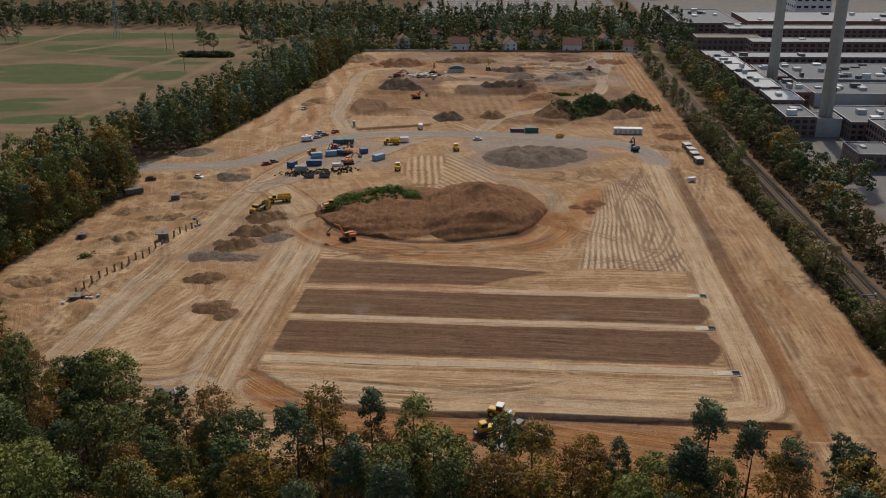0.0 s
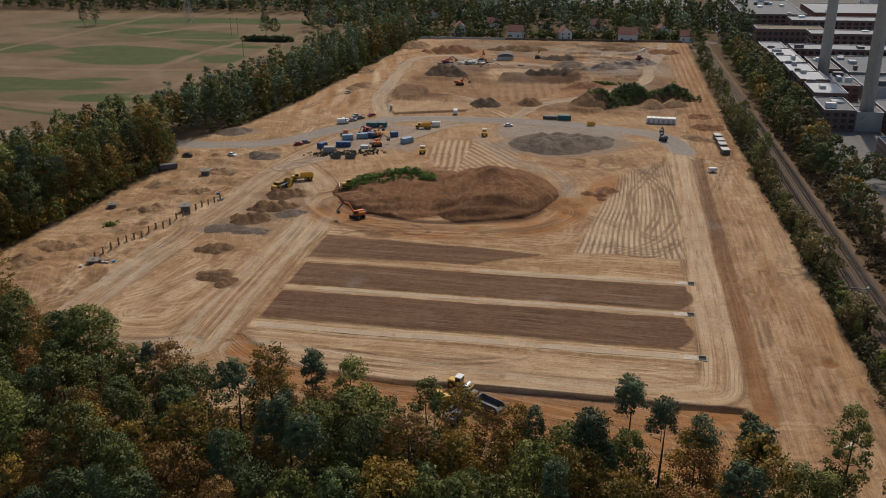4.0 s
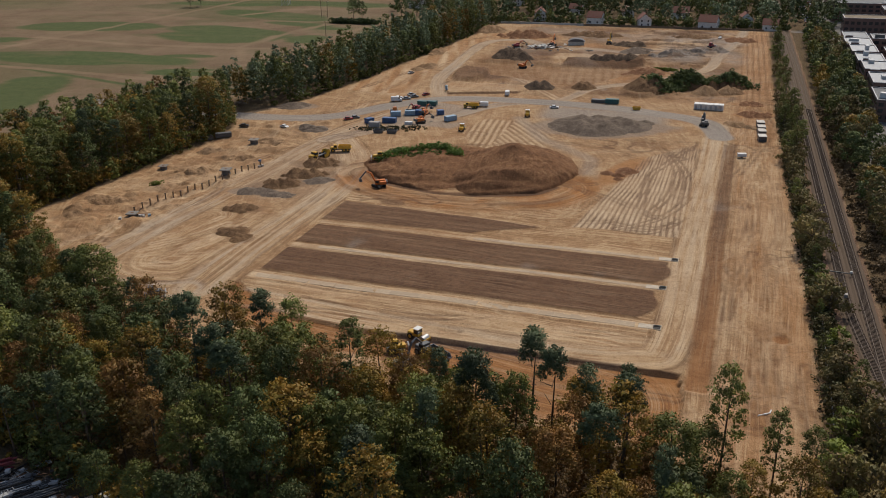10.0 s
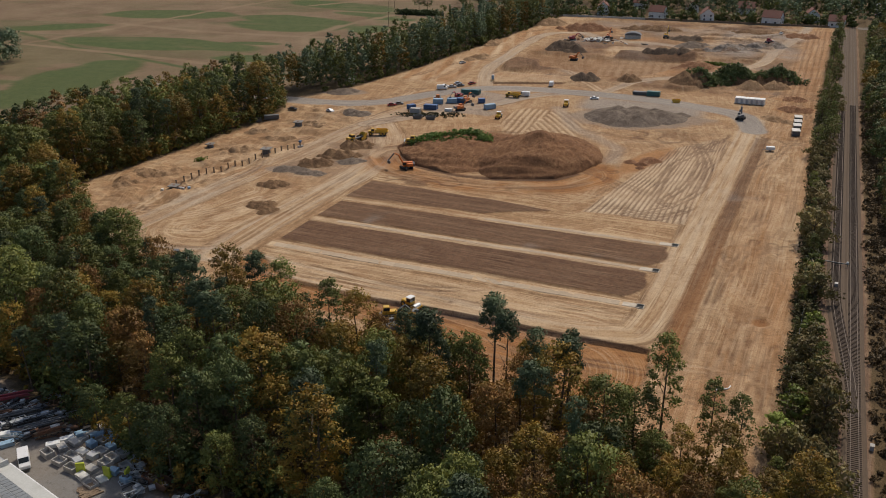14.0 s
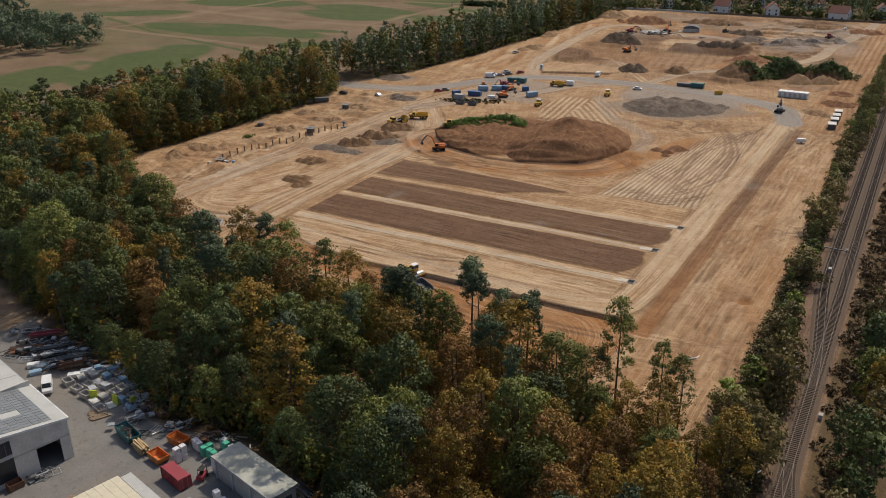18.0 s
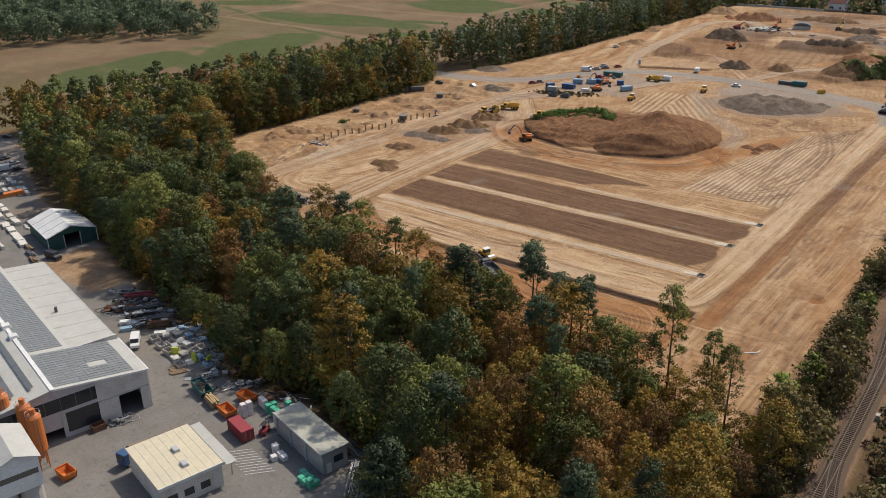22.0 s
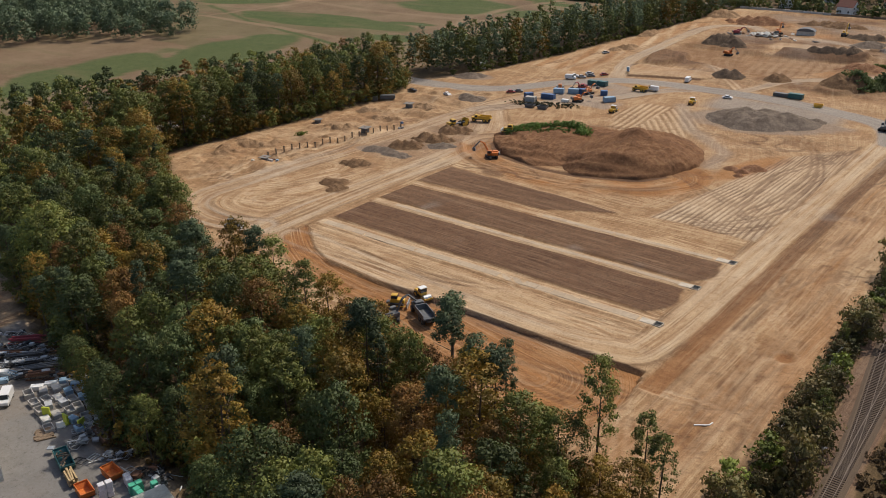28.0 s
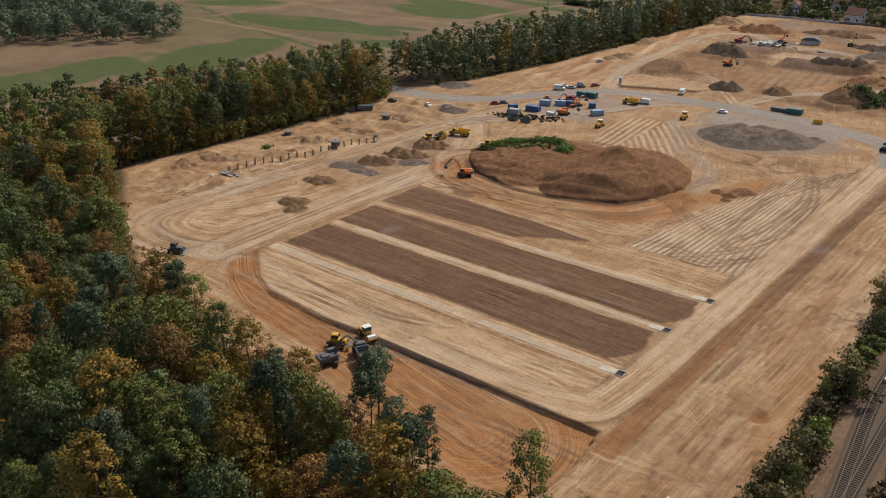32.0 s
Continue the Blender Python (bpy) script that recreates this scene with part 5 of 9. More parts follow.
spots = scatter(rng, -262, -104, 110, 345, 5.2, in_west)
edge, deep = [], []
for p in spots:
    (edge if (p[1] > 168 and left_edge(p[1]) - p[0] < 11) else deep).append(p)
woodland("woodland", "mixed green and early-autumn wood beside the building site", flat_places(deep), 21, MIXED, 1250, 0.38, (17, 24), (3.2, 4.6), 70)
for (x, y, z) in flat_places(edge):
    plant(pick_kind(rng, x, y, [("beech_tree", 0.36), ("oak_tree", 0.2), ("birch_tree", 0.34), ("pine_tree", 0.1)]), x, y, rng.uniform(0.9, 1.15), rng, z)
spots = scatter(rng, -182, -108, 356, 640, 4.4, in_west)
woodland("woodland_strip", "strip of dark green trees between the site and the fields", flat_places(spots), 23, [(LEAF_HAZED, 0.35), (LEAF_DARK, 0.25), (LEAF_GREEN, 0.3), (LEAF_OLIVE, 0.1)], 680, 0.42, (14, 24), (2.6, 4.0), 60, 0.12)

# belt between site and railway, and east of the railway
spots = scatter(rng, 80, 99, 104, 640, 4.2, lambda x, y: east_edge(y) + 0.6 < x < rail_x(y) - 4.6 - 5.0 * float(sstep(130, 215, y)) + (3 if y > 330 else 0))
for (x, y, z) in flat_places(spots):
    if y < 330:
        kind = pick_kind(rng, x, y, [("shrub", 0.1), ("thorn_shrub", 0.74), ("young_tree", 0.16)] if y < 215 else [("shrub", 0.12), ("thorn_shrub", 0.76), ("young_tree", 0.12)])
        plant(kind, x, y, rng.uniform(0.5, 0.8) if kind == "young_tree" else rng.uniform(0.85, 1.45), rng, z)
    else:
        plant(pick_kind(rng, x, y, [("shrub", 0.15), ("thorn_shrub", 0.25), ("young_tree", 0.6)]), x, y, rng.uniform(0.65, 0.95), rng, z)
spots = scatter(rng, 100, 135, 60, 640, 5.2, lambda x, y: rail_x(y) + (9.0 if y < 330 else 6.0) < x < np.interp(y, [60, 300, 640], [140, 128, 113]) and not (300 < y and abs(x - 121) < 4) and (y > 312 or min(math.hypot(x - a, y - b) for a, b in EAST_ROAD) > 7.0 or y < 100 and x < 118))
woodland("railway_trees", "green trees and scrub along the railway line", flat_places(spots), 31, [(LEAF_DARK, 0.45), (LEAF_SCRUB, 0.25), (LEAF_GREEN, 0.2), (LEAF_OLIVE, 0.1)], 760, 0.40, (7, 14), (2.6, 4.2), 50)
# far woods
HOUSES = [(-86.5, 664), (-43, 654), (-8, 652), (37, 648), (61, 672), (-203, 711), (-124, 742), (-66, 700), (14, 690), (-25, 690), (78, 650)]
spots = scatter(rng, -620, -345, 225, 520, 10, lambda x, y: x < np.interp(y, [225, 243, 267, 297, 328, 360, 372], [-480, -464, -437, -414, -384, -360, -372]) and y < 372 + 0.25 * (-360 - x))
woodland("field_wood", "pale green rounded wood beyond the fields, haze put into its leaf colour", flat_places(spots), 37, [(LEAF_HAZED, 1.0)], 760, 0.62, (11, 19), (5.5, 8.0), 70)
spots = scatter(rng, -560, 130, 655, 850, 10, lambda x, y: (y > 760 if x < -215 else y > 668 if x < -125 else 652 < y < 830) and not (x < -230 and y < 765) and not (-105 < x < 92 and y < 662) and all(math.hypot(x - a, y - b + 4) > 11 for a, b in HOUSES))
woodland("far_wood", "dark woods and garden trees beyond the site", flat_places(spots), 41, [(LEAF_DARK, 0.5), (LEAF_HAZED, 0.3), (LEAF_GREEN, 0.2)], 320, 0.72, (10, 19), (4.0, 6.0), 40, 0.35)
spots = scatter(rng, -900, 500, 1000, 1200, 16, lambda x, y: True)
woodland("far_forest", "dark woods on the horizon", flat_places(spots), 43, [(LEAF_DARK, 0.5), (LEAF_HAZED, 0.5)], 130, 1.7, (14, 20), (8, 11), 22)


# ---- paints and finishes of the built things ----
M_WHITE = mat("white_paint", (0.72, 0.72, 0.70), 0.5, vary=0.12, soil=0.25)
M_OFFWHITE = mat("pale_plaster", (0.60, 0.58, 0.53), 0.8, vary=0.15, soil=0.35)
M_GREY = mat("grey_cladding", (0.42, 0.43, 0.44), 0.5, vary=0.12, soil=0.2)
M_DARKGREY = mat("dark_grey_metal", (0.10, 0.105, 0.11), 0.5, vary=0.3)
M_BLACK = mat("black_rubber", (0.02, 0.02, 0.021), 0.8, vary=0.4, soil=0.35)
M_GLASS = mat("dark_glass", (0.025, 0.032, 0.038), 0.12, vary=0.2, soil=0.1, bump=0)
M_YELLOW = mat("machine_yellow", (0.62, 0.36, 0.03), 0.45, vary=0.2, soil=0.45, dirt=(0.3, 0.2, 0.11))
M_ORANGE = mat("machine_orange", (0.60, 0.17, 0.03), 0.5, vary=0.25, soil=0.4, dirt=(0.25, 0.15, 0.08))
M_BLUE = mat("container_blue", (0.04, 0.11, 0.26), 0.5, vary=0.2, soil=0.3, rand=0.25)
M_LIGHTBLUE = mat("light_blue_paint", (0.25, 0.38, 0.50), 0.5, vary=0.2, soil=0.3)
M_TEAL = mat("container_green", (0.03, 0.13, 0.13), 0.5, vary=0.2, soil=0.3)
M_RED = mat("container_red", (0.30, 0.04, 0.05), 0.5, vary=0.15, soil=0.2)
M_CONC = mat("concrete", (0.42, 0.40, 0.37), 0.85, vary=0.2, soil=0.35, rand=0.15)
M_PALECONC = mat("pale_concrete", (0.60, 0.58, 0.53), 0.85, vary=0.15, soil=0.3, rand=0.12)
M_BRICK = mat("red_brick", (0.24, 0.10, 0.065), 0.85, grain=6, vary=0.3, soil=0.35, dirt=(0.10, 0.07, 0.055))
M_BROWNBRICK = mat("brown_brick", (0.20, 0.125, 0.10), 0.85, grain=6, vary=0.3, soil=0.35, dirt=(0.08, 0.06, 0.05))
M_ROOFWHITE = mat("white_roof_sheet", (0.36, 0.38, 0.40), 0.6, vary=0.08, soil=0.2, dirt=(0.35, 0.35, 0.35))
# blue-grey sheet for the farther works roofs, distance haze put into the colour
M_ROOFHAZED = mat("hazed_roof_sheet", (0.19, 0.205, 0.225), 0.6, vary=0.12, soil=0.3, dirt=(0.13, 0.13, 0.13))
M_ROOFGREY = mat("grey_roof_felt", (0.125, 0.132, 0.142), 0.8, vary=0.2, soil=0.4, dirt=(0.15, 0.145, 0.13))
M_ROOFLIGHT = mat("light_roof_sheet", (0.44, 0.44, 0.41), 0.6, vary=0.12, soil=0.3, dirt=(0.25, 0.24, 0.2))
M_ROOFBEIGE = mat("beige_roof_sheet", (0.58, 0.52, 0.38), 0.65, grain=1.5, vary=0.12, soil=0.4, dirt=(0.42, 0.40, 0.34))
M_TILE = mat("roof_tile_red", (0.20, 0.075, 0.05), 0.8, grain=5, vary=0.3)
M_PV = mat("solar_cell", (0.19, 0.20, 0.20), 0.35, vary=0.1, soil=0.15, rand=0.1, bump=0)
M_STEEL = mat("galvanised_steel", (0.42, 0.44, 0.45), 0.45, 0.6, vary=0.2)
M_RUST = mat("rusty_steel", (0.16, 0.075, 0.04), 0.8, vary=0.4)
M_RAIL = mat("rail_steel", (0.15, 0.12, 0.10), 0.65, 0.2, vary=0.2, soil=0.1)
M_SLEEPER = mat("sleeper_wood", (0.075, 0.058, 0.048), 0.9, vary=0.35)
M_BALLAST = mat("ballast_stone", (0.125, 0.092, 0.066), 0.98, grain=8, vary=0.45, soil=0.5, dirt=(0.10, 0.075, 0.06), bump=0.8)
for m_ in (M_BALLAST, M_SLEEPER, M_RAIL, BARK):
    m_.node_tree.nodes["Principled BSDF"].inputs["Specular IOR Level"].default_value = 0.12
M_TIMBER = mat("sawn_timber", (0.46, 0.33, 0.17), 0.8, vary=0.25)
M_OLDWOOD = mat("weathered_wood", (0.24, 0.17, 0.11), 0.9, vary=0.4)
M_TENTGREEN = mat("tent_green_cloth", (0.012, 0.07, 0.065), 0.7, vary=0.2)
M_WRAPGREEN = mat("green_wrap", (0.08, 0.42, 0.27), 0.4, vary=0.15)
M_WRAPWHITE = mat("white_wrap", (0.68, 0.66, 0.66), 0.4, vary=0.2, soil=0.2, dirt=(0.5, 0.25, 0.2))
M_LIME = mat("lime_paint", (0.45, 0.50, 0.04), 0.5, vary=0.15)
M_CHIMNEY = mat("chimney_concrete", (0.46, 0.45, 0.42), 0.85, grain=0.6, vary=0.12, soil=0.3, dirt=(0.3, 0.28, 0.25))
M_LINE = mat("road_marking", (0.62, 0.62, 0.60), 0.8, vary=0.25, soil=0.4)
M_CARS = [mat("car_" + n, c, 0.3, vary=0.05, soil=0.1, bump=0) for n, c in (("white", (0.7, 0.7, 0.7)), ("silver", (0.4, 0.41, 0.42)), ("black", (0.02, 0.02, 0.025)), ("red", (0.3, 0.03, 0.03)), ("blue", (0.03, 0.07, 0.2)), ("grey", (0.14, 0.15, 0.16)))]
CAR_WORDS = ["white", "silver", "black", "red", "blue", "dark grey"]


def at(x, y, rz=0.0, z=None):
    return pose(x, y, gz(x, y) if z is None else z, 0, 0, rz)


# ---- vehicles and machines (built along +x, wheels on z = 0) ----
def wheel(parent, x, y, r, w, rim=M_STEEL):
    t = part("wheel", rod(bmn(), (x, y - w / 2, r), (x, y + w / 2, r), r, n=14), M_BLACK, parent)
    part("rim", rod(bmn(), (x, y - w / 2 - 0.02, r), (x, y + w / 2 + 0.02, r), r * 0.55, n=10), rim, t)


def make_car(m, paint, word, on, van=False, estate=False):
    e = thing("van" if van else "car", f"{word} {'delivery van' if van else 'passenger car'} parked on {on}", "van" if van else "car", m=m)
    if van:
        out = [(-2.7, 0.45), (-2.7, 2.2), (-2.55, 2.35), (1.2, 2.35), (1.75, 1.45), (2.6, 1.2), (2.7, 0.45)]
        w, gl = 0.98, [(1.0, 1.45), (1.0, 2.1), (1.3, 2.12), (1.68, 1.45)]
    else:
        out = [(-2.15, 0.35), (-2.2, 0.85), (-1.6, 0.98), (1.0, 0.95), (2.05, 0.75), (2.15, 0.35)]
        w, gl = 0.88, [(-1.9 if estate else -1.6, 0.9), (-1.5 if estate else -1.0, 1.4), (0.25, 1.42), (1.0, 0.92)]
    b = bmn()
    prism(b, out, -w, w)
    bmesh.ops.bevel(b, geom=list(b.edges), offset=0.06, segments=1, affect="EDGES")
    part("body", b, paint, e)
    if van:
        part("side_window", prism(bmn(), gl, -w - 0.01, w + 0.01), M_GLASS, e)
        part("windscreen", prism(bmn(), [(1.25, 2.25), (1.72, 1.48), (1.78, 1.5), (1.3, 2.3)], -w + 0.12, w - 0.12), M_GLASS, e)
        part("bumper", box(bmn(), 2.6, 2.78, -0.9, 0.9, 0.35, 0.65), M_DARKGREY, e)
    else:
        part("cabin_glass", prism(bmn(), gl, -w + 0.12, w - 0.12), M_GLASS, e)
        part("roof", box(bmn(), gl[1][0] + 0.02, 0.3, -w + 0.1, w - 0.1, 1.40, 1.47), paint, e)
    for sx in (-1.35, 1.4):
        for sy in (-w + 0.1, w - 0.1):
            wheel(e, sx * (1.2 if van else 1), sy, 0.33, 0.22)
    return e


def tracks(e, ln, wd, gauge, h):
    for s in (-1, 1):
        b = prism(bmn(), [(-ln / 2 + 0.35, 0), (ln / 2 - 0.35, 0), (ln / 2, h * 0.5), (ln / 2 - 0.3, h), (-ln / 2 + 0.3, h), (-ln / 2, h * 0.5)], s * gauge / 2 - wd / 2, s * gauge / 2 + wd / 2)
        part("crawler_track", b, M_BLACK, e)


def make_excavator(m, paint, label, reach=0.0, swing=40.0):
    """Crawler excavator; reach raises the boom, swing turns the upper body."""
    e = thing("excavator", label, "excavator", "site machines", m)
    tracks(e, 4.6, 0.65, 2.6, 1.0)
    part("undercarriage", box(bmn(), -1.2, 1.2, -0.9, 0.9, 0.5, 1.05), M_DARKGREY, e)
    rot = Matrix.Rotation(radians(swing), 4, "Z")

    def put(b):
        bmesh.ops.transform(b, matrix=rot, verts=b.verts)
        return b
    part("upper_body", put(box(bmn(), -2.6, 1.2, -1.35, 1.35, 1.15, 2.2, 0.1)), paint, e)
    part("counterweight", put(box(bmn(), -3.1, -2.55, -1.35, 1.35, 1.2, 2.3, 0.15)), M_DARKGREY, e)
    part("engine_cover", put(box(bmn(), -2.4, -0.5, -1.2, 0.2, 2.2, 2.6, 0.1)), paint, e)
    cab = part("cab", put(box(bmn(), -0.4, 1.3, 0.35, 1.35, 1.2, 3.0, 0.1)), paint, e)
    part("cab_window", put(box(bmn(), 0.0, 1.33, 0.42, 1.37, 1.9, 2.85, 0.05)), M_GLASS, cab)
    a = (0.9, -0.2, 1.7)
    k = (4.2, -0.2, 4.6 + reach)
    tip = (6.6, -0.2, 2.6 + reach * 0.6)
    b = bmn()
    for p, q, r0, r1 in ((a, (2.6, -0.2, 4.3 + reach * 0.7), 0.32, 0.36), ((2.6, -0.2, 4.3 + reach * 0.7), k, 0.36, 0.24)):
        rod(b, p, q, r0, r1, 4)
    part("boom", put(b), paint if paint != M_YELLOW else M_YELLOW, e)
    part("stick", put(rod(bmn(), k, tip, 0.26, 0.2, 4)), M_DARKGREY, e)
    part("ram", put(rod(bmn(), (1.2, -0.2, 1.9), (2.5, -0.2, 3.9 + reach * 0.7), 0.1, n=6)), M_STEEL, e)
    b = prism(bmn(), [(6.0, 2.6 + reach * 0.6), (6.9, 2.7 + reach * 0.6), (6.9, 1.8 + reach * 0.6), (6.3, 1.4 + reach * 0.6), (5.7, 1.8 + reach * 0.6)], -0.85, 0.45)
    part("bucket", put(b), M_DARKGREY, e)
    return e


def make_dump_truck(m, label, tip=0.0, paint=None):
    """Articulated dump truck with its tipping body."""
    paint = paint or M_YELLOW
    e = thing("dump_truck", label, "dump truck", "site machines", m)
    part("chassis", box(bmn(), -5.0, 4.2, -0.6, 0.6, 0.9, 1.35), M_DARKGREY, e)
    part("bonnet", box(bmn(), 3.0, 5.0, -1.1, 1.1, 1.2, 2.3, 0.15, 0.92), paint, e)
    cab = part("cab", box(bmn(), 1.6, 3.2, -1.2, 1.2, 1.3, 3.3, 0.1, 0.92), paint, e)
    part("cab_window", box(bmn(), 1.72, 3.2, -1.22, 1.22, 2.2, 3.05, 0.05, 0.95), M_GLASS, cab)
    b = bmn()
    prism(b, [(-5.4, 1.9), (-4.0, 1.5), (0.8, 1.5), (1.2, 3.0), (0.9, 3.0), (0.55, 1.75), (-3.95, 1.75), (-5.3, 2.15)], -1.45, 1.45)
    for s in (-1, 1):
        prism(b, [(-5.4, 1.9), (-4.0, 1.5), (0.9, 1.5), (1.2, 3.0), (-4.6, 2.9)], s * 1.45 - 0.09, s * 1.45 + 0.09)
    if tip:
        bmesh.ops.transform(b, matrix=Matrix.Translation((-4.2, 0, 1.5)) @ Matrix.Rotation(radians(tip), 4, "Y") @ Matrix.Translation((4.2, 0, -1.5)), verts=b.verts)
    part("tipping_body", b, paint, e)
    for x in (-3.6, -1.8, 3.6):
        for y in (-1.15, 1.15):
            wheel(e, x, y, 0.9, 0.65, paint)
    return e


def make_dozer(m, label, paint=M_YELLOW):
    e = thing("bulldozer", label, "bulldozer", "site machines", m)
    tracks(e, 4.0, 0.7, 2.4, 1.15)
    part("hull", box(bmn(), -1.6, 2.0, -0.85, 0.85, 0.7, 1.9, 0.1), paint, e)
    cab = part("cab", box(bmn(), -1.4, 0.3, -0.85, 0.85, 1.9, 3.1, 0.1, 0.9), paint, e)
    part("cab_window", box(bmn(), -1.3, 0.33, -0.87, 0.87, 2.15, 2.9, 0.05, 0.94), M_GLASS, cab)
    part("blade", prism(bmn(), [(2.7, 0.1), (2.95, 0.15), (2.8, 0.7), (3.0, 1.35), (2.75, 1.3), (2.6, 0.7)], -1.9, 1.9), M_STEEL, e)
    for s in (-1, 1):
        part("push_arm", box(bmn(), -0.5, 2.7, s * 1.65 - 0.1, s * 1.65 + 0.1, 0.45, 0.7), paint, e)
    part("ripper", box(bmn(), -2.6, -1.6, -0.6, 0.6, 0.4, 1.2, 0.1), M_DARKGREY, e)
    return e


def make_roller(m, label):
    e = thing("road_roller", label, "road roller", "site machines", m)
    part("drum", rod(bmn(), (2.0, -1.05, 0.78), (2.0, 1.05, 0.78), 0.78, n=18), M_STEEL, e)
    part("drum_frame", box(box(box(bmn(), 1.0, 3.0, 1.07, 1.22, 0.55, 1.0), 1.0, 3.0, -1.22, -1.07, 0.55, 1.0), 2.85, 3.05, -1.2, 1.2, 0.55, 1.0), M_YELLOW, e)
    part("engine_hood", box(bmn(), -2.6, -0.6, -0.95, 0.95, 0.9, 1.9, 0.15, 0.92), M_YELLOW, e)
    cab = part("cab", box(bmn(), -0.7, 0.7, -0.9, 0.9, 1.0, 2.9, 0.1, 0.95), M_YELLOW, e)
    part("cab_window", box(bmn(), -0.6, 0.72, -0.92, 0.92, 1.75, 2.7, 0.05), M_GLASS, cab)
    part("cab_roof", box(bmn(), -0.8, 0.85, -1.0, 1.0, 2.88, 3.02, 0.05), M_WHITE, cab)
    for y in (-0.85, 0.85):
        wheel(e, -1.6, y, 0.8, 0.6, M_YELLOW)
    return e


def make_container(m, ln, paint, label, h=2.5, w=2.44, name="shipping_container", group=""):
    e = thing(name, label, "container", group, m)
    n = max(6, int(ln / 0.45))
    pts = []
    for i in range(n):
        x0, st = -ln / 2 + 0.1 + (ln - 0.2) * i / n, (ln - 0.2) / n
        pts += [(x0, w / 2 - 0.06), (x0 + st * 0.4, w / 2 - 0.06), (x0 + st * 0.5, w / 2), (x0 + st * 0.9, w / 2)]
    pts = pts + [(x, -y) for x, y in reversed(pts)]
    b = bmn()
    lo, hi = [b.verts.new((x, y, 0.15)) for x, y in pts], [b.verts.new((x, y, h - 0.06)) for x, y in pts]
    for i in range(len(pts)):
        j = (i + 1) % len(pts)
        b.faces.new((lo[i], lo[j], hi[j], hi[i]))
    b.faces.new(hi)
    b.faces.new(lo[::-1])
    bmesh.ops.recalc_face_normals(b, faces=b.faces)
    part("body", b, paint, e)
    for sx in (-1, 1):
        for sy in (-1, 1):
            part("corner_post", box(bmn(), sx * ln / 2 - 0.08, sx * ln / 2 + 0.08, sy * w / 2 - 0.08, sy * w / 2 + 0.08, 0, h), paint, e)
    part("roof", box(bmn(), -ln / 2 + 0.06, ln / 2 - 0.06, -w / 2 + 0.06, w / 2 - 0.06, h - 0.06, h - 0.01), paint, e)
    for sy in (-1, 1):
        d = part("door", box(bmn(), ln / 2 - 0.03, ln / 2 + 0.04, sy * w / 4 - w / 4 + 0.1, sy * w / 4 + w / 4 - 0.1, 0.2, h - 0.15), paint, e)
        part("lock_bar", rod(bmn(), (ln / 2 + 0.07, sy * w / 5, 0.2), (ln / 2 + 0.07, sy * w / 5, h - 0.2), 0.03, n=6), M_STEEL, d)
    return e


def make_skip(m, ln, paint, label, h=1.6, w=2.3, load=None):
    """Open waste skip with sloping ends."""
    e = thing("waste_skip", label, "skip", m=m)
    b = bmn()
    o, t = ln / 2, 0.1
    prism(b, [(-o * 0.72, 0.1), (o * 0.72, 0.1), (o, h * 0.75), (o, h), (o - t, h), (o - t, h * 0.78), (o * 0.70, 0.25), (-o * 0.70, 0.25), (-o + t, h * 0.78), (-o + t, h), (-o, h), (-o, h * 0.75)], -w / 2, w / 2)
    for s in (-1, 1):
        prism(b, [(-o * 0.72, 0.1), (o * 0.72, 0.1), (o, h * 0.75), (o, h), (-o, h), (-o, h * 0.75)], s * w / 2 - 0.06, s * w / 2 + 0.06)
    part("tub", b, paint, e)
    for s in (-1, 1):
        part("skid", box(bmn(), -o * 0.7, o * 0.7, s * 0.7 - 0.08, s * 0.7 + 0.08, 0, 0.12), M_DARKGREY, e)
        part("lifting_lug", rod(bmn(), (0, s * (w / 2 + 0.05), h * 0.6), (0, s * (w / 2 + 0.2), h * 0.6), 0.08, n=8), M_DARKGREY, e)
    if load is not None:
        r = np.random.default_rng(int(ln * 10))
        for _ in range(14):
            x, y = r.uniform(-o * 0.75, o * 0.75), r.uniform(-w * 0.35, w * 0.35)
            b2 = box(bmn(), -r.uniform(0.3, 0.9), r.uniform(0.3, 0.9), -0.12, 0.12, 0, 0.14)
            bmesh.ops.transform(b2, matrix=pose(x, y, h * 0.62 + r.uniform(0, 0.4), r.uniform(-20, 20), r.uniform(-25, 25), r.uniform(0, 180)), verts=b2.verts)
            part("waste_board", b2, load, e)
    return e


def blocks(name, label, category, m, rows, size, paint, gap=0.05, group="", jitter=0.03, seed=1):
    """A stack of like pieces: rows of (nx, ny, nz); each piece a part."""
    e = thing(name, label, category, group, m)
    r = np.random.default_rng(seed)
    nx, ny, nz = rows
    sx, sy, sz = size
    me = None
    for k in range(nz):
        for i in range(nx):
            for j in range(ny):
                if k == nz - 1 and nz > 1 and r.random() < 0.15:
                    continue
                if me is None:
                    ob = part("block", box(bmn(), -sx / 2, sx / 2, -sy / 2, sy / 2, 0, sz, min(sx, sy, sz) * 0.06), paint, e)
                    me = ob.data
                else:
                    ob = new("block", me)
                    ob.parent = e
                ob.matrix_basis = pose((i - (nx - 1) / 2) * (sx + gap) + r.normal() * jitter, (j - (ny - 1) / 2) * (sy + gap) + r.normal() * jitter, k * sz, 0, 0, r.normal() * 2)
    return e


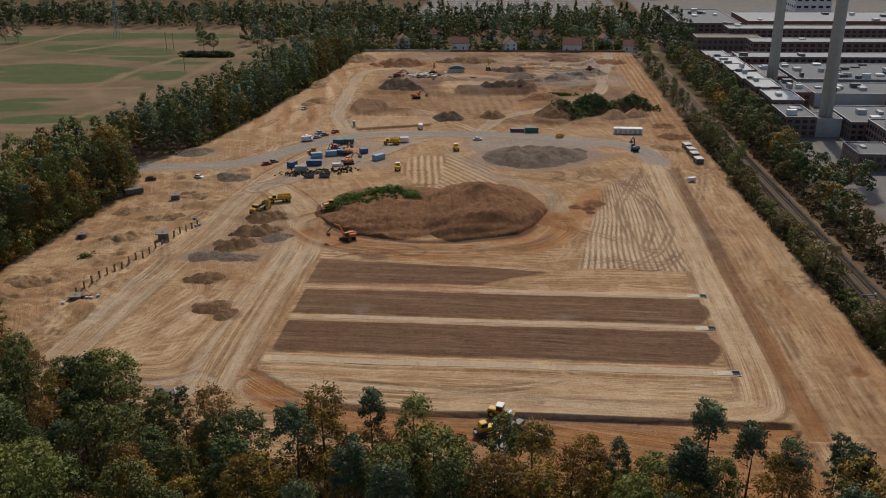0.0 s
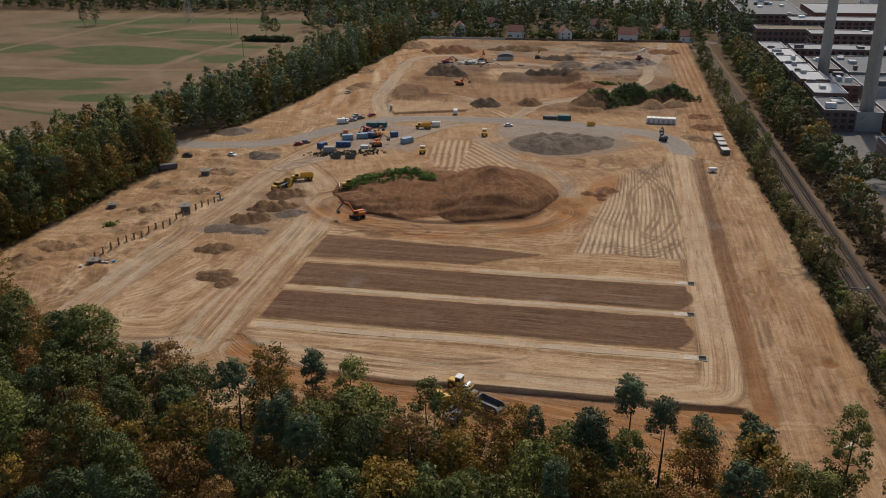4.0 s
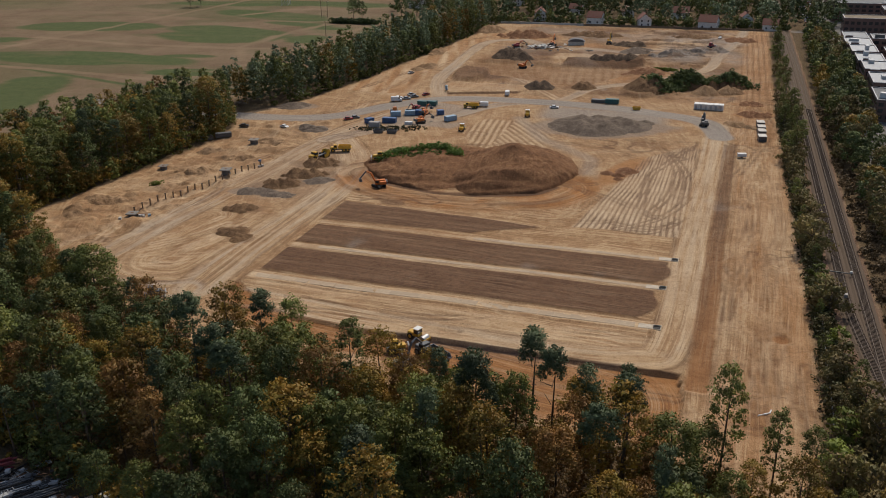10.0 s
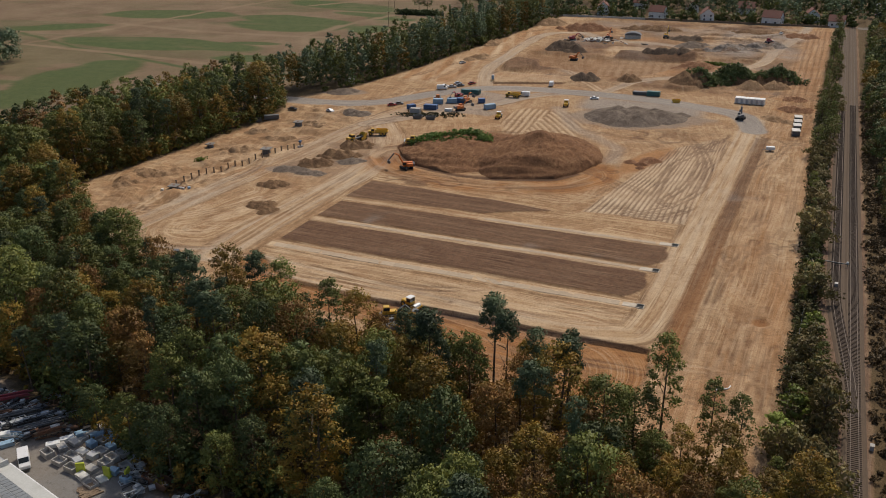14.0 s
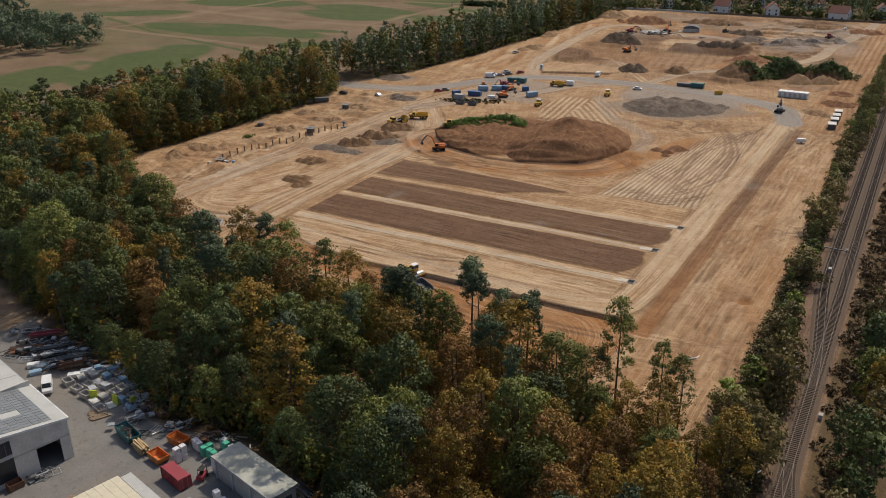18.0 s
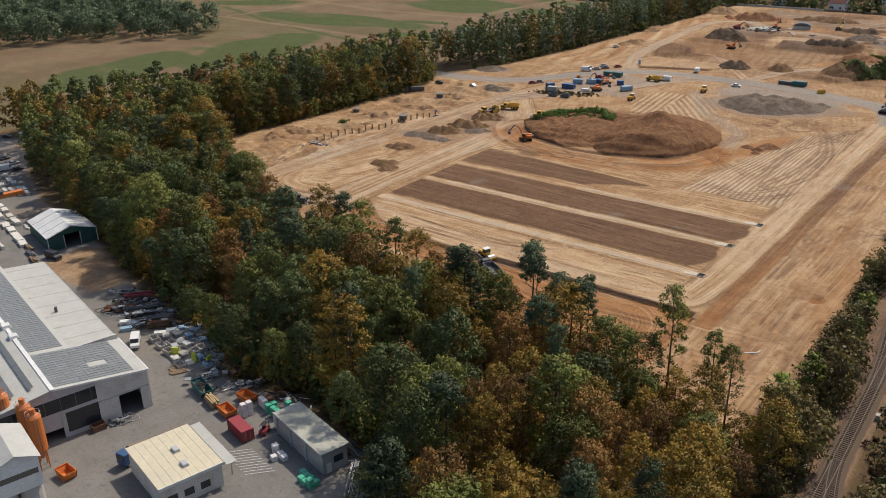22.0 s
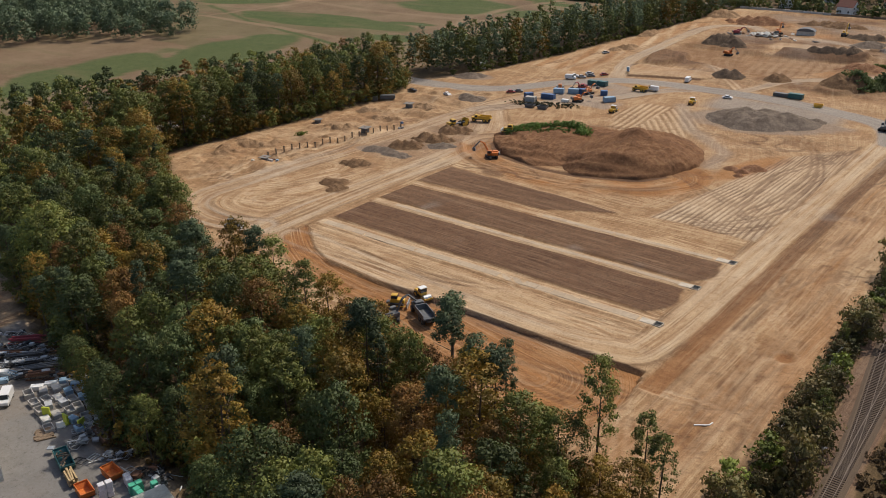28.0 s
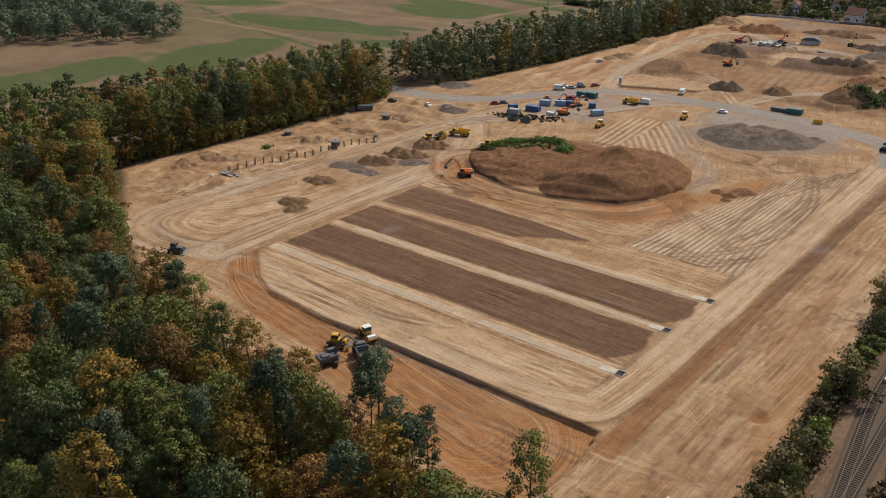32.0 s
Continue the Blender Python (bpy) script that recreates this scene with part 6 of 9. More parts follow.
def bars(name, label, category, m, n, ln, rad, paint, seed=1, spread=1.6, layers=3, square=False):
    """A pile of long bars, pipes or beams, each a part."""
    e = thing(name, label, category, m=m)
    r = np.random.default_rng(seed)
    per = max(1, n // layers)
    for i in range(n):
        k, j = i // per, i % per
        l2 = ln * r.uniform(0.7, 1.0)
        y = (j - (per - 1) / 2) * spread / per + r.normal() * 0.03
        z = rad + k * rad * 1.9
        b = bmn()
        if square:
            box(b, -l2 / 2, l2 / 2, -rad, rad, -rad, rad)
        else:
            rod(b, (-l2 / 2, 0, 0), (l2 / 2, 0, 0), rad, n=8)
        bmesh.ops.transform(b, matrix=pose(r.normal() * 0.25, y, z, 0, 0, r.normal() * 2.5), verts=b.verts)
        part("bar", b, paint if not isinstance(paint, list) else paint[int(r.integers(0, len(paint)))], e)
    return e


# ---- railway ----
def railway(name, offset, y0, y1, label):
    e = thing(name, label, "railway track")
    e["kind"] = "structure"
    n = 60
    low = 0.0 if name == "railway_track" else 0.012

    def strip(d0, d1, z0, z1):
        b = bmn()
        rows = []
        for i in range(n + 1):
            y = y0 + (y1 - y0) * i / n
            x = rail_x(y) + offset(y)
            rows.append([b.verts.new((x + d, y, z)) for d, z in ((d0, z0), (d0, z1), (d1, z1), (d1, z0))])
        for p, q in zip(rows, rows[1:]):
            for i in range(3):
                b.faces.new((p[i], q[i], q[i + 1], p[i + 1]))
        bmesh.ops.recalc_face_normals(b, faces=b.faces)
        return b
    b = bmn()
    rows = []
    for i in range(n + 1):
        y = y0 + (y1 - y0) * i / n
        x = rail_x(y) + offset(y)
        rows.append([b.verts.new((x + d, y, z)) for d, z in ((-2.6, -0.15 - low), (-1.6, 0.30 - low), (1.6, 0.30 - low), (2.6, -0.15 - low))])
    for p, q in zip(rows, rows[1:]):
        for i in range(3):
            b.faces.new((p[i], p[i + 1], q[i + 1], q[i]))
    part("ballast", b, M_BALLAST, e)
    b = bmn()
    y = y0 + 0.33 * (name != "railway_track")
    while y < y1:
        x = rail_x(y) + offset(y)
        if y < 420:
            box(b, x - 1.25, x + 1.25, y - 0.13, y + 0.13, 0.28, 0.40)
        y += 0.65
    tagged(part("sleepers", b, M_SLEEPER, e), kind="stuff")
    for s in (-1, 1):
        part("rail", strip(s * 0.75 - 0.06, s * 0.75 + 0.06, 0.38, 0.56 - low), M_RAIL, e)
    return e


railway("railway_track", lambda y: 0.0, -30, 900, "single main line on brown ballast with shiny rails")
railway("siding_track", lambda y: -4.3 * float(sstep(150, 215, np.array(y))) - 0.02, 152, 640, "rusty siding that branches from the main line")
railway("loop_track", lambda y: 3.7 * float(sstep(126, 96, np.array(y))) + 0.02, -30, 124, "second track that joins the main line at the points")
for yy, side in ((142, 1), (158, -1), (215, -1), (118, -1)):
    bx = rail_x(yy) + side * (3.0 if side > 0 else 4.2)
    e = thing("relay_cabinet", "small grey trackside cabinet beside the ballast", "cabinet", "trackside cabinets", at(bx, yy))
    part("casing", box(bmn(), -0.35, 0.35, -0.5, 0.5, 0, 1.0, 0.04), M_GREY, e)
    part("lid", box(bmn(), -0.42, 0.42, -0.57, 0.57, 1.0, 1.08, 0.02), M_CONC, e)
e = thing("signal_gantry", "low grey signal beam across the siding", "railway signal", m=at(rail_x(229) - 4.5, 229, -4))
part("beam", box(bmn(), -3.2, 3.2, -0.12, 0.12, 0.9, 1.15), M_DARKGREY, e)
for x in (-3, 0, 3):
    part("post", box(bmn(), x - 0.1, x + 0.1, -0.1, 0.1, 0, 0.95), M_DARKGREY, e)
part("lamp_box", box(bmn(), 2.6, 3.2, -0.25, 0.25, 1.1, 1.7, 0.05), M_WHITE, e)
# wire fence along the site's east side
e = thing("site_fence", "weathered pale wire fence along the east edge of the site", "fence")
for i in range(70):
    y = 150 + i * 5.0
    x = 88.6 - float(np.interp(y, [330, 604], [0, 8]))
    z = gz(x, y)
    part("post", box(bmn(), x - 0.05, x + 0.05, y - 0.05, y + 0.05, z, z + 1.9), M_OLDWOOD, e)
for h in (0.5, 1.1, 1.7):
    b = bmn()
    for i in range(69):
        y = 150 + i * 5.0
        p, q = 88.6 - float(np.interp(y, [330, 604], [0, 8])), 88.6 - float(np.interp(y + 5, [330, 604], [0, 8]))
        rod(b, (p, y, h), (q, y + 5, h), 0.025, n=4)
    part("wire", b, M_STEEL, e)

# ---- the builders' yard south-west of the wood ----
YO, YA = Vector((-12.2, 61.8, 0)), -14.0
YM = Matrix.Translation(YO) @ Matrix.Rotation(radians(YA), 4, "Z")


def yd(u, v, z=0.0, rz=0.0):
    """A pose in the yard: u along the hall, v towards the wood."""
    return YM @ pose(u, v, z, 0, 0, rz)


EAVE, RIDGE, VR, V0 = 8.5, 11.0, -17.5, 0.5
slope = (RIDGE - EAVE) / (V0 - VR)


def roof_z(v):
    return RIDGE - slope * abs(v - VR)


def wall_y(b, u0, u1, outline):
    """A wall slab: outline in v and z, from u0 to u1."""
    p = [b.verts.new((u0, v, z)) for v, z in outline]
    q = [b.verts.new((u1, v, z)) for v, z in outline]
    b.faces.new(p)
    b.faces.new(q[::-1])
    for i in range(len(p)):
        j = (i + 1) % len(p)
        b.faces.new((p[j], p[i], q[i], q[j]))
    bmesh.ops.recalc_face_normals(b, faces=b.faces)
    return b


hall = thing("workshop_hall", "large grey-white workshop hall with solar panels on a shallow gable roof", "industrial hall", m=YM.copy())
F = -3.4
# gable front: piers, bands and openings
b = bmn()
wall_y(b, F - 0.3, F, [(-9.8, 5.0), (V0, 5.0), (V0, EAVE), (-9.8, roof_z(-9.8))])
wall_y(b, F - 0.3, F, [(-9.8, 0), (-5.8, 0), (-5.8, 5.0), (-9.8, 5.0)])
wall_y(b, F - 0.3, F, [(-1.4, 0), (V0, 0), (V0, 5.0), (-1.4, 5.0)])
part("front_wall", b, M_OFFWHITE, hall)
b = bmn()
wall_y(b, F - 0.3, F, [(-35.5, 8.9), (-9.8, 8.9), (-9.8, roof_z(-9.8)), (VR, RIDGE), (-35.5, EAVE + 0.45)])
wall_y(b, F - 0.3, F, [(-35.5, 5.3), (-9.8, 5.3), (-9.8, 6.0), (-35.5, 6.0)])
wall_y(b, F - 0.3, F, [(-16.9, 0), (-16.1, 0), (-16.1, 5.3), (-16.9, 5.3)])
wall_y(b, F - 0.3, F, [(-16.1, 0), (-9.8, 0), (-9.8, 0.9), (-16.1, 0.9)])
wall_y(b, F - 0.3, F, [(-35.5, 0), (-22.4, 0), (-22.4, 5.3), (-35.5, 5.3)])
part("front_frame", b, M_GREY, hall)
part("upper_glazing", box(bmn(), F - 0.25, F - 0.12, -35.4, -9.8, 6.0, 8.9), M_GLASS, hall)
part("lower_glazing", box(bmn(), F - 0.25, F - 0.12, -16.1, -9.8, 0.9, 5.3), M_GLASS, hall)
for i in range(9):
    v = -34 + i * 2.9
    part("mullion", box(bmn(), F - 0.12, F - 0.06, v - 0.05, v + 0.05, 6.0, 8.9), M_DARKGREY, hall)
part("roller_door", box(bmn(), F - 0.22, F - 0.14, -22.4, -16.9, 2.4, 5.3), M_GREY, hall)
part("inner_wall", box(bmn(), F - 9, F - 8.8, -35, V0 - 0.3, 0, 8.4), M_OFFWHITE, hall)
part("wall_band", box(bmn(), F, F + 0.06, -9.8, V0, 4.95, 5.35), M_CONC, hall)
b = bmn()
box(b, -19.8, F - 0.3, V0 - 0.3, V0, 0, EAVE)
box(b, -20.1, -19.8, -9.5, V0, 0, roof_z(-9.5) - 0.1)
part("side_wall", b, M_OFFWHITE, hall)
part("back_wall", box(bmn(), -96, -95.7, -35.5, -9.5, 0, EAVE), M_OFFWHITE, hall)
part("far_wall", box(bmn(), -96, F - 0.3, -35.5, -35.2, 0, EAVE), M_OFFWHITE, hall)
part("clerestory_wall", box(bmn(), -96, -20, -9.7, -9.5, 0, roof_z(-9.5) - 0.1), M_GREY, hall)


def slab(u0, u1, v0, v1, t=0.18, over=0.0):
    b = bmn()
    wall_y(b, u0, u1, [(v0, roof_z(v0) + over), (v1, roof_z(v1) + over), (v1, roof_z(v1) + over + t), (v0, roof_z(v0) + over + t)])
    return b


part("roof_front", slab(-20.1, F + 0.25, VR, V0 + 0.2), M_ROOFLIGHT, hall)
part("roof_main", slab(-96.2, -20.1, VR, -9.3), M_ROOFLIGHT, hall)
part("roof_west", slab(-96.2, F + 0.25, -35.8, VR), M_ROOFLIGHT, hall)
part("ridge_cap", box(bmn(), -96.2, F + 0.3, VR - 0.4, VR + 0.4, RIDGE + 0.16, RIDGE + 0.3), M_WHITE, hall)
part("verge_trim", wall_y(bmn(), F + 0.25, F + 0.34, [(VR, RIDGE - 0.15), (V0 + 0.2, EAVE - 0.2), (V0 + 0.2, EAVE + 0.22), (VR, RIDGE + 0.25)]), M_WHITE, hall)
part("gutter", box(bmn(), -20.1, F + 0.3, V0 + 0.2, V0 + 0.4, EAVE - 0.1, EAVE + 0.16), M_WHITE, hall)
for u in (-30, -36, -60):
    sk = part("roof_light", box(bmn(), u - 1.0, u + 1.0, VR - 1.0, VR + 1.0, RIDGE + 0.1, RIDGE + 0.9, 0.1, 0.8), M_WHITE, hall)
part("vent_pipe", rod(bmn(), (-45, -5.0, 6.6), (-45, -5.0, 8.4), 0.35, n=10), M_DARKGREY, hall)
# panels: the front field singly, the long field joined
tilt = math.atan(slope)
panel = None
for i in range(15):
    for j in range(9):
        u, v = -19.2 + i * 1.04, -16.4 + j * 1.72
        if 8 <= i <= 9 and 5 <= j <= 6:
            continue
        if panel is None:
            ob = part("solar_panel", box(bmn(), -0.475, 0.475, -0.80, 0.80, 0, 0.05), M_PV, hall)
            panel = ob.data
        else:
            ob = new("solar_panel", panel)
            ob.parent = hall
        ob.matrix_basis = Matrix.Translation((u, v, roof_z(v) + 0.22)) @ Matrix.Rotation(-tilt, 4, "X")
b = bmn()
for i in range(70):
    for j in range(4):
        u, v = -94.5 + i * 1.04 + 0.35 * (i // 8) * 0.3, -16.3 + j * 1.74
        r = bmesh.ops.create_cube(b, size=1.0, matrix=Matrix.Translation((u, v, roof_z(v) + 0.25)) @ Matrix.Rotation(-tilt, 4, "X") @ Matrix.Diagonal((0.95, 1.6, 0.05, 1)))
tagged(part("solar_field", b, M_PV, hall), kind="stuff")
tilted = None
for j in range(4):
    for i in range(22):
        v = -20.5 - j * 3.6
        if tilted is None:
            ob = part("tilted_panel", box(bmn(), -1.85, 1.85, -0.55, 0.55, -0.025, 0.025), M_PV, hall)
            tilted = ob.data
        else:
            ob = new("tilted_panel", tilted)
            ob.parent = hall
        ob.matrix_basis = Matrix.Translation((-88 + i * 3.8, v, roof_z(v) + 0.65)) @ Matrix.Rotation(radians(24), 4, "X")

annex = thing("low_annex", "long low annex with a light grey sheet roof", "building", m=YM.copy())
b = bmn()
wall_y(b, -79, -20.15, [(-9.35, 7.3), (1.7, 6.3), (1.7, 6.5), (-9.35, 7.5)])
part("roof", b, M_ROOFLIGHT, annex)
part("outer_wall", box(bmn(), -78.8, -20.2, 1.1, 1.4, 0, 6.35), M_OFFWHITE, annex)
part("end_wall", box(bmn(), -78.8, -78.5, -9.3, 1.1, 0, 6.4), M_OFFWHITE, annex)
part("gutter", box(bmn(), -79, -20.2, 1.7, 1.9, 6.2, 6.45), M_STEEL, annex)
for i in range(9):
    part("roof_seam", wall_y(bmn(), -76 + i * 6.6, -75.9 + i * 6.6, [(-9.35, 7.5), (1.7, 6.5), (1.7, 6.55), (-9.35, 7.55)]), M_GREY, annex)

flat = thing("flat_roof_workshop", "small white workshop with a beige sheet roof and two roof lights", "building", m=YM.copy())
U0, U1, A0, A1, HT = 15.3, 29.9, -11.0, 0.3, 5.0
b = bmn()
for w4 in ((U0, U1, A0, A0 + 0.25), (U0, U1, A1 - 0.25, A1), (U0, U0 + 0.25, A0 + 0.25, A1 - 0.25), (U1 - 0.25, U1, A0 + 0.25, A1 - 0.25)):
    box(b, *w4, 0, HT - 0.2)
part("wall", b, M_OFFWHITE, flat)
for i in range(8):
    v = A0 - 0.3 + i * 1.49
    part("roof_sheet", box(bmn(), U0 - 0.3, U1 + 0.3, v, v + 1.45, HT - 0.2 + 0.01 * (i % 2), HT + 0.05), M_ROOFBEIGE, flat)
part("fascia", box(bmn(), U1 + 0.3, U1 + 0.45, A0 - 0.3, A1 + 0.6, HT - 0.5, HT + 0.1), M_WHITE, flat)
part("canopy", box(bmn(), U0 - 0.2, U1 + 0.8, A1 + 0.65, A1 + 2.6, HT - 0.6, HT - 0.48), M_ROOFLIGHT, flat)
for u in (16, 20, 24, 28):
    part("canopy_post", box(bmn(), u - 0.08, u + 0.08, A1 + 2.4, A1 + 2.55, 0, HT - 0.6), M_STEEL, flat)
for u, v in ((21.5, -4.5), (26.5, -5.0)):
    part("roof_light", box(bmn(), u - 0.9, u + 0.9, v - 0.6, v + 0.6, HT + 0.05, HT + 0.6, 0.05, 0.85), M_GREY, flat)
for v in (-9, -6, -3):
    part("window", box(bmn(), U1 + 0.0, U1 + 0.05, v - 0.9, v + 0.9, 1.2, 2.6), M_GLASS, flat)

shed = thing("store_shed", "grey rendered store shed with a dark-blotched flat roof in tree shade", "shed", m=YM.copy())
b = bmn()
for w4 in ((22, 39, 15.3, 15.5), (22, 39, 20.3, 20.5), (22, 22.2, 15.5, 20.3), (38.8, 39, 15.5, 20.3)):
    box(b, *w4, 0, 4.4)
part("wall", b, M_CONC, shed)
# pale roof felt with olive-dark blotches
part("roof", box(bmn(), 21.6, 39.4, 14.9, 20.9, 4.4, 4.65), mat("blotched_roof_felt", (0.42, 0.42, 0.36), 0.8, grain=1.2, vary=0.25, soil=0.6, dirt=(0.16, 0.16, 0.10)), shed)
part("roof_edge", box(bmn(), 39.4, 39.5, 14.9, 20.9, 4.35, 4.75), M_STEEL, shed)
part("roof_edge", box(bmn(), 21.6, 39.5, 14.8, 14.9, 4.35, 4.75), M_STEEL, shed)
for u in (22.4, 27.6, 33.2):
    part("pier", box(bmn(), u - 0.2, u + 0.2, 15.05, 15.3, 0, 4.3), M_GREY, shed)
part("door", box(bmn(), 39, 39.06, 16.0, 17.0, 0, 2.05), M_WHITE, shed)
part("window", box(bmn(), 39, 39.05, 17.6, 19.6, 1.6, 3.0), M_GLASS, shed)

tent = thing("storage_tent", "storage tent with white roof cloth and dark green walls", "tent", m=YM.copy())
T0, T1, TA, TB, TC = -120.5, -101.2, 8.6, 15.6, 22.6
b = bmn()
wall_y(b, T0, T1 + 0.2, [(TA - 0.3, 4.0), (TB, 6.3), (TC + 0.3, 4.0), (TC + 0.3, 4.1), (TB, 6.42), (TA - 0.3, 4.1)])
part("roof_cloth", b, M_WHITE, tent)
for i in range(5):
    u = T0 + (T1 - T0) * i / 4
    part("roof_arch", wall_y(bmn(), u - 0.08, u + 0.08, [(TA - 0.3, 4.1), (TB, 6.42), (TC + 0.3, 4.1), (TC + 0.3, 4.16), (TB, 6.5), (TA - 0.3, 4.16)]), M_ROOFWHITE, tent)
part("side_cloth", box(bmn(), T0, T1, TA, TA + 0.1, 0, 4.0), M_TENTGREEN, tent)
part("side_cloth", box(bmn(), T0, T1, TC - 0.1, TC, 0, 4.0), M_TENTGREEN, tent)
part("back_cloth", wall_y(bmn(), T0, T0 + 0.1, [(TA, 0), (TC, 0), (TC, 4.0), (TB, 6.25), (TA, 4.0)]), M_TENTGREEN, tent)
b = bmn()
wall_y(b, T1 - 0.1, T1, [(TA + 0.1, 0), (13.2, 0), (13.2, 5.5), (TA + 0.1, 4.0)])
wall_y(b, T1 - 0.1, T1, [(17.8, 0), (TC - 0.1, 0), (TC - 0.1, 4.0), (17.8, 5.55)])
wall_y(b, T1 - 0.1, T1, [(13.2, 4.2), (17.8, 4.2), (17.8, 5.55), (TB, 6.25), (13.2, 5.5)])
part("front_cloth", b, M_TENTGREEN, tent)
for v in (TA, 13.2, 17.8, TC):
    part("front_post", box(bmn(), T1, T1 + 0.12, v - 0.1, v + 0.1, 0, 4.1), M_WHITE, tent)

# mixing tower, silos, gantry crane, red-brick office
tower = thing("mixing_tower", "white clad mixing tower with a low gable roof above concrete bins", "industrial tower", m=YM.copy())
b = bmn()
wall_y(b, 8.8, 20.2, [(-33.2, 8.0), (-26.2, 8.0), (-26.2, 13.6), (-29.7, 15.0), (-33.2, 13.6)])
part("upper_storey", b, M_WHITE, tower)
b = bmn()
wall_y(b, 8.4, 20.6, [(-33.6, 13.45), (-29.7, 15.05), (-25.8, 13.45), (-25.8, 13.6), (-29.7, 15.2), (-33.6, 13.6)])
part("roof", b, M_ROOFLIGHT, tower)
part("window_band", box(bmn(), 20.2, 20.26, -32.8, -26.6, 10.6, 11.6), mat("dusty_glazing", (0.13, 0.12, 0.10), 0.4), tower)
for i in range(3):
    part("bin", rod(bmn(), (18.2 - i * 3.8, -28.0, 0), (18.2 - i * 3.8, -28.0, 8.0), 1.9, n=16), M_CONC, tower, smooth=False)
    part("bin", rod(bmn(), (18.2 - i * 3.8, -31.7, 0), (18.2 - i * 3.8, -31.7, 8.0), 1.6, n=16), M_CONC, tower)
for u, v, h in ((3.2, -22.8, 12.0), (0.2, -23.6, 13.0), (-5.5, -26.0, 13.4), (-8.8, -26.8, 13.0)):
    e = thing("cement_silo", "tall rusty orange cement silo on legs beside the tower", "silo", "cement silos", yd(u, v))
    part("barrel", rod(bmn(), (0, 0, 4.0), (0, 0, h - 1.2), 1.35, n=18), M_ORANGE, e, smooth=False)
    part("cone", rod(bmn(), (0, 0, 2.0), (0, 0, 4.0), 0.35, 1.35, 18), M_ORANGE, e)
    part("cap", rod(bmn(), (0, 0, h - 1.2), (0, 0, h - 0.7), 1.35, 0.9, 18), M_ORANGE, e)
    part("filter", rod(bmn(), (0.2, 0, h - 0.7), (0.2, 0, h + 0.6), 0.5, n=10), M_ORANGE, e)
    for a in range(4):
        x, y = 1.1 * math.cos(a * 1.571 + 0.78), 1.1 * math.sin(a * 1.571 + 0.78)
        part("leg", rod(bmn(), (x, y, 0), (x, y, 4.3), 0.12, n=6), M_ORANGE, e)
    part("ladder", box(box(bmn(), 1.4, 1.46, -0.25, -0.2, 1, h - 0.8), 1.4, 1.46, 0.2, 0.25, 1, h - 0.8), M_STEEL, e)
    for a in range(10):
        p = [(1.3 * math.cos(k * 0.628), 1.3 * math.sin(k * 0.628), h - 0.2) for k in (a, a + 1)]
        part("guard_rail", rod(bmn(), p[0], p[1], 0.035, n=4), M_STEEL, e)
        part("guard_post", rod(bmn(), (p[0][0], p[0][1], h - 1.2), p[0], 0.03, n=4), M_STEEL, e)
crane = thing("gantry_crane", "orange rail-mounted gantry crane over the stock of concrete parts", "crane", m=yd(-137.5, 0))
part("girder", box(bmn(), -1.0, 1.0, -26, 12.5, 7.6, 8.9, 0.1), M_ORANGE, crane)
for v in (0.0, -22.0):
    for s in (-1, 1):
        part("leg", box(bmn(), s * 1.6 - 0.25, s * 1.6 + 0.25, v - 0.3, v + 0.3, 0.5, 7.8, 0, 0.8), M_ORANGE, crane)
    part("wheel_beam", box(bmn(), -3.0, 3.0, v - 0.3, v + 0.3, 0.1, 0.7), M_ORANGE, crane)
part("trolley", box(bmn(), -1.3, 1.3, 4, 6.5, 8.9, 9.8), M_DARKGREY, crane)
office = thing("brick_office", "red brick office with a pale flat roof", "building", m=yd(-201, 5, 0, 8))
b = bmn()
for w4 in ((-8, 8, -9, -8.7), (-8, 8, 6.7, 7), (-8, -7.7, -8.7, 6.7), (7.7, 8, -8.7, 6.7)):
    box(b, *w4, 0, 6.5)
part("wall", b, M_BRICK, office)
part("roof", box(bmn(), -8.4, 8.4, -9.4, 7.4, 6.5, 6.85), M_ROOFLIGHT, office)
for v in (-6, -2, 2):
    for z in (1.0, 4.0):
        wn2 = part("window", box(bmn(), 8.0, 8.05, v - 0.8, v + 0.8, z, z + 1.5), M_GLASS, office)
        part("frame", box(bmn(), 8.0, 8.07, v - 0.9, v + 0.9, z - 0.12, z), M_WHITE, wn2)

# stock and clutter of the yard
make_container(yd(17.8, 9.7, 0), 6.06, M_RED, "dark red roll-off container standing on the yard asphalt")
make_car(yd(-30.5, 7.2, 0, -25), M_CARS[0], "white", "the yard asphalt", van=True)
make_skip(yd(9.5, 10.8, 0, 2), 4.0, M_ORANGE, "orange waste skip with a covered load", 1.5)
make_skip(yd(7.5, 16.2, 0, 8), 4.2, M_ORANGE, "orange waste skip with grey rubble", 1.5)
make_skip(yd(-1.5, 10.5, 0, -3), 6.5, M_TEAL, "long dark green skip full of scrap boards", 1.7, 2.4, M_OLDWOOD)
make_skip(yd(9.0, -20.6, 0, 10), 3.6, M_ORANGE, "orange skip standing beside the silos", 1.6)
make_skip(yd(-5.0, 19.0, 0, 6), 6.5, M_RUST, "rust-red open skip under the trees", 1.4, 2.4, M_OLDWOOD)
bars("timber_stack", "stack of fresh sawn timber on the asphalt", "timber", yd(4.2, 10.0, 0, -2), 24, 4.6, 0.14, M_TIMBER, 3, 1.6, 5, True)
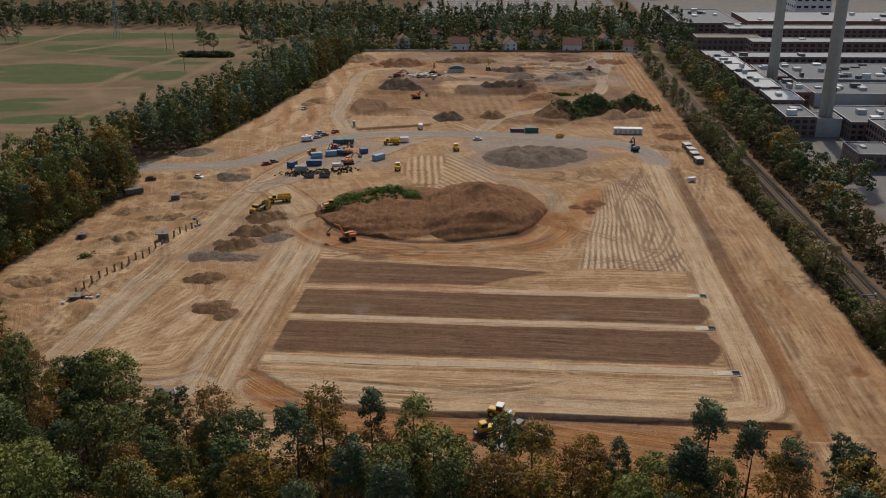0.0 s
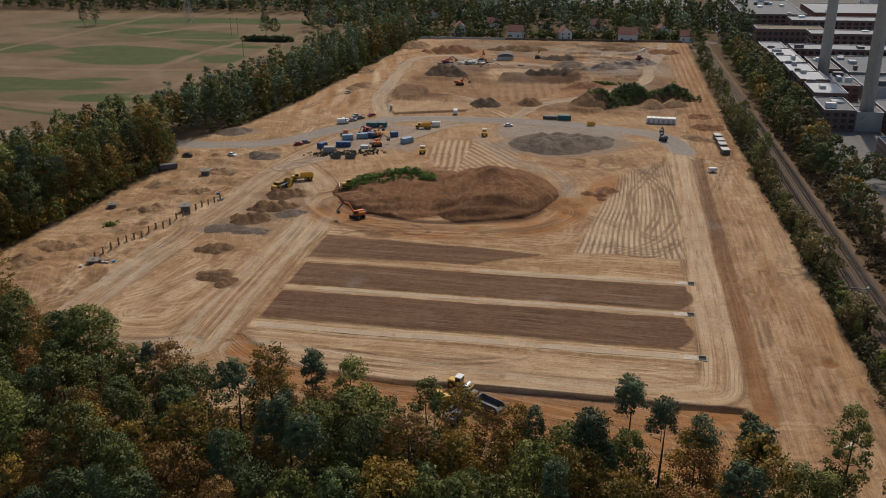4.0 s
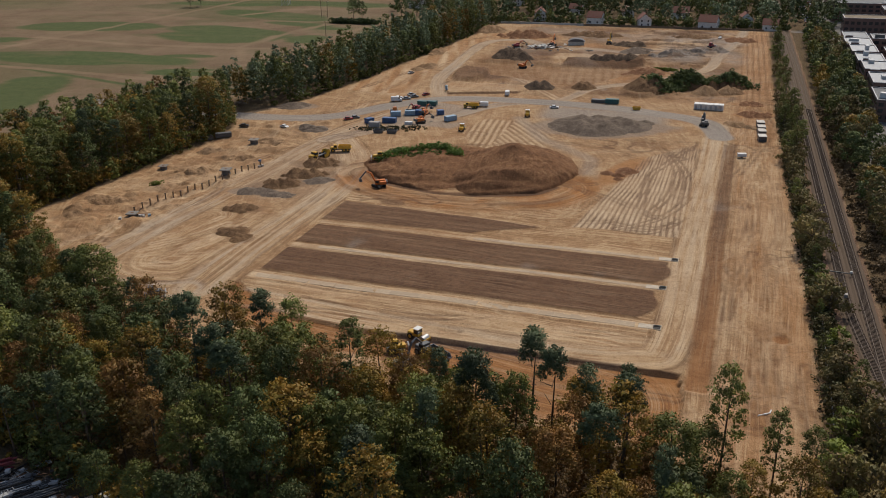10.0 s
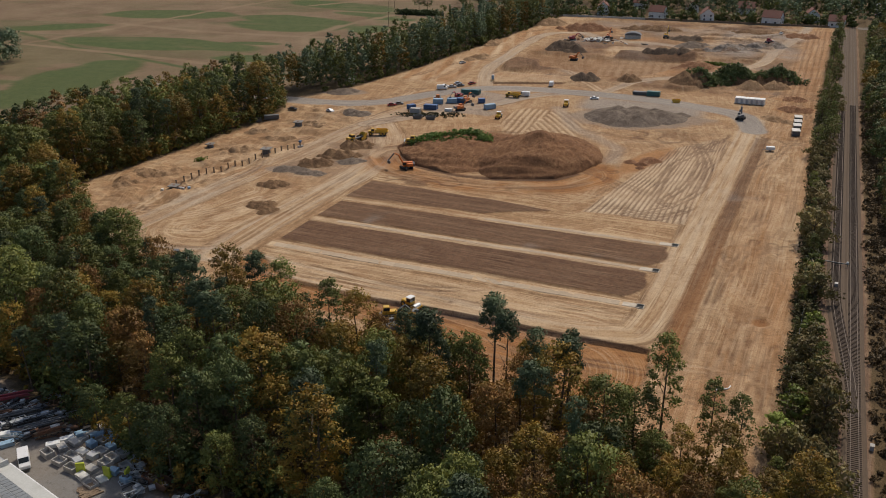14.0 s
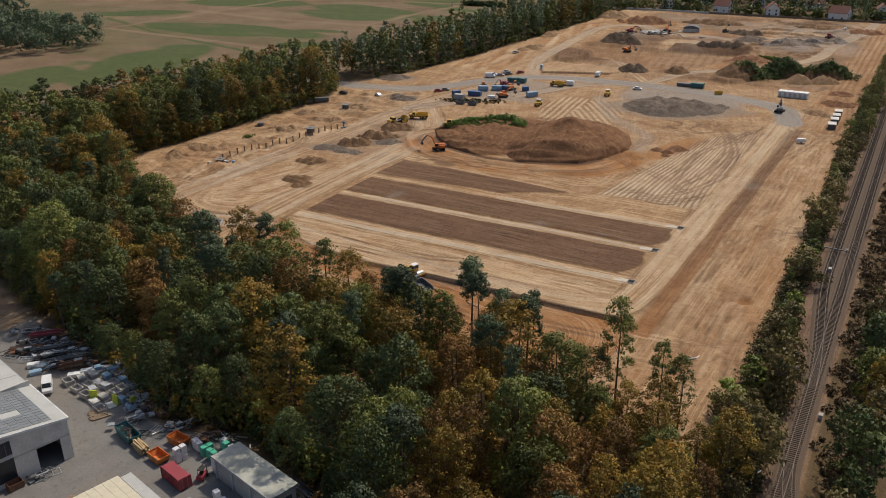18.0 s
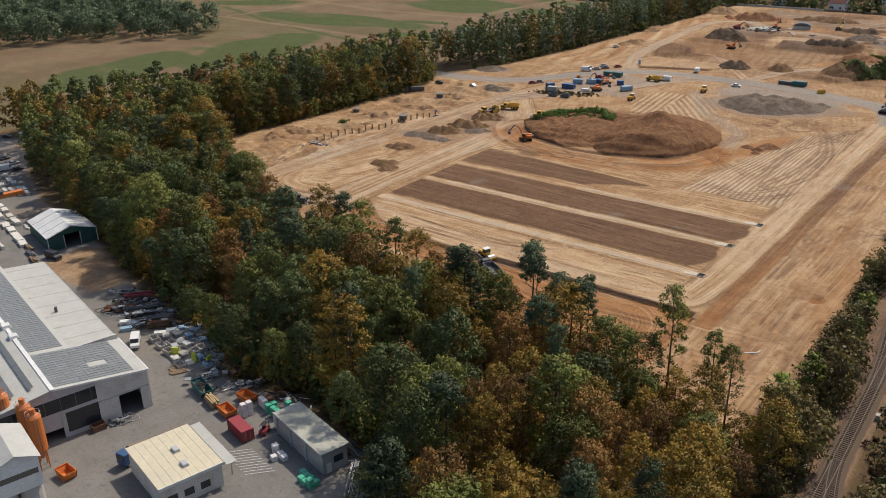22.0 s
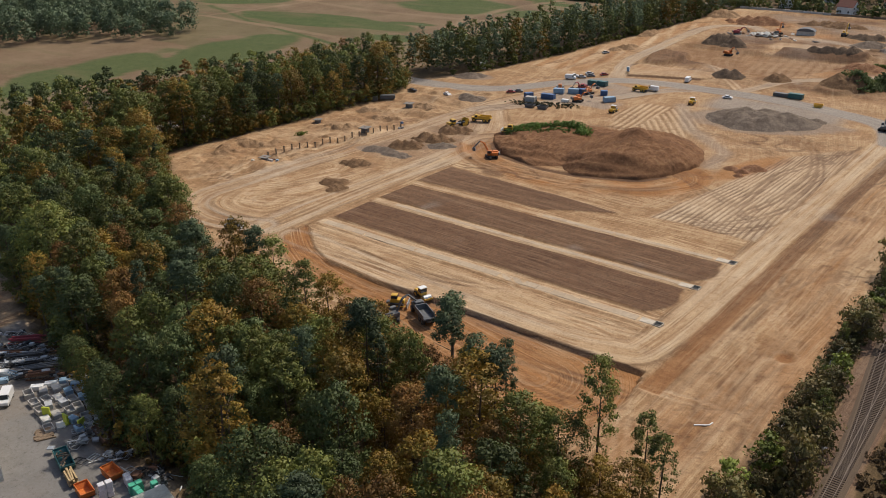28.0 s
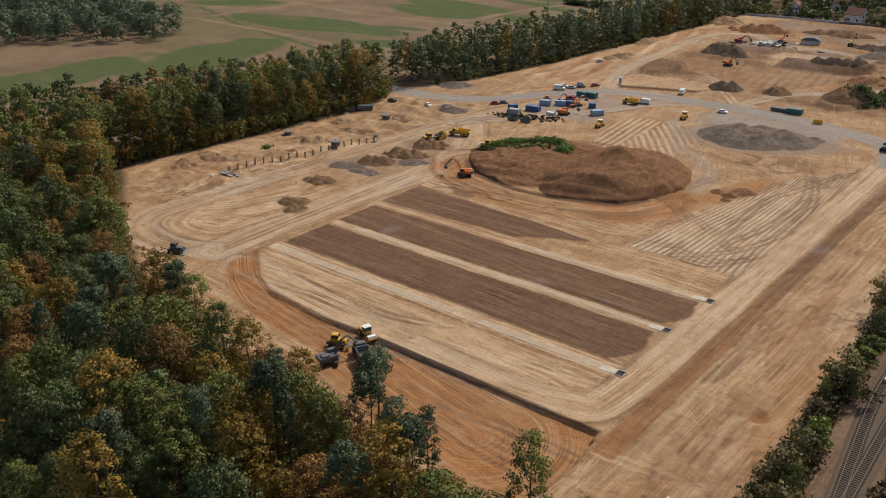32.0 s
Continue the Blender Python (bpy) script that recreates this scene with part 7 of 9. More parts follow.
bars("board_stack", "weathered boards laid on bearers", "timber", yd(-13.5, 10.0, 0, 75), 12, 3.6, 0.14, M_OLDWOOD, 4, 4.0, 1, True)
for i, (u, v, n, ln, rad, p, rz) in enumerate(((-51, 11.5, 16, 9, 0.16, [M_DARKGREY, M_RUST, M_BLACK], 60), (-47, 15, 14, 9, 0.18, [M_DARKGREY, M_BLACK, M_STEEL], 62), (-43, 15.5, 12, 8, 0.16, [M_BLACK, M_STEEL], 64),
                                                (-39, 16, 12, 8, 0.2, [M_DARKGREY, M_BLACK], 66), (-35.5, 15.5, 10, 6, 0.25, [M_RUST, M_OLDWOOD], 66), (-54, 17, 8, 8, 0.2, [M_RED, M_RUST], 60), (-40.5, 10.5, 9, 6, 0.14, [M_STEEL, M_LIGHTBLUE], 30),
                                                (36, 23.5, 10, 9, 0.14, [M_STEEL, M_DARKGREY], 0), (44, 18.5, 14, 10, 0.14, [M_STEEL, M_GREY], -40))):
    bars("steel_stock", "pile of dark steel sections and pipes on bearers", "steel stock", yd(u, v, 0, rz), n, ln, rad, p, 10 + i, 2.6, 3)
def scrap_pile(m, paints, seed, label, n=22, spread=2.0):
    """Tangle of frames, pipes and offcuts."""
    e = thing("scrap_pile", label, "scrap metal", "scrap piles", m)
    r = np.random.default_rng(seed)
    for i in range(n):
        ln, z = r.uniform(0.8, 3.6), 0.12 + 0.05 * i
        b = bmn()
        if i % 3 == 0:
            w4 = r.uniform(0.5, 1.1)
            box(b, -ln / 2, ln / 2, -w4, -w4 + 0.1, 0, 0.1)
            box(b, -ln / 2, ln / 2, w4 - 0.1, w4, 0, 0.1)
            for q in (-0.5, 0, 0.5):
                box(b, q * ln * 0.96 - 0.05, q * ln * 0.96 + 0.05, -w4 + 0.1, w4 - 0.1, 0, 0.1)
        elif i % 3 == 1:
            rod(b, (-ln / 2, 0, 0.1), (ln / 2, 0, 0.1), r.uniform(0.06, 0.16), n=7)
        else:
            box(b, -ln / 4, ln / 4, -r.uniform(0.2, 0.6), r.uniform(0.2, 0.6), 0, r.uniform(0.2, 0.6))
        bmesh.ops.transform(b, matrix=pose(r.normal() * spread, r.normal() * spread * 0.35, z, r.normal() * 4, r.normal() * 4, r.normal() * 25), verts=b.verts)
        part(("frame", "pipe", "offcut")[i % 3], b, paints[int(r.integers(0, len(paints)))], e)


for i, (u, v, rz) in enumerate(((-52.5, 14.0, 55), (-50, 17.5, 60), (-49.5, 10.8, 60), (-45, 12.5, 62), (-45.5, 18.5, 60), (-41, 18.5, 60), (-37.5, 12.8, 60), (-58, 15.5, 40), (-33, 17.8, 40), (-8.5, 17.0, 10), (-9, 20.3, 20), (-6, 14.0, 80), (10.5, 19.5, 20), (2.5, 17.5, 60), (13.5, 23.0, 0), (36, 20, 20))):
    scrap_pile(yd(u, v, 0, rz), [[M_BLACK, M_DARKGREY, M_RUST, M_STEEL, M_BLACK], [M_BLACK, M_DARKGREY, M_STEEL, M_GREY]][i % 2], 500 + i, ["tangled dark and rusty steel frames on the yard", "pile of dark steel offcuts and pipes on the yard"][i % 2])
for i, (u, v, p) in enumerate(((-31.5, 13.5, M_WHITE), (-31, 16.2, M_WHITE), (-30.5, 19.0, M_LIGHTBLUE), (-27.5, 20.5, M_LIGHTBLUE), (-24.5, 22.0, M_LIGHTBLUE), (-39.0, 8.2, M_LIGHTBLUE), (-42.5, 9.2, M_WHITE))):
    blocks("sheeted_pallet", ("white" if p == M_WHITE else "blue-grey") + " sheeted pallet of stone slabs", "pallet", yd(u, v, 0, 62 + 4 * (i % 3)), (1, 1, 1), (2.6, 1.4, 0.9), p, seed=40 + i)
rs = np.random.default_rng(8)
for i in range(36):
    u, v = -29 + (i % 6) * 3.6 + rs.normal() * 0.3, 11.6 + (i // 6) * 2.15 + rs.normal() * 0.25
    if i % 6 == 5 and i // 6 < 2:
        continue
    kind = rs.random()
    if kind < 0.45:
        e = thing("precast_trough", "open grey precast concrete trough", "concrete part", "precast stock", yd(u, v, 0, rs.normal() * 6))
        h = rs.uniform(0.7, 1.2)
        b = bmn()
        box(b, -1.3, 1.3, -0.9, 0.9, 0, 0.15)
        for w4 in ((-1.3, 1.3, -0.9, -0.75), (-1.3, 1.3, 0.75, 0.9), (-1.3, -1.15, -0.75, 0.75), (1.15, 1.3, -0.75, 0.75)):
            box(b, *w4, 0.15, h)
        part("trough", b, M_CONC, e)
    elif kind < 0.8:
        blocks("precast_slabs", "stacked grey precast slabs", "concrete part", yd(u, v, 0, rs.normal() * 6), (1, 1, int(rs.integers(2, 5))), (2.4, 1.6, 0.25), M_CONC if rs.random() < 0.6 else M_PALECONC, seed=i)
    else:
        blocks("wrapped_pallet", "blue-grey sheeted pallet of stone", "pallet", yd(u, v, 0, rs.normal() * 8), (1, 1, 1), (1.9, 1.5, 1.1), M_LIGHTBLUE if rs.random() < 0.6 else M_GREY, seed=i)
for u, v in ((-14.5, 14.5), (-19.5, 12.2), (-11, 16.5)):
    e = thing("formwork_frame", "lime yellow formwork frame", "formwork", m=yd(u, v, 0, 30 * u))
    part("panel", box(bmn(), -0.2, 0.2, -0.8, 0.8, 0.2, 2.2, 0.04), M_LIME, e)
    part("foot", box(bmn(), -0.7, 0.7, -0.7, 0.7, 0, 0.2, 0.03), M_LIME, e)
for i, (u, v, n3, p) in enumerate(((12.6, 13.6, (1, 2, 3), M_WRAPWHITE), (12.0, 17.6, (2, 1, 2), M_WRAPWHITE), (14.6, 18.0, (1, 2, 2), M_WRAPGREEN), (16.8, 17.8, (2, 1, 2), M_WRAPGREEN), (17.8, 20.4, (1, 1, 3), M_WRAPGREEN), (19.6, 20.4, (1, 1, 3), M_WRAPWHITE),
                                  (20.4, 16.2, (1, 1, 3), M_WRAPWHITE), (27.6, 11.9, (1, 1, 3), M_WRAPWHITE), (29.8, 12.2, (2, 1, 1), M_WRAPWHITE), (29.2, 10.6, (1, 1, 1), M_WRAPWHITE), (36.5, 12.6, (1, 1, 2), M_WRAPGREEN), (38.4, 12.0, (2, 2, 1), M_WRAPGREEN), (40.5, 12.2, (1, 2, 2), M_WRAPGREEN), (15.2, 21.4, (1, 1, 2), M_GREY))):
    blocks("pallet_stack", ("white" if p == M_WRAPWHITE else "green" if p == M_WRAPGREEN else "grey") + " film-wrapped pallets of bagged goods", "pallet", yd(u, v, 0, rs.normal() * 5), n3, (1.15, 1.1, 1.0), p, 0.12, "wrapped pallets", 0.05, i)
lines = bmn()
for i in range(10):
    bb = box(bmn(), -2.6, 2.6, -0.06, 0.06, 0.012, 0.016)
    mtx = pose(22.3 + i * 0.95, 6.8, 0, 0, 0, 62)
    for f in bb.faces:
        vs = [lines.verts.new(mtx @ v.co) for v in f.verts]
        lines.faces.new(vs)
    bb.free()
e = part("yard_marking", lines, M_LINE)
e.matrix_basis = Matrix.Translation((0, 0, 0.03)) @ YM
tagged(e, "worn white hatched marking on the yard asphalt", "road marking", kind="structure")
fork = thing("forklift", "red and black forklift parked beside the pallets", "forklift", m=yd(20.2, 13.6, 0, 120))
part("chassis", box(bmn(), -1.1, 0.9, -0.6, 0.6, 0.25, 1.1, 0.1), M_RED, fork)
part("counterweight", box(bmn(), -1.5, -1.0, -0.6, 0.6, 0.3, 1.2, 0.15), M_RED, fork)
part("seat", box(bmn(), -0.6, 0.0, -0.3, 0.3, 1.1, 1.6, 0.08), M_BLACK, fork)
part("overhead_guard", box(bmn(), -0.9, 0.7, -0.55, 0.55, 2.05, 2.15, 0.03), M_BLACK, fork)
for x, y in ((-0.85, -0.5), (-0.85, 0.5), (0.65, -0.5), (0.65, 0.5)):
    part("guard_post", rod(bmn(), (x, y, 1.1), (x, y, 2.05), 0.04, n=6), M_BLACK, fork)
part("mast", box(box(bmn(), 0.9, 1.05, -0.4, -0.28, 0.1, 2.3), 0.9, 1.05, 0.28, 0.4, 0.1, 2.3), M_DARKGREY, fork)
for y in (-0.3, 0.3):
    part("fork_arm", box(bmn(), 1.05, 2.1, y - 0.06, y + 0.06, 0.1, 0.16), M_STEEL, fork)
for x in (-0.9, 0.6):
    for y in (-0.6, 0.6):
        wheel(fork, x, y, 0.3, 0.22)
# pale precast stock by the tent and beyond: rows along the lane, then rows across it
STOCK = [(-150 + 4.7 * i, 4.3, 0, (4.2, 2.1, 0.45), 1 + i % 3) for i in range(9)] + [(-151 + 4.9 * i, 7.4, 0, (3.6, 1.8, 0.4), 1 + (i + 1) % 3) for i in range(5)]
STOCK += [(-170 + 1.0 * i, 9.0 + 2.0 * i, 90, (1.3, 4.4, 0.9), 1) for i in range(6)] + [(-164.5 + 1.0 * i, 8.0 + 2.0 * i, 90, (1.3, 4.0, 0.8), 1) for i in range(6)]
STOCK += [(-184 + 3.4 * (i % 4), 9.5 + 4.0 * (i // 4), 84, (1.6, 3.0, 0.5), 1 + i % 3) for i in range(12)]
STOCK += [(-152 + 5.2 * i, -4.6, 0, (4.6, 1.9, 0.4), 2 + i % 3) for i in range(8) if i not in (2, 3)] + [(-128 + 4.6 * i, -1.6, 0, (4.0, 0.8, 0.5), 1 + i % 2) for i in range(4)]
STOCK += [(-128 + 3.4 * i, 9.0, 20 * i, (2.6, 0.7, 0.5), 1) for i in range(2)]
for i, (u, v, rz, size, n_up) in enumerate(STOCK):
    w = YM @ Vector((u, v, 0))
    if yard_edge(w.x) - 2.5 < w.y or (abs(u + 201) < 11 and v < 14):
        continue
    blocks("precast_stack", "stack of pale precast concrete beams beside the yard lane", "concrete part", yd(u + rs.normal() * 0.25, v + rs.normal() * 0.2, 0, rz + rs.normal() * 2.5), (1, 1, n_up), size, M_PALECONC, 0.1, "precast stock", 0.06, 60 + i)
for i, (u, v, p) in enumerate(((-108, 1.2, M_OLDWOOD), (-103, 0.2, M_DARKGREY), (-98, -0.4, M_OLDWOOD))):
    bars("batten_stack", "stack of dark battens beside the hall wall", "timber", yd(u, v + 3.6, 0, 3), 14, 5.0, 0.12, p, 80 + i, 1.4, 3, True)
# goods before the hall's front
e = thing("steel_crate", "rust-orange steel crate against the hall front", "crate", m=yd(-2.2, -11.0, 0, 4))
for w4 in ((-0.9, 0.9, -1.3, -1.2), (-0.9, 0.9, 1.2, 1.3), (-0.9, -0.8, -1.2, 1.2), (0.8, 0.9, -1.2, 1.2)):
    part("side", box(bmn(), *w4, 0.15, 1.3), M_RUST, e)
part("base", box(bmn(), -0.9, 0.9, -1.3, 1.3, 0.0, 0.15), M_RUST, e)
scrap_pile(yd(-1.6, -6.6, 0, 85), [M_BLACK, M_DARKGREY, M_STEEL, M_GREY], 561, "dark machine parts stacked before the hall door", 14, 0.9)
scrap_pile(yd(13.6, -6.5, 0, 85), [M_BLACK, M_DARKGREY, M_WHITE, M_RUST], 562, "loose drums and parts beside the beige workshop", 16, 1.3)
for i, (u, v) in enumerate(((-193, 20), (-197, 19), (-190, 23), (-204, 18.5), (-199, 24), (-208, 23))):
    if yard_edge((YM @ Vector((u, v, 0))).x) > (YM @ Vector((u, v, 0))).y + 1:
        make_car(yd(u, v, 0, 80 + 5 * i), M_CARS[i % 3], CAR_WORDS[i % 3], "the yard car park", van=(i == 0))
make_car(at(-231, 156, 40), M_CARS[0], "white", "the back road behind the yard", van=True)
make_car(at(-238, 151, 38), M_CARS[2], "black", "the back road behind the yard")
make_car(yd(-95.5, 8.0, 0, 20), M_CARS[2], "black", "the yard beside the tent", van=True)
e = thing("tractor_unit", "blue-cabbed lorry parked beside the beige workshop", "lorry", m=yd(12.0, -9.0, 0, -70))
part("cab", box(bmn(), 1.4, 3.2, -1.2, 1.2, 0.6, 3.0, 0.12), M_BLUE, e)
part("windscreen", box(bmn(), 3.18, 3.24, -1.0, 1.0, 1.7, 2.7), M_GLASS, e)
part("load_bed", box(bmn(), -3.6, 1.2, -1.2, 1.2, 0.9, 1.3, 0.05), M_DARKGREY, e)
part("drum", rod(bmn(), (-3.2, 0, 1.9), (1.0, 0, 2.3), 0.7, 1.1, 14), M_OLDWOOD, e)
for x in (-2.8, -1.5, 2.3):
    for y in (-1.0, 1.0):
        wheel(e, x, y, 0.5, 0.35)

# ---- machines and stores on the building site ----
make_roller(at(-2.6, 163.9, -18, -0.75), "yellow single-drum road roller on the red clay below the scarp")
make_dump_truck(at(-86, 301.5, 200) @ Matrix.Diagonal((0.82, 0.85, 0.9, 1)), "yellow articulated dump truck on the haul road", 0)
make_dump_truck(at(-90.5, 291.5, 250), "yellow articulated dump truck tipping its dark body at the heaps", 52)
make_excavator(at(-54.2, 264.6, 150), M_ORANGE, "orange crawler excavator digging at the foot of the big mound", 1.5, 60)
make_dozer(at(-65.5, 292, 200, 1.2), "yellow bulldozer at the west foot of the big mound")
make_excavator(at(-1.5, 151.5, 130, -1.2), M_DARKGREY, "black and white crawler excavator with its arm over a dump truck", 1.0, -60)
make_dump_truck(at(3.5, 156.5, 150, -1.1), "muddy dark dump truck being loaded on the red clay", 0, M_DARKGREY)
make_dozer(at(-5.5, 157.5, 30, -1.1), "yellow bulldozer on the red clay cutting")
make_roller(at(-48.5, 345, 95), "yellow road roller on ridged sand behind the mound")
make_roller(at(-27, 376, 100), "cream and yellow soil compactor on the sand")
make_excavator(at(50.4, 379.5, 80), M_DARKGREY, "dark wheeled excavator beside the east lane", 0.3, 20)
make_excavator(at(-57, 489, 190), M_ORANGE, "orange crawler excavator on the upper site", 0.4, 150)
make_excavator(at(-54, 556, 60), M_ORANGE, "orange demolition excavator among the rubble", 2.0, 30)
make_excavator(at(-20, 570, 90), M_YELLOW, "yellow excavator with a raised arm on the upper site", 2.5, 0)
make_excavator(at(-75, 546, 20), M_RED, "red excavator beside the dark heap", -0.4, 10)
make_dozer(at(43.3, 561, 60), "red bulldozer beside the upper path", M_RED)
make_dozer(at(-77, 164.5, 30), "small dark crawler machine at the wood's edge", M_DARKGREY)
make_excavator(at(-70, 352, 15), M_ORANGE, "orange excavator in the machine park", -0.5, 40)
make_excavator(at(-80, 372, 160), M_RED, "red excavator in the machine park", -0.5, 100)
make_dozer(at(-88, 366, 120), "orange tracked machine in the machine park", M_ORANGE)
make_excavator(at(-74, 368, 60), M_ORANGE, "small orange excavator in the machine park", -0.6, 20)
make_dump_truck(at(-56.5, 384.5, 180) @ Matrix.Diagonal((0.72, 0.8, 0.85, 1)), "yellow-orange dump truck on the gravel hub", 0)
make_car(at(-52, 388.5, 185), M_CARS[0], "white", "the gravel hub", van=True)

for x, y, ln, p, w, rz in ((-84, 349.5, 6.06, M_BLUE, "dark blue site container on the machine park", 5), (-92.5, 346.5, 3.5, M_BLUE, "short blue site container end on", 60), (-80, 365, 4.6, M_LIGHTBLUE, "light blue store container", 15), (-75.5, 367, 4.8, M_BLUE, "blue store container on gravel", 12),
                           (-85.5, 361, 4.6, M_LIGHTBLUE, "pale blue site container", 20), (-80.5, 383.5, 4.5, M_TEAL, "dark green office container", 0), (-76, 384.5, 4.5, M_TEAL, "dark green office container", 0), (-58.5, 359.5, 5.0, M_LIGHTBLUE, "pale blue container beside the lane", 50),
                           (-66.5, 369, 3.0, M_BLUE, "small blue tool container", 30), (-0.5, 410.5, 6.5, M_DARKGREY, "low black container beside the gravel road", 0), (6.2, 409.5, 6.06, M_TEAL, "dark green container beside the gravel road", 0)):
    make_container(at(x, y, rz), ln, p, w, 1.6 if "low" in w else 2.3, group="site containers")
make_container(at(-74.5, 348.5, 5), 3.2, M_WHITE, "small white tool box on the machine park", 1.3, 1.8, "tool_box")
make_container(at(-87.5, 340.5, 8), 4.6, M_CONC, "pale concrete store box at the machine park's edge", 2.4, 2.6, "store_box")
for i, (x, y) in enumerate(((-82, 331.8), (-76, 332.6))):
    make_skip(at(x, y, 8 * i), 4.4, M_DARKGREY, "dark grey skip beside the haul road", 1.5)
make_container(at(-149.5, 302, 38), 7.0, M_DARKGREY, "dark roll-off container against the wood", 1.9)
make_container(at(-143.5, 307.5, 38), 6.5, M_DARKGREY, "dark roll-off container against the wood", 1.9)
make_skip(at(18.8, 400.5, 10), 3.8, M_YELLOW, "yellow skip beside the gravel road", 1.4)
for i, (x, y, rz, k, v) in enumerate(((-125.8, 329, -20, 0, False), (-144, 325.3, 15, 2, False), (-18.4, 393.8, 10, 0, False), (-46.8, 415, 100, 0, True), (-102, 352.5, 30, 5, False), (-92.5, 393.5, 30, 1, False), (-95.8, 388.2, 20, 0, True),
                                      (-90, 398, 40, 5, False), (-97, 394, 25, 0, False), (-93, 402, 50, 1, False), (-86, 404, 60, 3, False), (-104, 349, 35, 3, False), (47, 600, 80, 0, False), (-112, 452, 70, 1, False))):
    make_car(at(x, y, rz), M_CARS[k], CAR_WORDS[k], "the sandy site", van=v)
e = thing("site_toilet", "white portable toilet cabin beside the gravel road", "cabin", m=at(-79.1, 415.8, 5))
part("cabin", box(bmn(), -0.6, 0.6, -0.6, 0.6, 0.1, 2.2, 0.05), M_LIGHTBLUE, e)
part("roof", box(bmn(), -0.65, 0.65, -0.65, 0.65, 2.2, 2.4, 0.06, 0.8), M_WHITE, e)
part("door", box(bmn(), 0.6, 0.64, -0.4, 0.4, 0.15, 2.0), M_WHITE, e)
# row of white cabins by the east lane
e = thing("cabin_row", "long row of joined white site cabins with dark gaps", "site cabin", m=at(50.6, 409.5, -2))
for i in range(6):
    x = -6.6 + i * 2.2
    c = part("cabin", box(bmn(), x + 0.06, x + 2.14, -1.8, 1.8, 0.15, 2.75, 0.06), M_WHITE, e)
    part("door", box(bmn(), x + 0.6, x + 1.5, -1.84, -1.79, 0.3, 2.3), M_GREY, c)
part("plinth", box(bmn(), -6.6, 6.6, -1.7, 1.7, 0, 0.18), M_DARKGREY, e)
for x, y, rz in ((73.4, 385, 8), (73.8, 377, 8), (74.0, 370, 8), (74.2, 361.5, 8)):
    e = thing("shaft_box", "concrete shaft box with a pale lid beside the trench", "concrete part", "trench shafts", at(x, y, rz))
    part("shell", box(bmn(), -1.5, 1.5, -2.2, 2.2, 0, 2.0, 0.05), M_DARKGREY, e)
    part("lid", box(bmn(), -1.6, 1.6, -2.3, 2.3, 2.0, 2.2, 0.04), M_PALECONC, e)
e = thing("generator", "white and grey generator trailer on the dark strip", "generator", m=at(67, 335.5, 15))
part("casing", box(bmn(), -1.6, 1.6, -0.8, 0.8, 0.5, 1.8, 0.1), M_WHITE, e)
part("radiator", box(bmn(), 1.6, 1.66, -0.6, 0.6, 0.7, 1.6), M_DARKGREY, e)
part("drawbar", box(bmn(), -2.9, -1.6, -0.08, 0.08, 0.5, 0.62), M_DARKGREY, e)
for y in (-0.8, 0.8):
    wheel(e, 0, y, 0.35, 0.2)
# manhole shafts and marking posts along the west trench
for x, y, s in ((-121.7, 215.5, 1.0), (-114.3, 261.5, 1.15), (-125, 301, 1.1), (-142, 262, 0.9)):
    e = thing("manhole_shaft", "dark concrete shaft ring with a slab cover in the sand", "manhole", "trench shafts", at(x, y, 12))
    part("ring", rod(bmn(), (0, 0, -0.3), (0, 0, 1.5 * s), 1.5 * s, 1.35 * s, 12), M_DARKGREY, e)
    part("slab", box(bmn(), -1.7 * s, 1.7 * s, -1.7 * s, 1.7 * s, 1.5 * s, 1.75 * s, 0.04), mat("dark_concrete", (0.2, 0.185, 0.165), 0.9, vary=0.25), e)
    part("cover", rod(bmn(), (0, 0, 1.75 * s), (0, 0, 1.85 * s), 0.45, n=12), M_RUST, e)
post = None
for i in range(19):
    t = i / 18
    x, y = -122.6 + 14.6 * t, 218 + 58 * t
    m = at(x, y, 30 * (i % 3))
    if post is None:
        post = thing("marker_post", "dark wooden post with a pale top along the trench", "post", "trench posts", m)
        part("stake", box(bmn(), -0.22, 0.22, -0.22, 0.22, -0.2, 1.9, 0.03), M_OLDWOOD, post)
        part("cap", box(bmn(), -0.24, 0.24, -0.24, 0.24, 1.9, 2.05), M_BLACK, post)
    else:
        copy_thing(post, m)
for i, (x, y, p, n3) in enumerate(((-117, 214, M_CONC, (2, 1, 1)), (-119.5, 217.5, M_RUST, (3, 1, 1)), (-115.5, 216, M_LIGHTBLUE, (1, 1, 1)), (-108, 276, M_CONC, (2, 1, 1)), (-110, 279, M_BLUE, (1, 1, 1)), (-123, 211, M_PALECONC, (1, 1, 1)))):
    blocks("pallet_goods", "pallet of building goods beside the trench", "pallet", at(x, y, 20 * i), n3, (1.0, 0.9, 0.8), p, 0.2, seed=200 + i)
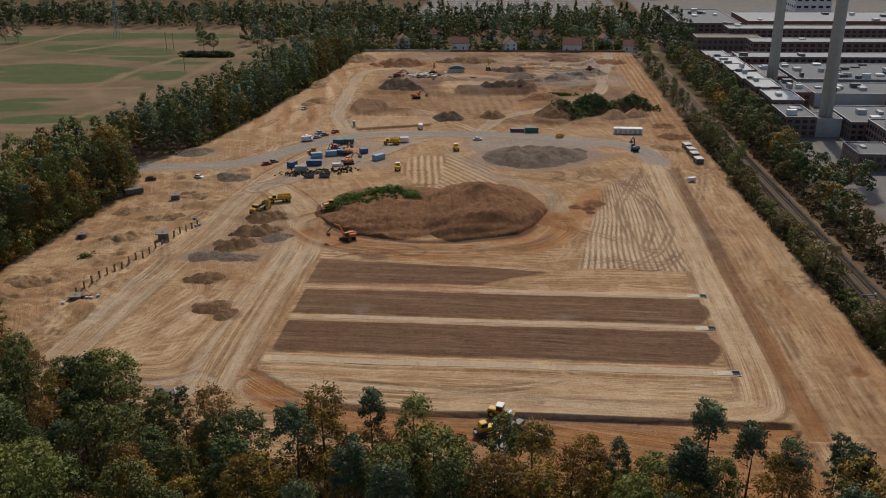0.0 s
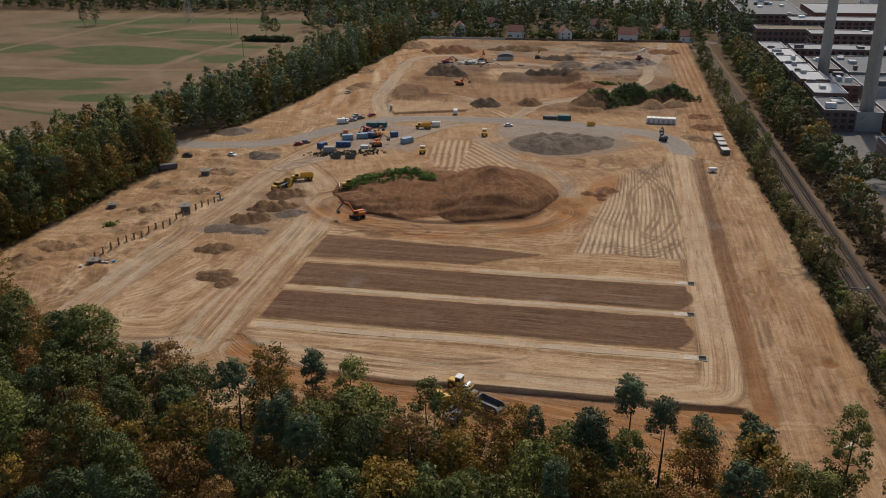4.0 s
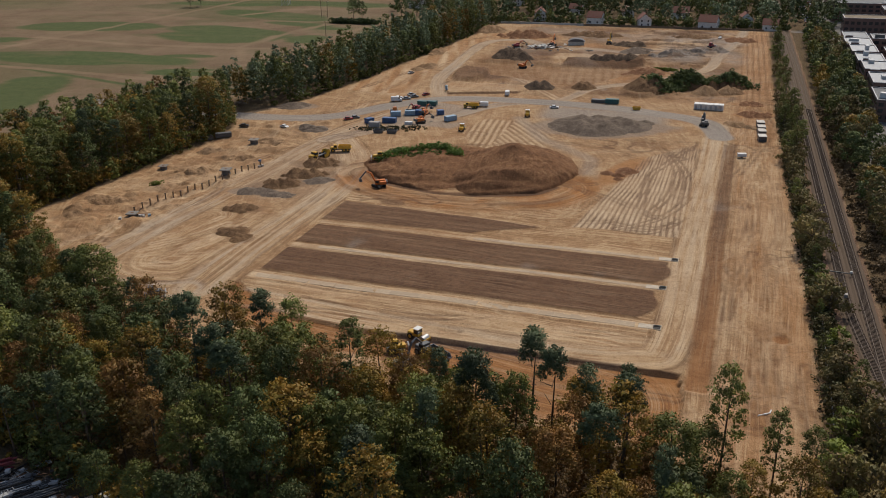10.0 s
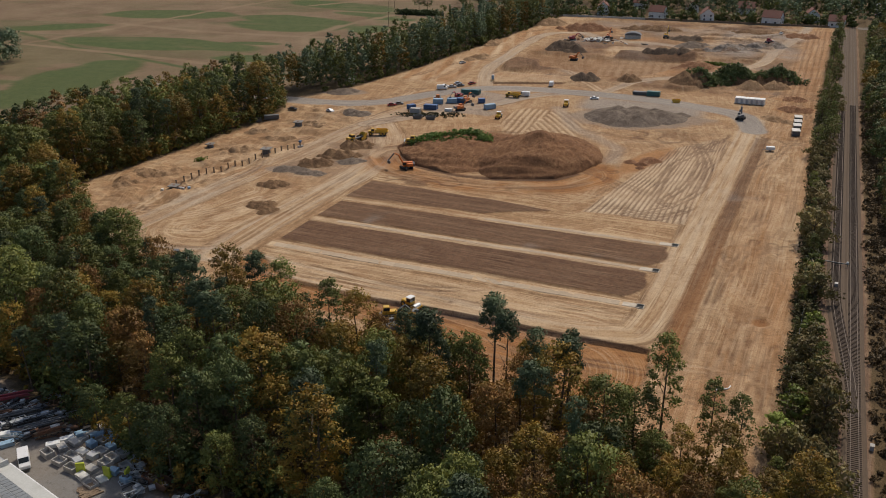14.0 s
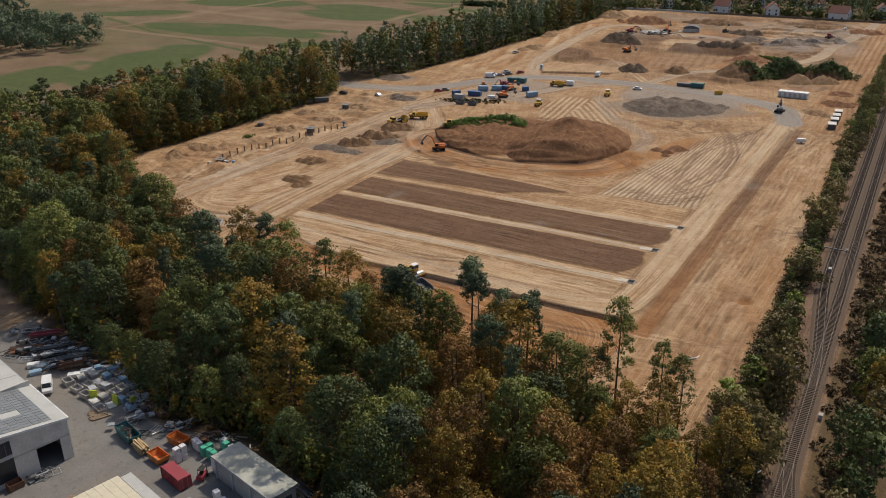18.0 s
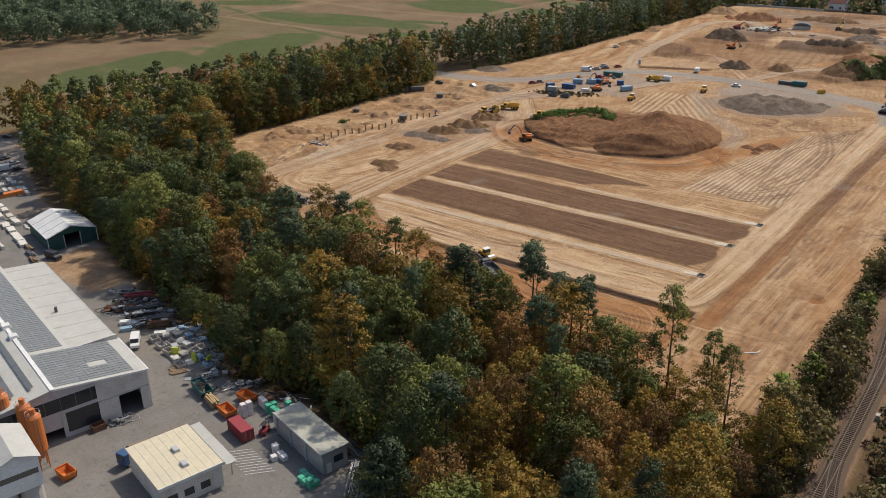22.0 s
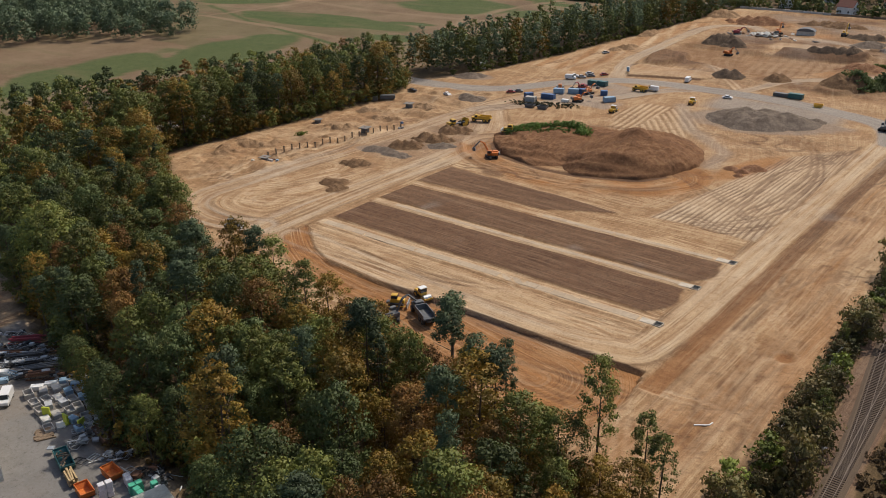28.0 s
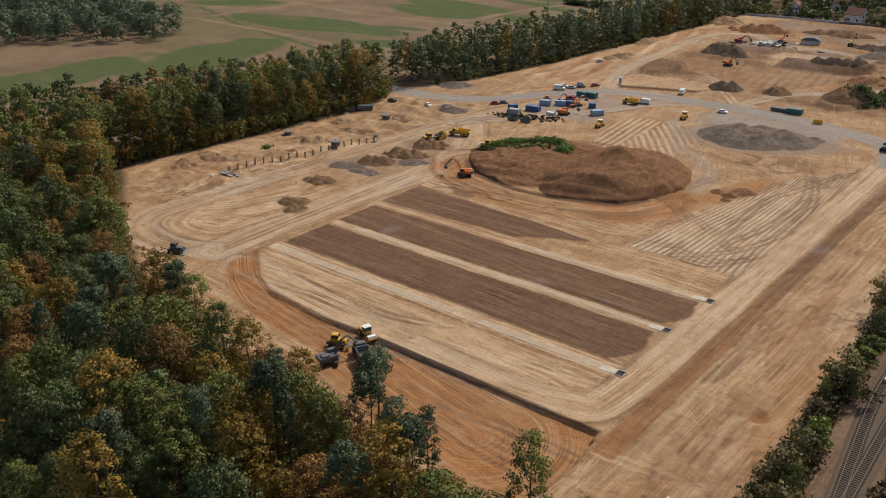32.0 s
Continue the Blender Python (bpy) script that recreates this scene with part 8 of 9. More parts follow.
# concrete slabs and sumps at the bed ends
for x, y in ((49.2, 184.6), (48.2, 207.6), (49.6, 227.4)):
    z = gz(x, y)
    e = thing("foundation_slab", "pale cast concrete slab with a dark sump at the bed's end", "concrete part", "bed-end slabs", at(x, y, 0, z))
    part("slab", box(bmn(), -2.4, 0.9, -1.1, 1.1, -0.4, 0.10, 0.03), mat("bed_end_concrete", (0.50, 0.43, 0.34), 0.9, vary=0.2, soil=0.5), e)
    for w4 in ((0.95, 3.0, -1.2, -1.05), (0.95, 3.0, 1.05, 1.2), (0.95, 1.1, -1.05, 1.05), (2.85, 3.0, -1.05, 1.05)):
        part("sump_wall", box(bmn(), *w4, -0.5, 0.16), mat("bed_end_concrete", (0.50, 0.43, 0.34), 0.9, vary=0.2, soil=0.5), e)
    # black floor puts the shade of a deeper pit into the colour
    part("sump_shade_floor", box(bmn(), 1.1, 2.85, -1.05, 1.05, -0.5, -0.2), M_BLACK, e)
for y, x0, x1 in ((184.6, -58, 46), (207.6, -50, 46), (227.4, -8, 46)):
    e = thing("sill_strip", "long pale concrete blinding strip between the soil beds", "concrete part", "blinding strips")
    n = int((x1 - x0) / 4)
    for i in range(n):
        xa = x0 + (x1 - x0) * i / n
        z = gz(xa + 2, y)
        part("bay", box(bmn(), xa + 0.03, xa + (x1 - x0) / n - 0.03, y - (1.2 if y < 190 else 0.7), y + (1.2 if y < 190 else 0.7), z - 0.1, z + 0.05), mat("sandy_screed", (0.40, 0.31, 0.215), 0.95, grain=1.0, vary=0.2, soil=0.6, dirt=(0.40, 0.27, 0.16), rand=0.08), e)
e = thing("water_pipe", "pale plastic pipe end lying on the sand", "pipe", m=at(76, 153, 30))
part("tube", rod(bmn(), (-1.6, 0, 0.2), (1.2, 0.3, 0.2), 0.15, n=8), M_WHITE, e)
part("elbow", rod(bmn(), (1.2, 0.3, 0.2), (2.0, 1.2, 0.2), 0.15, n=8), M_WHITE, e)
# demolition rubble and the last small house on the upper site
e = thing("rubble_heap", "heap of broken pale concrete slabs and twisted steel", "rubble", m=at(-58, 548))
rr = np.random.default_rng(77)
for i in range(70):
    x, y = rr.normal() * 8, rr.normal() * 5
    s = rr.uniform(0.5, 2.0)
    b = box(bmn(), -s, s, -s * rr.uniform(0.4, 0.9), s * rr.uniform(0.4, 0.9), -0.15, 0.2)
    bmesh.ops.transform(b, matrix=pose(x, y, 1.2 * math.exp(-(x * x / 80 + y * y / 30)) + 0.2, rr.normal() * 20, rr.normal() * 20, rr.uniform(0, 180)), verts=b.verts)
    part("slab_piece", b, M_PALECONC if rr.random() < 0.7 else M_RUST, e)
e = thing("bunker_hut", "low grey hut with a rounded roof among the rubble", "hut", m=at(-40, 563, 8))
part("wall", box(bmn(), -5, 5, -2.5, 2.5, 0, 2.4), M_OFFWHITE, e)
part("roof", prism(bmn(), [(-5.4, 2.4), (-4, 3.5), (-1.5, 4.2), (1.5, 4.2), (4, 3.5), (5.4, 2.4)], -2.9, 2.9), M_ROOFGREY, e)
e = thing("portal_hut", "small white hut at the wood's edge", "hut", m=at(-146, 384, 20))
part("wall", box(bmn(), -1.6, 1.6, -1.2, 1.2, 0, 2.6), M_OFFWHITE, e)
part("roof", box(bmn(), -1.8, 1.8, -1.4, 1.4, 2.6, 2.8), M_WHITE, e)


# low growth on the mounds
def growth(name, label, seed, n, place, material, size=(0.8, 1.8), leaf=0.22, tris=60, wide=1.0):
    r = np.random.default_rng(seed)
    ps = []
    spots = [place(r) for _ in range(n)]
    px, py = np.array([p[0] for p in spots]), np.array([p[1] for p in spots])
    zs = ground_height(px, py)[0] + np.maximum(0, tops(px, py))
    for (x, y), z in zip(spots, zs):
        h = r.uniform(*size)
        p, pn = crown_data(r, h, 0.0, h * r.uniform(0.6, 1.0) * wide, 4 + tris // 20, tris, leaf, "round")
        ps.append((p + np.array([x, y, z - 0.1]), pn))
    tagged(new(name, tri_mesh(name, np.concatenate([q[0] for q in ps]), material, np.concatenate([q[1] for q in ps]))), label, "plants", kind="stuff")


FRESH = leaf_mat("fresh_weeds", (0.07, 0.13, 0.025), (0.17, 0.25, 0.055))


def along(pts, spread):
    def f(r):
        k = r.random() * (len(pts) - 1)
        i = int(k)
        t = k - i
        return (pts[i][0] * (1 - t) + pts[i + 1][0] * t + r.normal() * spread, pts[i][1] * (1 - t) + pts[i + 1][1] * t + r.normal() * spread * 0.7)
    return f


growth("mound_weeds", "fresh green weeds along the crest of the big mound", 301, 220, along([(-64, 290), (-61, 300), (-57, 305), (-48, 309), (-41, 306), (-37, 300)], 1.9), FRESH, (0.8, 2.1), 0.24)
growth("mound_weeds", "fresh green weeds along the crest of the big mound", 302, 70, along([(-60, 294), (-50, 298), (-44, 300)], 3.0), FRESH, (0.4, 0.9), 0.18)
growth("mound_scrub", "dark green scrub covering the earth heaps", 303, 620, along([(24, 440), (30, 448), (37, 455), (46, 460), (56, 463), (64, 461)], 4.6), LEAF_DARK, (1.2, 2.8), 0.34)
growth("mound_scrub", "dark green scrub covering the earth heaps", 304, 60, along([(18, 492), (30, 493)], 2.0), LEAF_SHRUB, (0.8, 1.6), 0.3)
growth("verge_weeds", "sparse weeds on the machine park's edge", 305, 160, along([(-92, 335), (-80, 338), (-68, 344)], 3.0), leaf_mat("dry_weeds", (0.06, 0.065, 0.025), (0.12, 0.11, 0.05)), (0.3, 0.9), 0.2)
growth("trench_weeds", "few green weeds in the sand beside the trench", 306, 16, along([(-133, 242), (-131, 243)], 0.9), LEAF_SHRUB, (0.6, 1.3), 0.22)
growth("woodland_undergrowth", "brown and green undergrowth below the trees", 307, 520, lambda r: (lambda x: (x, r.uniform(float(yard_edge(x)) + 2, float(low_edge(x)) + 1.5)))(r.uniform(-130, 90)), LEAF_RUST, (0.6, 2.6), 0.3)
growth("woodland_undergrowth", "brown and green undergrowth below the trees", 308, 420, lambda r: (lambda x: (x, r.uniform(float(yard_edge(x)) + 2, float(low_edge(x)))))(r.uniform(-130, 90)), LEAF_OLIVE, (0.6, 2.8), 0.3)
growth("railway_scrub", "rough brown-green scrub between site and railway", 309, 1200, lambda r: (lambda y: (float(east_edge(y)) + 0.4 + r.random() * (rail_x(y) - 4.0 - 5.2 * float(sstep(130, 215, y)) - float(east_edge(y))), y))(r.uniform(90, 420)), leaf_mat("rough_scrub", (0.055, 0.05, 0.02), (0.13, 0.11, 0.045), (0.10, 0.13, 0.04), 0.6), (0.6, 2.8), 0.28)
growth("railway_scrub", "dry brown scrub east of the railway", 310, 800, lambda r: (lambda y: (rail_x(y) + r.uniform(3.4 + 2.5 * (y < 125), 11), y))(r.uniform(80, 420)), leaf_mat("brown_scrub", (0.10, 0.066, 0.036), (0.20, 0.142, 0.072)), (0.5, 2.2), 0.28)
for seed, leaves in ((320, LEAF_OLIVE), (321, LEAF_GREEN)):
    growth("edge_undergrowth", "olive and green undergrowth along the wood's edge", seed, 150, lambda r: (lambda y: (float(left_edge(y)) - r.uniform(0.5, 7), y))(r.uniform(172, 342)), leaves, (3.0, 9.0), 0.3, 200, 0.45)
growth("edge_undergrowth", "dark undergrowth along the tree strip", 322, 160, lambda r: (lambda y: (float(left_edge(y)) - r.uniform(0.5, 5), y))(r.uniform(362, 640)), LEAF_GREEN, (2.0, 6.0), 0.4, 90, 0.5)
growth("edge_undergrowth", "autumn saplings along the wood's ragged north edge", 323, 110, lambda r: (lambda x: (x, float(low_edge(x)) - r.uniform(3, 16)))(r.uniform(-60, 84)), LEAF_OLIVE, (3.0, 9.0), 0.26, 220, 0.4)
growth("edge_undergrowth", "autumn saplings along the wood's ragged north edge", 324, 90, lambda r: (lambda x: (x, float(low_edge(x)) - r.uniform(3, 16)))(r.uniform(-60, 84)), LEAF_RUST, (3.0, 8.0), 0.26, 220, 0.4)
for seed, leaves in ((330, LEAF_GREEN), (331, LEAF_DARK), (332, LEAF_OLIVE)):
    growth("yard_hedge", "dense green growth along the edge of the yard", seed, 85, lambda r: (lambda x: (x, float(yard_edge(x)) + r.uniform(3.5, 10)))(r.uniform(-128, 58)), leaves, (2.5, 7.5), 0.3, 260, 0.45)
for seed, leaves in ((340, LEAF_DARK), (341, LEAF_GREEN)):
    growth("garden_trees", "dark garden trees and hedges before the houses", seed, 90, lambda r: (lambda x: (x, r.uniform(651, 660) if any(abs(x - a - 2) < 8 for a, b in HOUSES if b < 680) else r.uniform(644, 652)))(r.uniform(-130, 92)), leaves, (3.0, 8.5), 0.6, 100, 0.5)
growth("field_hedge", "dark hedge row between the fields", 311, 150, along([(-236, 616), (-204, 617)], 1.5), LEAF_DARK, (2.0, 4.0), 0.6)

# ---- lone trees that stand out at the wood's edge ----
rl = np.random.default_rng(91)
for kind, x, y, s in (("ash_tree", -16.3, 129.5, 1.06), ("ash_tree", -1.6, 124.8, 1.04), ("ash_tree", -9, 126, 0.9), ("pine_tree", 32.8, 130.9, 1.04), ("ash_tree", 67.9, 126.5, 0.92), ("ash_tree", 76.8, 126.5, 0.8), ("ash_tree", 82, 121, 0.78), ("pine_tree", 26.3, 113.6, 1.03),
                      ("pine_tree", 44.7, 122.6, 0.98), ("pine_tree", 38, 124, 0.9), ("pine_tree", 52, 118, 0.95), ("beech_tree", 60, 115, 0.95), ("birch_tree", 20, 126, 0.8), ("autumn_tree", -53, 131.5, 1.0), ("beech_tree", -66, 139, 0.9), ("beech_tree", -82, 147, 0.9),
                      ("birch_tree", 4, 127, 0.85), ("autumn_tree", 10, 125, 0.8), ("autumn_tree", -24, 132, 0.85), ("birch_tree", -34, 134, 0.9), ("autumn_tree", 30, 126, 0.75), ("birch_tree", 13, 131, 0.75)):
    plant(kind, x, y, s, rl)
for x, y, s in ((-229, 637, 0.8), (-223, 640, 0.6), (-394, 680, 0.9), (-402, 676, 0.7), (-250, 690, 0.6), (-190, 640, 0.8), (-185, 660, 0.7)):
    plant("oak_tree", x, y, s, rl)

# ---- power line across the fields ----
for x, y, h in ((-259, 642, 13), (-253.5, 641.8, 13), (-214, 556, 11)):
    e = thing("utility_pole", "tall dark wooden utility pole in the field", "utility pole", "field poles", at(x, y))
    part("pole", rod(bmn(), (0, 0, -0.3), (0, 0, h), 0.22, 0.16, 8), M_OLDWOOD, e)
    part("crossarm", box(bmn(), -1.2, 1.2, -0.1, 0.1, h - 0.9, h - 0.7), M_OLDWOOD, e)
    for dx in (-1.0, 0, 1.0):
        part("insulator", rod(bmn(), (dx, 0, h - 0.7), (dx, 0, h - 0.35), 0.07, n=6), M_WHITE, e)
e = thing("pylon", "grey lattice power pylon at the field's far side", "pylon", m=at(-322, 702))
for sx in (-1, 1):
    for sy in (-1, 1):
        part("leg", rod(bmn(), (sx * 3, sy * 3, 0), (sx * 0.5, sy * 0.5, 30), 0.18, 0.12, 5), M_STEEL, e)
for k in range(7):
    z0, z1 = k * 4.0, k * 4.0 + 4.0
    w0, w1 = 3 - 2.5 * z0 / 30, 3 - 2.5 * z1 / 30
    for s in (-1, 1):
        part("brace", rod(rod(bmn(), (-w0, s * w0, z0), (w1, s * w1, z1), 0.09, n=4), (s * w0, -w0, z0), (s * w1, w1, z1), 0.09, n=4), M_STEEL, e)
for z, w in ((22, 6), (26, 8), (29, 5)):
    part("crossarm", rod(bmn(), (-w, 0, z), (w, 0, z), 0.14, n=5), M_STEEL, e)

# ---- houses north of the site ----
def make_house(x, y, rz, w, d, h, roof=M_TILE, wall=M_WHITE, word="white"):
    e = thing("house", f"{word} rendered house with a steep red-brown tiled roof among garden trees", "house", "garden suburb houses", at(x, y, rz))
    b = bmn()
    prism(b, [(-w / 2, 0), (w / 2, 0), (w / 2, h), (0, h + w * 0.42), (-w / 2, h)], -d / 2, d / 2)
    part("wall", b, wall, e)
    r = bmn()
    prism(r, [(-w / 2 - 0.4, h - 0.2), (0, h + w * 0.42 + 0.12), (w / 2 + 0.4, h - 0.2), (w / 2 + 0.4, h + 0.05), (0, h + w * 0.42 + 0.4), (-w / 2 - 0.4, h + 0.05)], -d / 2 - 0.4, d / 2 + 0.4)
    rf = part("roof", r, roof, e)
    part("chimney", box(bmn(), 0.6, 1.3, -0.4, 0.4, h + w * 0.25, h + w * 0.42 + 1.2), M_BRICK, rf)
    for xx in (-w * 0.25, w * 0.25):
        for zz in (0.9, 3.4):
            wd = part("window", box(bmn(), xx - 0.55, xx + 0.55, -d / 2 - 0.04, -d / 2 - 0.01, zz, zz + 1.3), M_GLASS, e)
            part("sill", box(bmn(), xx - 0.65, xx + 0.65, -d / 2 - 0.12, -d / 2 - 0.01, zz - 0.1, zz), M_GREY, wd)
    for yy in (-d * 0.25, d * 0.25):
        for s in (-1, 1):
            part("window", box(bmn(), s * w / 2 - 0.02, s * w / 2 + 0.03, yy - 0.55, yy + 0.55, 1.0, 2.3), M_GLASS, e)
    part("door", box(bmn(), w / 2 - 0.02, w / 2 + 0.04, -0.5, 0.5, 0, 2.05), M_OLDWOOD, e)


for x, y, rz, w, d, h in ((-86.5, 664, 12, 9, 11, 5.2), (-43, 654, 80, 9, 11, 4.8), (-8, 652, 14, 9, 11, 5.0), (37, 649, 78, 9.5, 12.5, 5.0), (61, 668, 10, 9, 10, 5.2), (-203, 711, 60, 9, 12, 5), (-124, 742, 40, 8, 10, 4.5), (-66, 700, 80, 8, 10, 4.5), (14, 690, 90, 9, 13, 5), (-25, 690, 20, 8, 10, 4.5), (78, 650, 85, 8, 10, 4)):
    make_house(x, y, rz, w, d, h)
# low wall along the site's north edge
e = tagged(new("boundary_wall"), "low pale wall along the north edge of the site", "wall", kind="structure")
for i in range(30):
    x = -112 + i * 6.2
    part("panel", box(bmn(), x, x + 6.1, 643.0, 643.25, -0.2, 1.3), M_PALECONC if x < -55 else M_OLDWOOD, e)

# ---- the works east of the railway ----
def make_block(x0, x1, y0, y1, h, wall, roof, label, storeys=0, bays=0, plant_n=0, seed=1, name="factory_block"):
    e = thing(name, label, "factory", "works buildings", pose(0, 0, 0))
    b = bmn()
    for w4 in ((x0, x1, y0, y0 + 0.4), (x0, x1, y1 - 0.4, y1), (x0, x0 + 0.4, y0 + 0.4, y1 - 0.4), (x1 - 0.4, x1, y0 + 0.4, y1 - 0.4)):
        box(b, *w4, -0.5, h)
    part("wall", b, wall, e)
    part("roof", box(bmn(), x0 + 0.35, x1 - 0.35, y0 + 0.35, y1 - 0.35, h - 0.5, h - 0.2), roof, e)
    b = bmn()
    for w4 in ((x0 - 0.1, x1 + 0.1, y0 - 0.1, y0 + 0.35), (x0 - 0.1, x1 + 0.1, y1 - 0.35, y1 + 0.1), (x0 - 0.1, x0 + 0.35, y0 + 0.35, y1 - 0.35), (x1 - 0.35, x1 + 0.1, y0 + 0.35, y1 - 0.35)):
        box(b, *w4, h + 0.004, h + 0.25)
    part("parapet", b, M_GREY, e)
    r = np.random.default_rng(seed)
    for s in range(storeys):
        z = 1.4 + s * (h - 1.5) / max(1, storeys)
        hh = min(2.0, (h - 2) / max(1, storeys) * 0.62)
        n = max(2, int((y1 - y0) / bays)) if bays else 0
        for i in range(n):
            ya = y0 + (y1 - y0) * (i + 0.2) / n
            yb = y0 + (y1 - y0) * (i + 0.8) / n
            part("window", box(bmn(), x0 - 0.05, x0 - 0.004, ya, yb, z, z + hh), M_GLASS, e)
        n = max(2, int((x1 - x0) / bays)) if bays else 0
        for i in range(n):
            xa = x0 + (x1 - x0) * (i + 0.2) / n
            xb = x0 + (x1 - x0) * (i + 0.8) / n
            part("window", box(bmn(), xa, xb, y0 - 0.05, y0 - 0.004, z, z + hh), M_GLASS, e)
    for i in range(plant_n):
        x, y = r.uniform(x0 + 3, x1 - 3), r.uniform(y0 + 3, y1 - 3)
        sx, sy, sz = r.uniform(0.8, 2.6), r.uniform(0.8, 3.0), r.uniform(0.6, 2.2)
        part("roof_unit", box(bmn(), max(x - sx, x0 + 0.6), min(x + sx, x1 - 0.6), max(y - sy, y0 + 0.6), min(y + sy, y1 - 0.6), h - 0.2, h + sz, 0.08), (M_GREY, M_WHITE, M_DARKGREY)[i % 3], e)
    return e


# stepped row with white roofs along the line
for i, (y0, y1, x0, x1, h) in enumerate(((536, 560, 117, 131, 11.0), (512, 534, 118, 131, 11.4), (488, 510, 119, 132, 11.0), (464, 486, 120, 133, 11.4), (434, 459, 121, 136, 11.0))):
    make_block(x0, x1, y0, y1, h, M_BROWNBRICK, M_ROOFWHITE, "brown brick works wing with a bright white flat roof", 3, 3.2, 1, 400 + i)
    part("stair_head", box(bmn(), x0, x1 - 2, y1 + 0.05, y1 + 1.9, 0, h - 1.0), M_BROWNBRICK, make_block(x0 + 1, x0 + 5, y1 + 0.2, y1 + 1.8, h + 1.0, M_BROWNBRICK, M_ROOFGREY, "dark stair tower between the works wings", 0, 0, 0, 1, "stair_tower"))
for i, (x0, x1, y0, y1, h, wl, rf, lab, st, bay, pl) in enumerate((
        (120, 133.5, 405, 431, 9.5, M_BROWNBRICK, M_ROOFGREY, "brown brick works block with a dark flat roof", 3, 3.2, 2),
        (134, 145, 406.5, 419, 8.5, M_CONC, M_ROOFGREY, "plain concrete base block of the tall chimney", 0, 0, 0),
        (146, 176, 398, 432, 9.0, M_BROWNBRICK, M_ROOFGREY, "brown brick works block with many windows", 3, 3.0, 4),
        (152, 190, 372, 396, 11.0, M_BROWNBRICK, M_ROOFGREY, "brown brick corner block of the works", 3, 3.0, 3),
        (134, 150, 352, 371, 7.0, M_BROWNBRICK, M_ROOFGREY, "low brown brick works wing", 2, 3.0, 1),
        (152, 220, 340, 368, 5.0, M_GREY, M_ROOFWHITE, "low hall with a white roof", 0, 0, 2),
        (138, 150, 470, 501, 7.5, M_BRICK, M_ROOFGREY, "long red brick range beside the works lane", 2, 4.0, 3),
        (138, 150, 514, 552, 7.5, M_BRICK, M_ROOFGREY, "long red brick range beside the works lane", 2, 4.0, 3),
        (133, 260, 562, 580, 10.5, M_BROWNBRICK, M_ROOFHAZED, "long cross wing with a white roof", 3, 4.0, 6),
        (152, 300, 470, 500, 7.0, M_GREY, M_ROOFGREY, "low production hall with roof plant", 0, 0, 22),
        (152, 300, 504, 555, 8.0, M_DARKGREY, M_ROOFGREY, "wide production hall with rows of roof plant", 0, 0, 36),
        (180, 300, 402, 440, 8.0, M_GREY, M_ROOFWHITE, "production hall with white roof tanks", 0, 0, 10),
        (186, 300, 444, 466, 9.0, M_BROWNBRICK, M_ROOFGREY, "brick production hall with a flat dark roof", 2, 4.0, 10),
        (120, 134, 586, 612, 6.5, M_BRICK, M_ROOFHAZED, "small brick gate building", 1, 3.5, 0),
        (124, 168, 650, 668, 9.5, M_BROWNBRICK, mat("brown_green_roof", (0.20, 0.155, 0.10), 0.9, grain=1.0, vary=0.3), "office block with a brown planted roof", 2, 3.4, 0),
        (150, 420, 600, 618, 14.0, M_BROWNBRICK, M_ROOFHAZED, "long four-storey works building with window rows", 4, 4.5, 6),
        (150, 420, 670, 690, 13.0, M_BROWNBRICK, M_ROOFHAZED, "long four-storey works building with window rows", 4, 4.5, 8),
        (120, 165, 700, 790, 13.0, M_BROWNBRICK, M_ROOFGREY, "large works office with roof vents", 4, 4.5, 8),
        (175, 420, 720, 780, 12.0, M_BRICK, M_ROOFHAZED, "large works hall with a white roof", 2, 6.0, 14),
        (232, 262, 800, 830, 30.0, M_WHITE, M_ROOFGREY, "tall white works tower block", 5, 6.0, 2),
        (300, 360, 640, 662, 26.0, M_BRICK, M_ROOFGREY, "tall red brick works block", 3, 8.0, 2))):
    make_block(x0, x1, y0, y1, h, wl, rf, lab, st, bay, pl, 430 + i)
for x, y, r0, h in ((139.3, 412.5, 3.0, 120), (139.6, 507.5, 3.0, 120)):
    e = thing("works_chimney", "very tall pale concrete chimney with a service ring", "chimney", "works chimneys", at(x, y, 0, 8.2 if y < 500 else 0))
    b = bmn()
    bmesh.ops.create_cone(b, cap_ends=True, segments=32, radius1=r0, radius2=r0 * 0.62, depth=h, matrix=Matrix.Translation((0, 0, h / 2)))
    part("shaft", b, M_CHIMNEY, e, smooth=True)
    for z in (58, 100):
        part("service_ring", rod(bmn(), (0, 0, z), (0, 0, z + 0.5), r0 * 0.98 + 0.7, n=28), M_GREY, e)
        rb = bmn()
        rad = r0 * 0.98 + 0.6
        for a in range(20):
            p, q = [(rad * math.cos(k * 0.314), rad * math.sin(k * 0.314), z + 1.6) for k in (a, a + 1)]
            rod(rb, p, q, 0.05, n=4)
            rod(rb, (p[0], p[1], z + 0.5), p, 0.05, n=4)
        part("handrail", rb, M_STEEL, e)
    part("ladder", box(bmn(), -0.3, 0.3, -r0 - 0.05, -r0 * 0.9, 0, 30), M_STEEL, e)
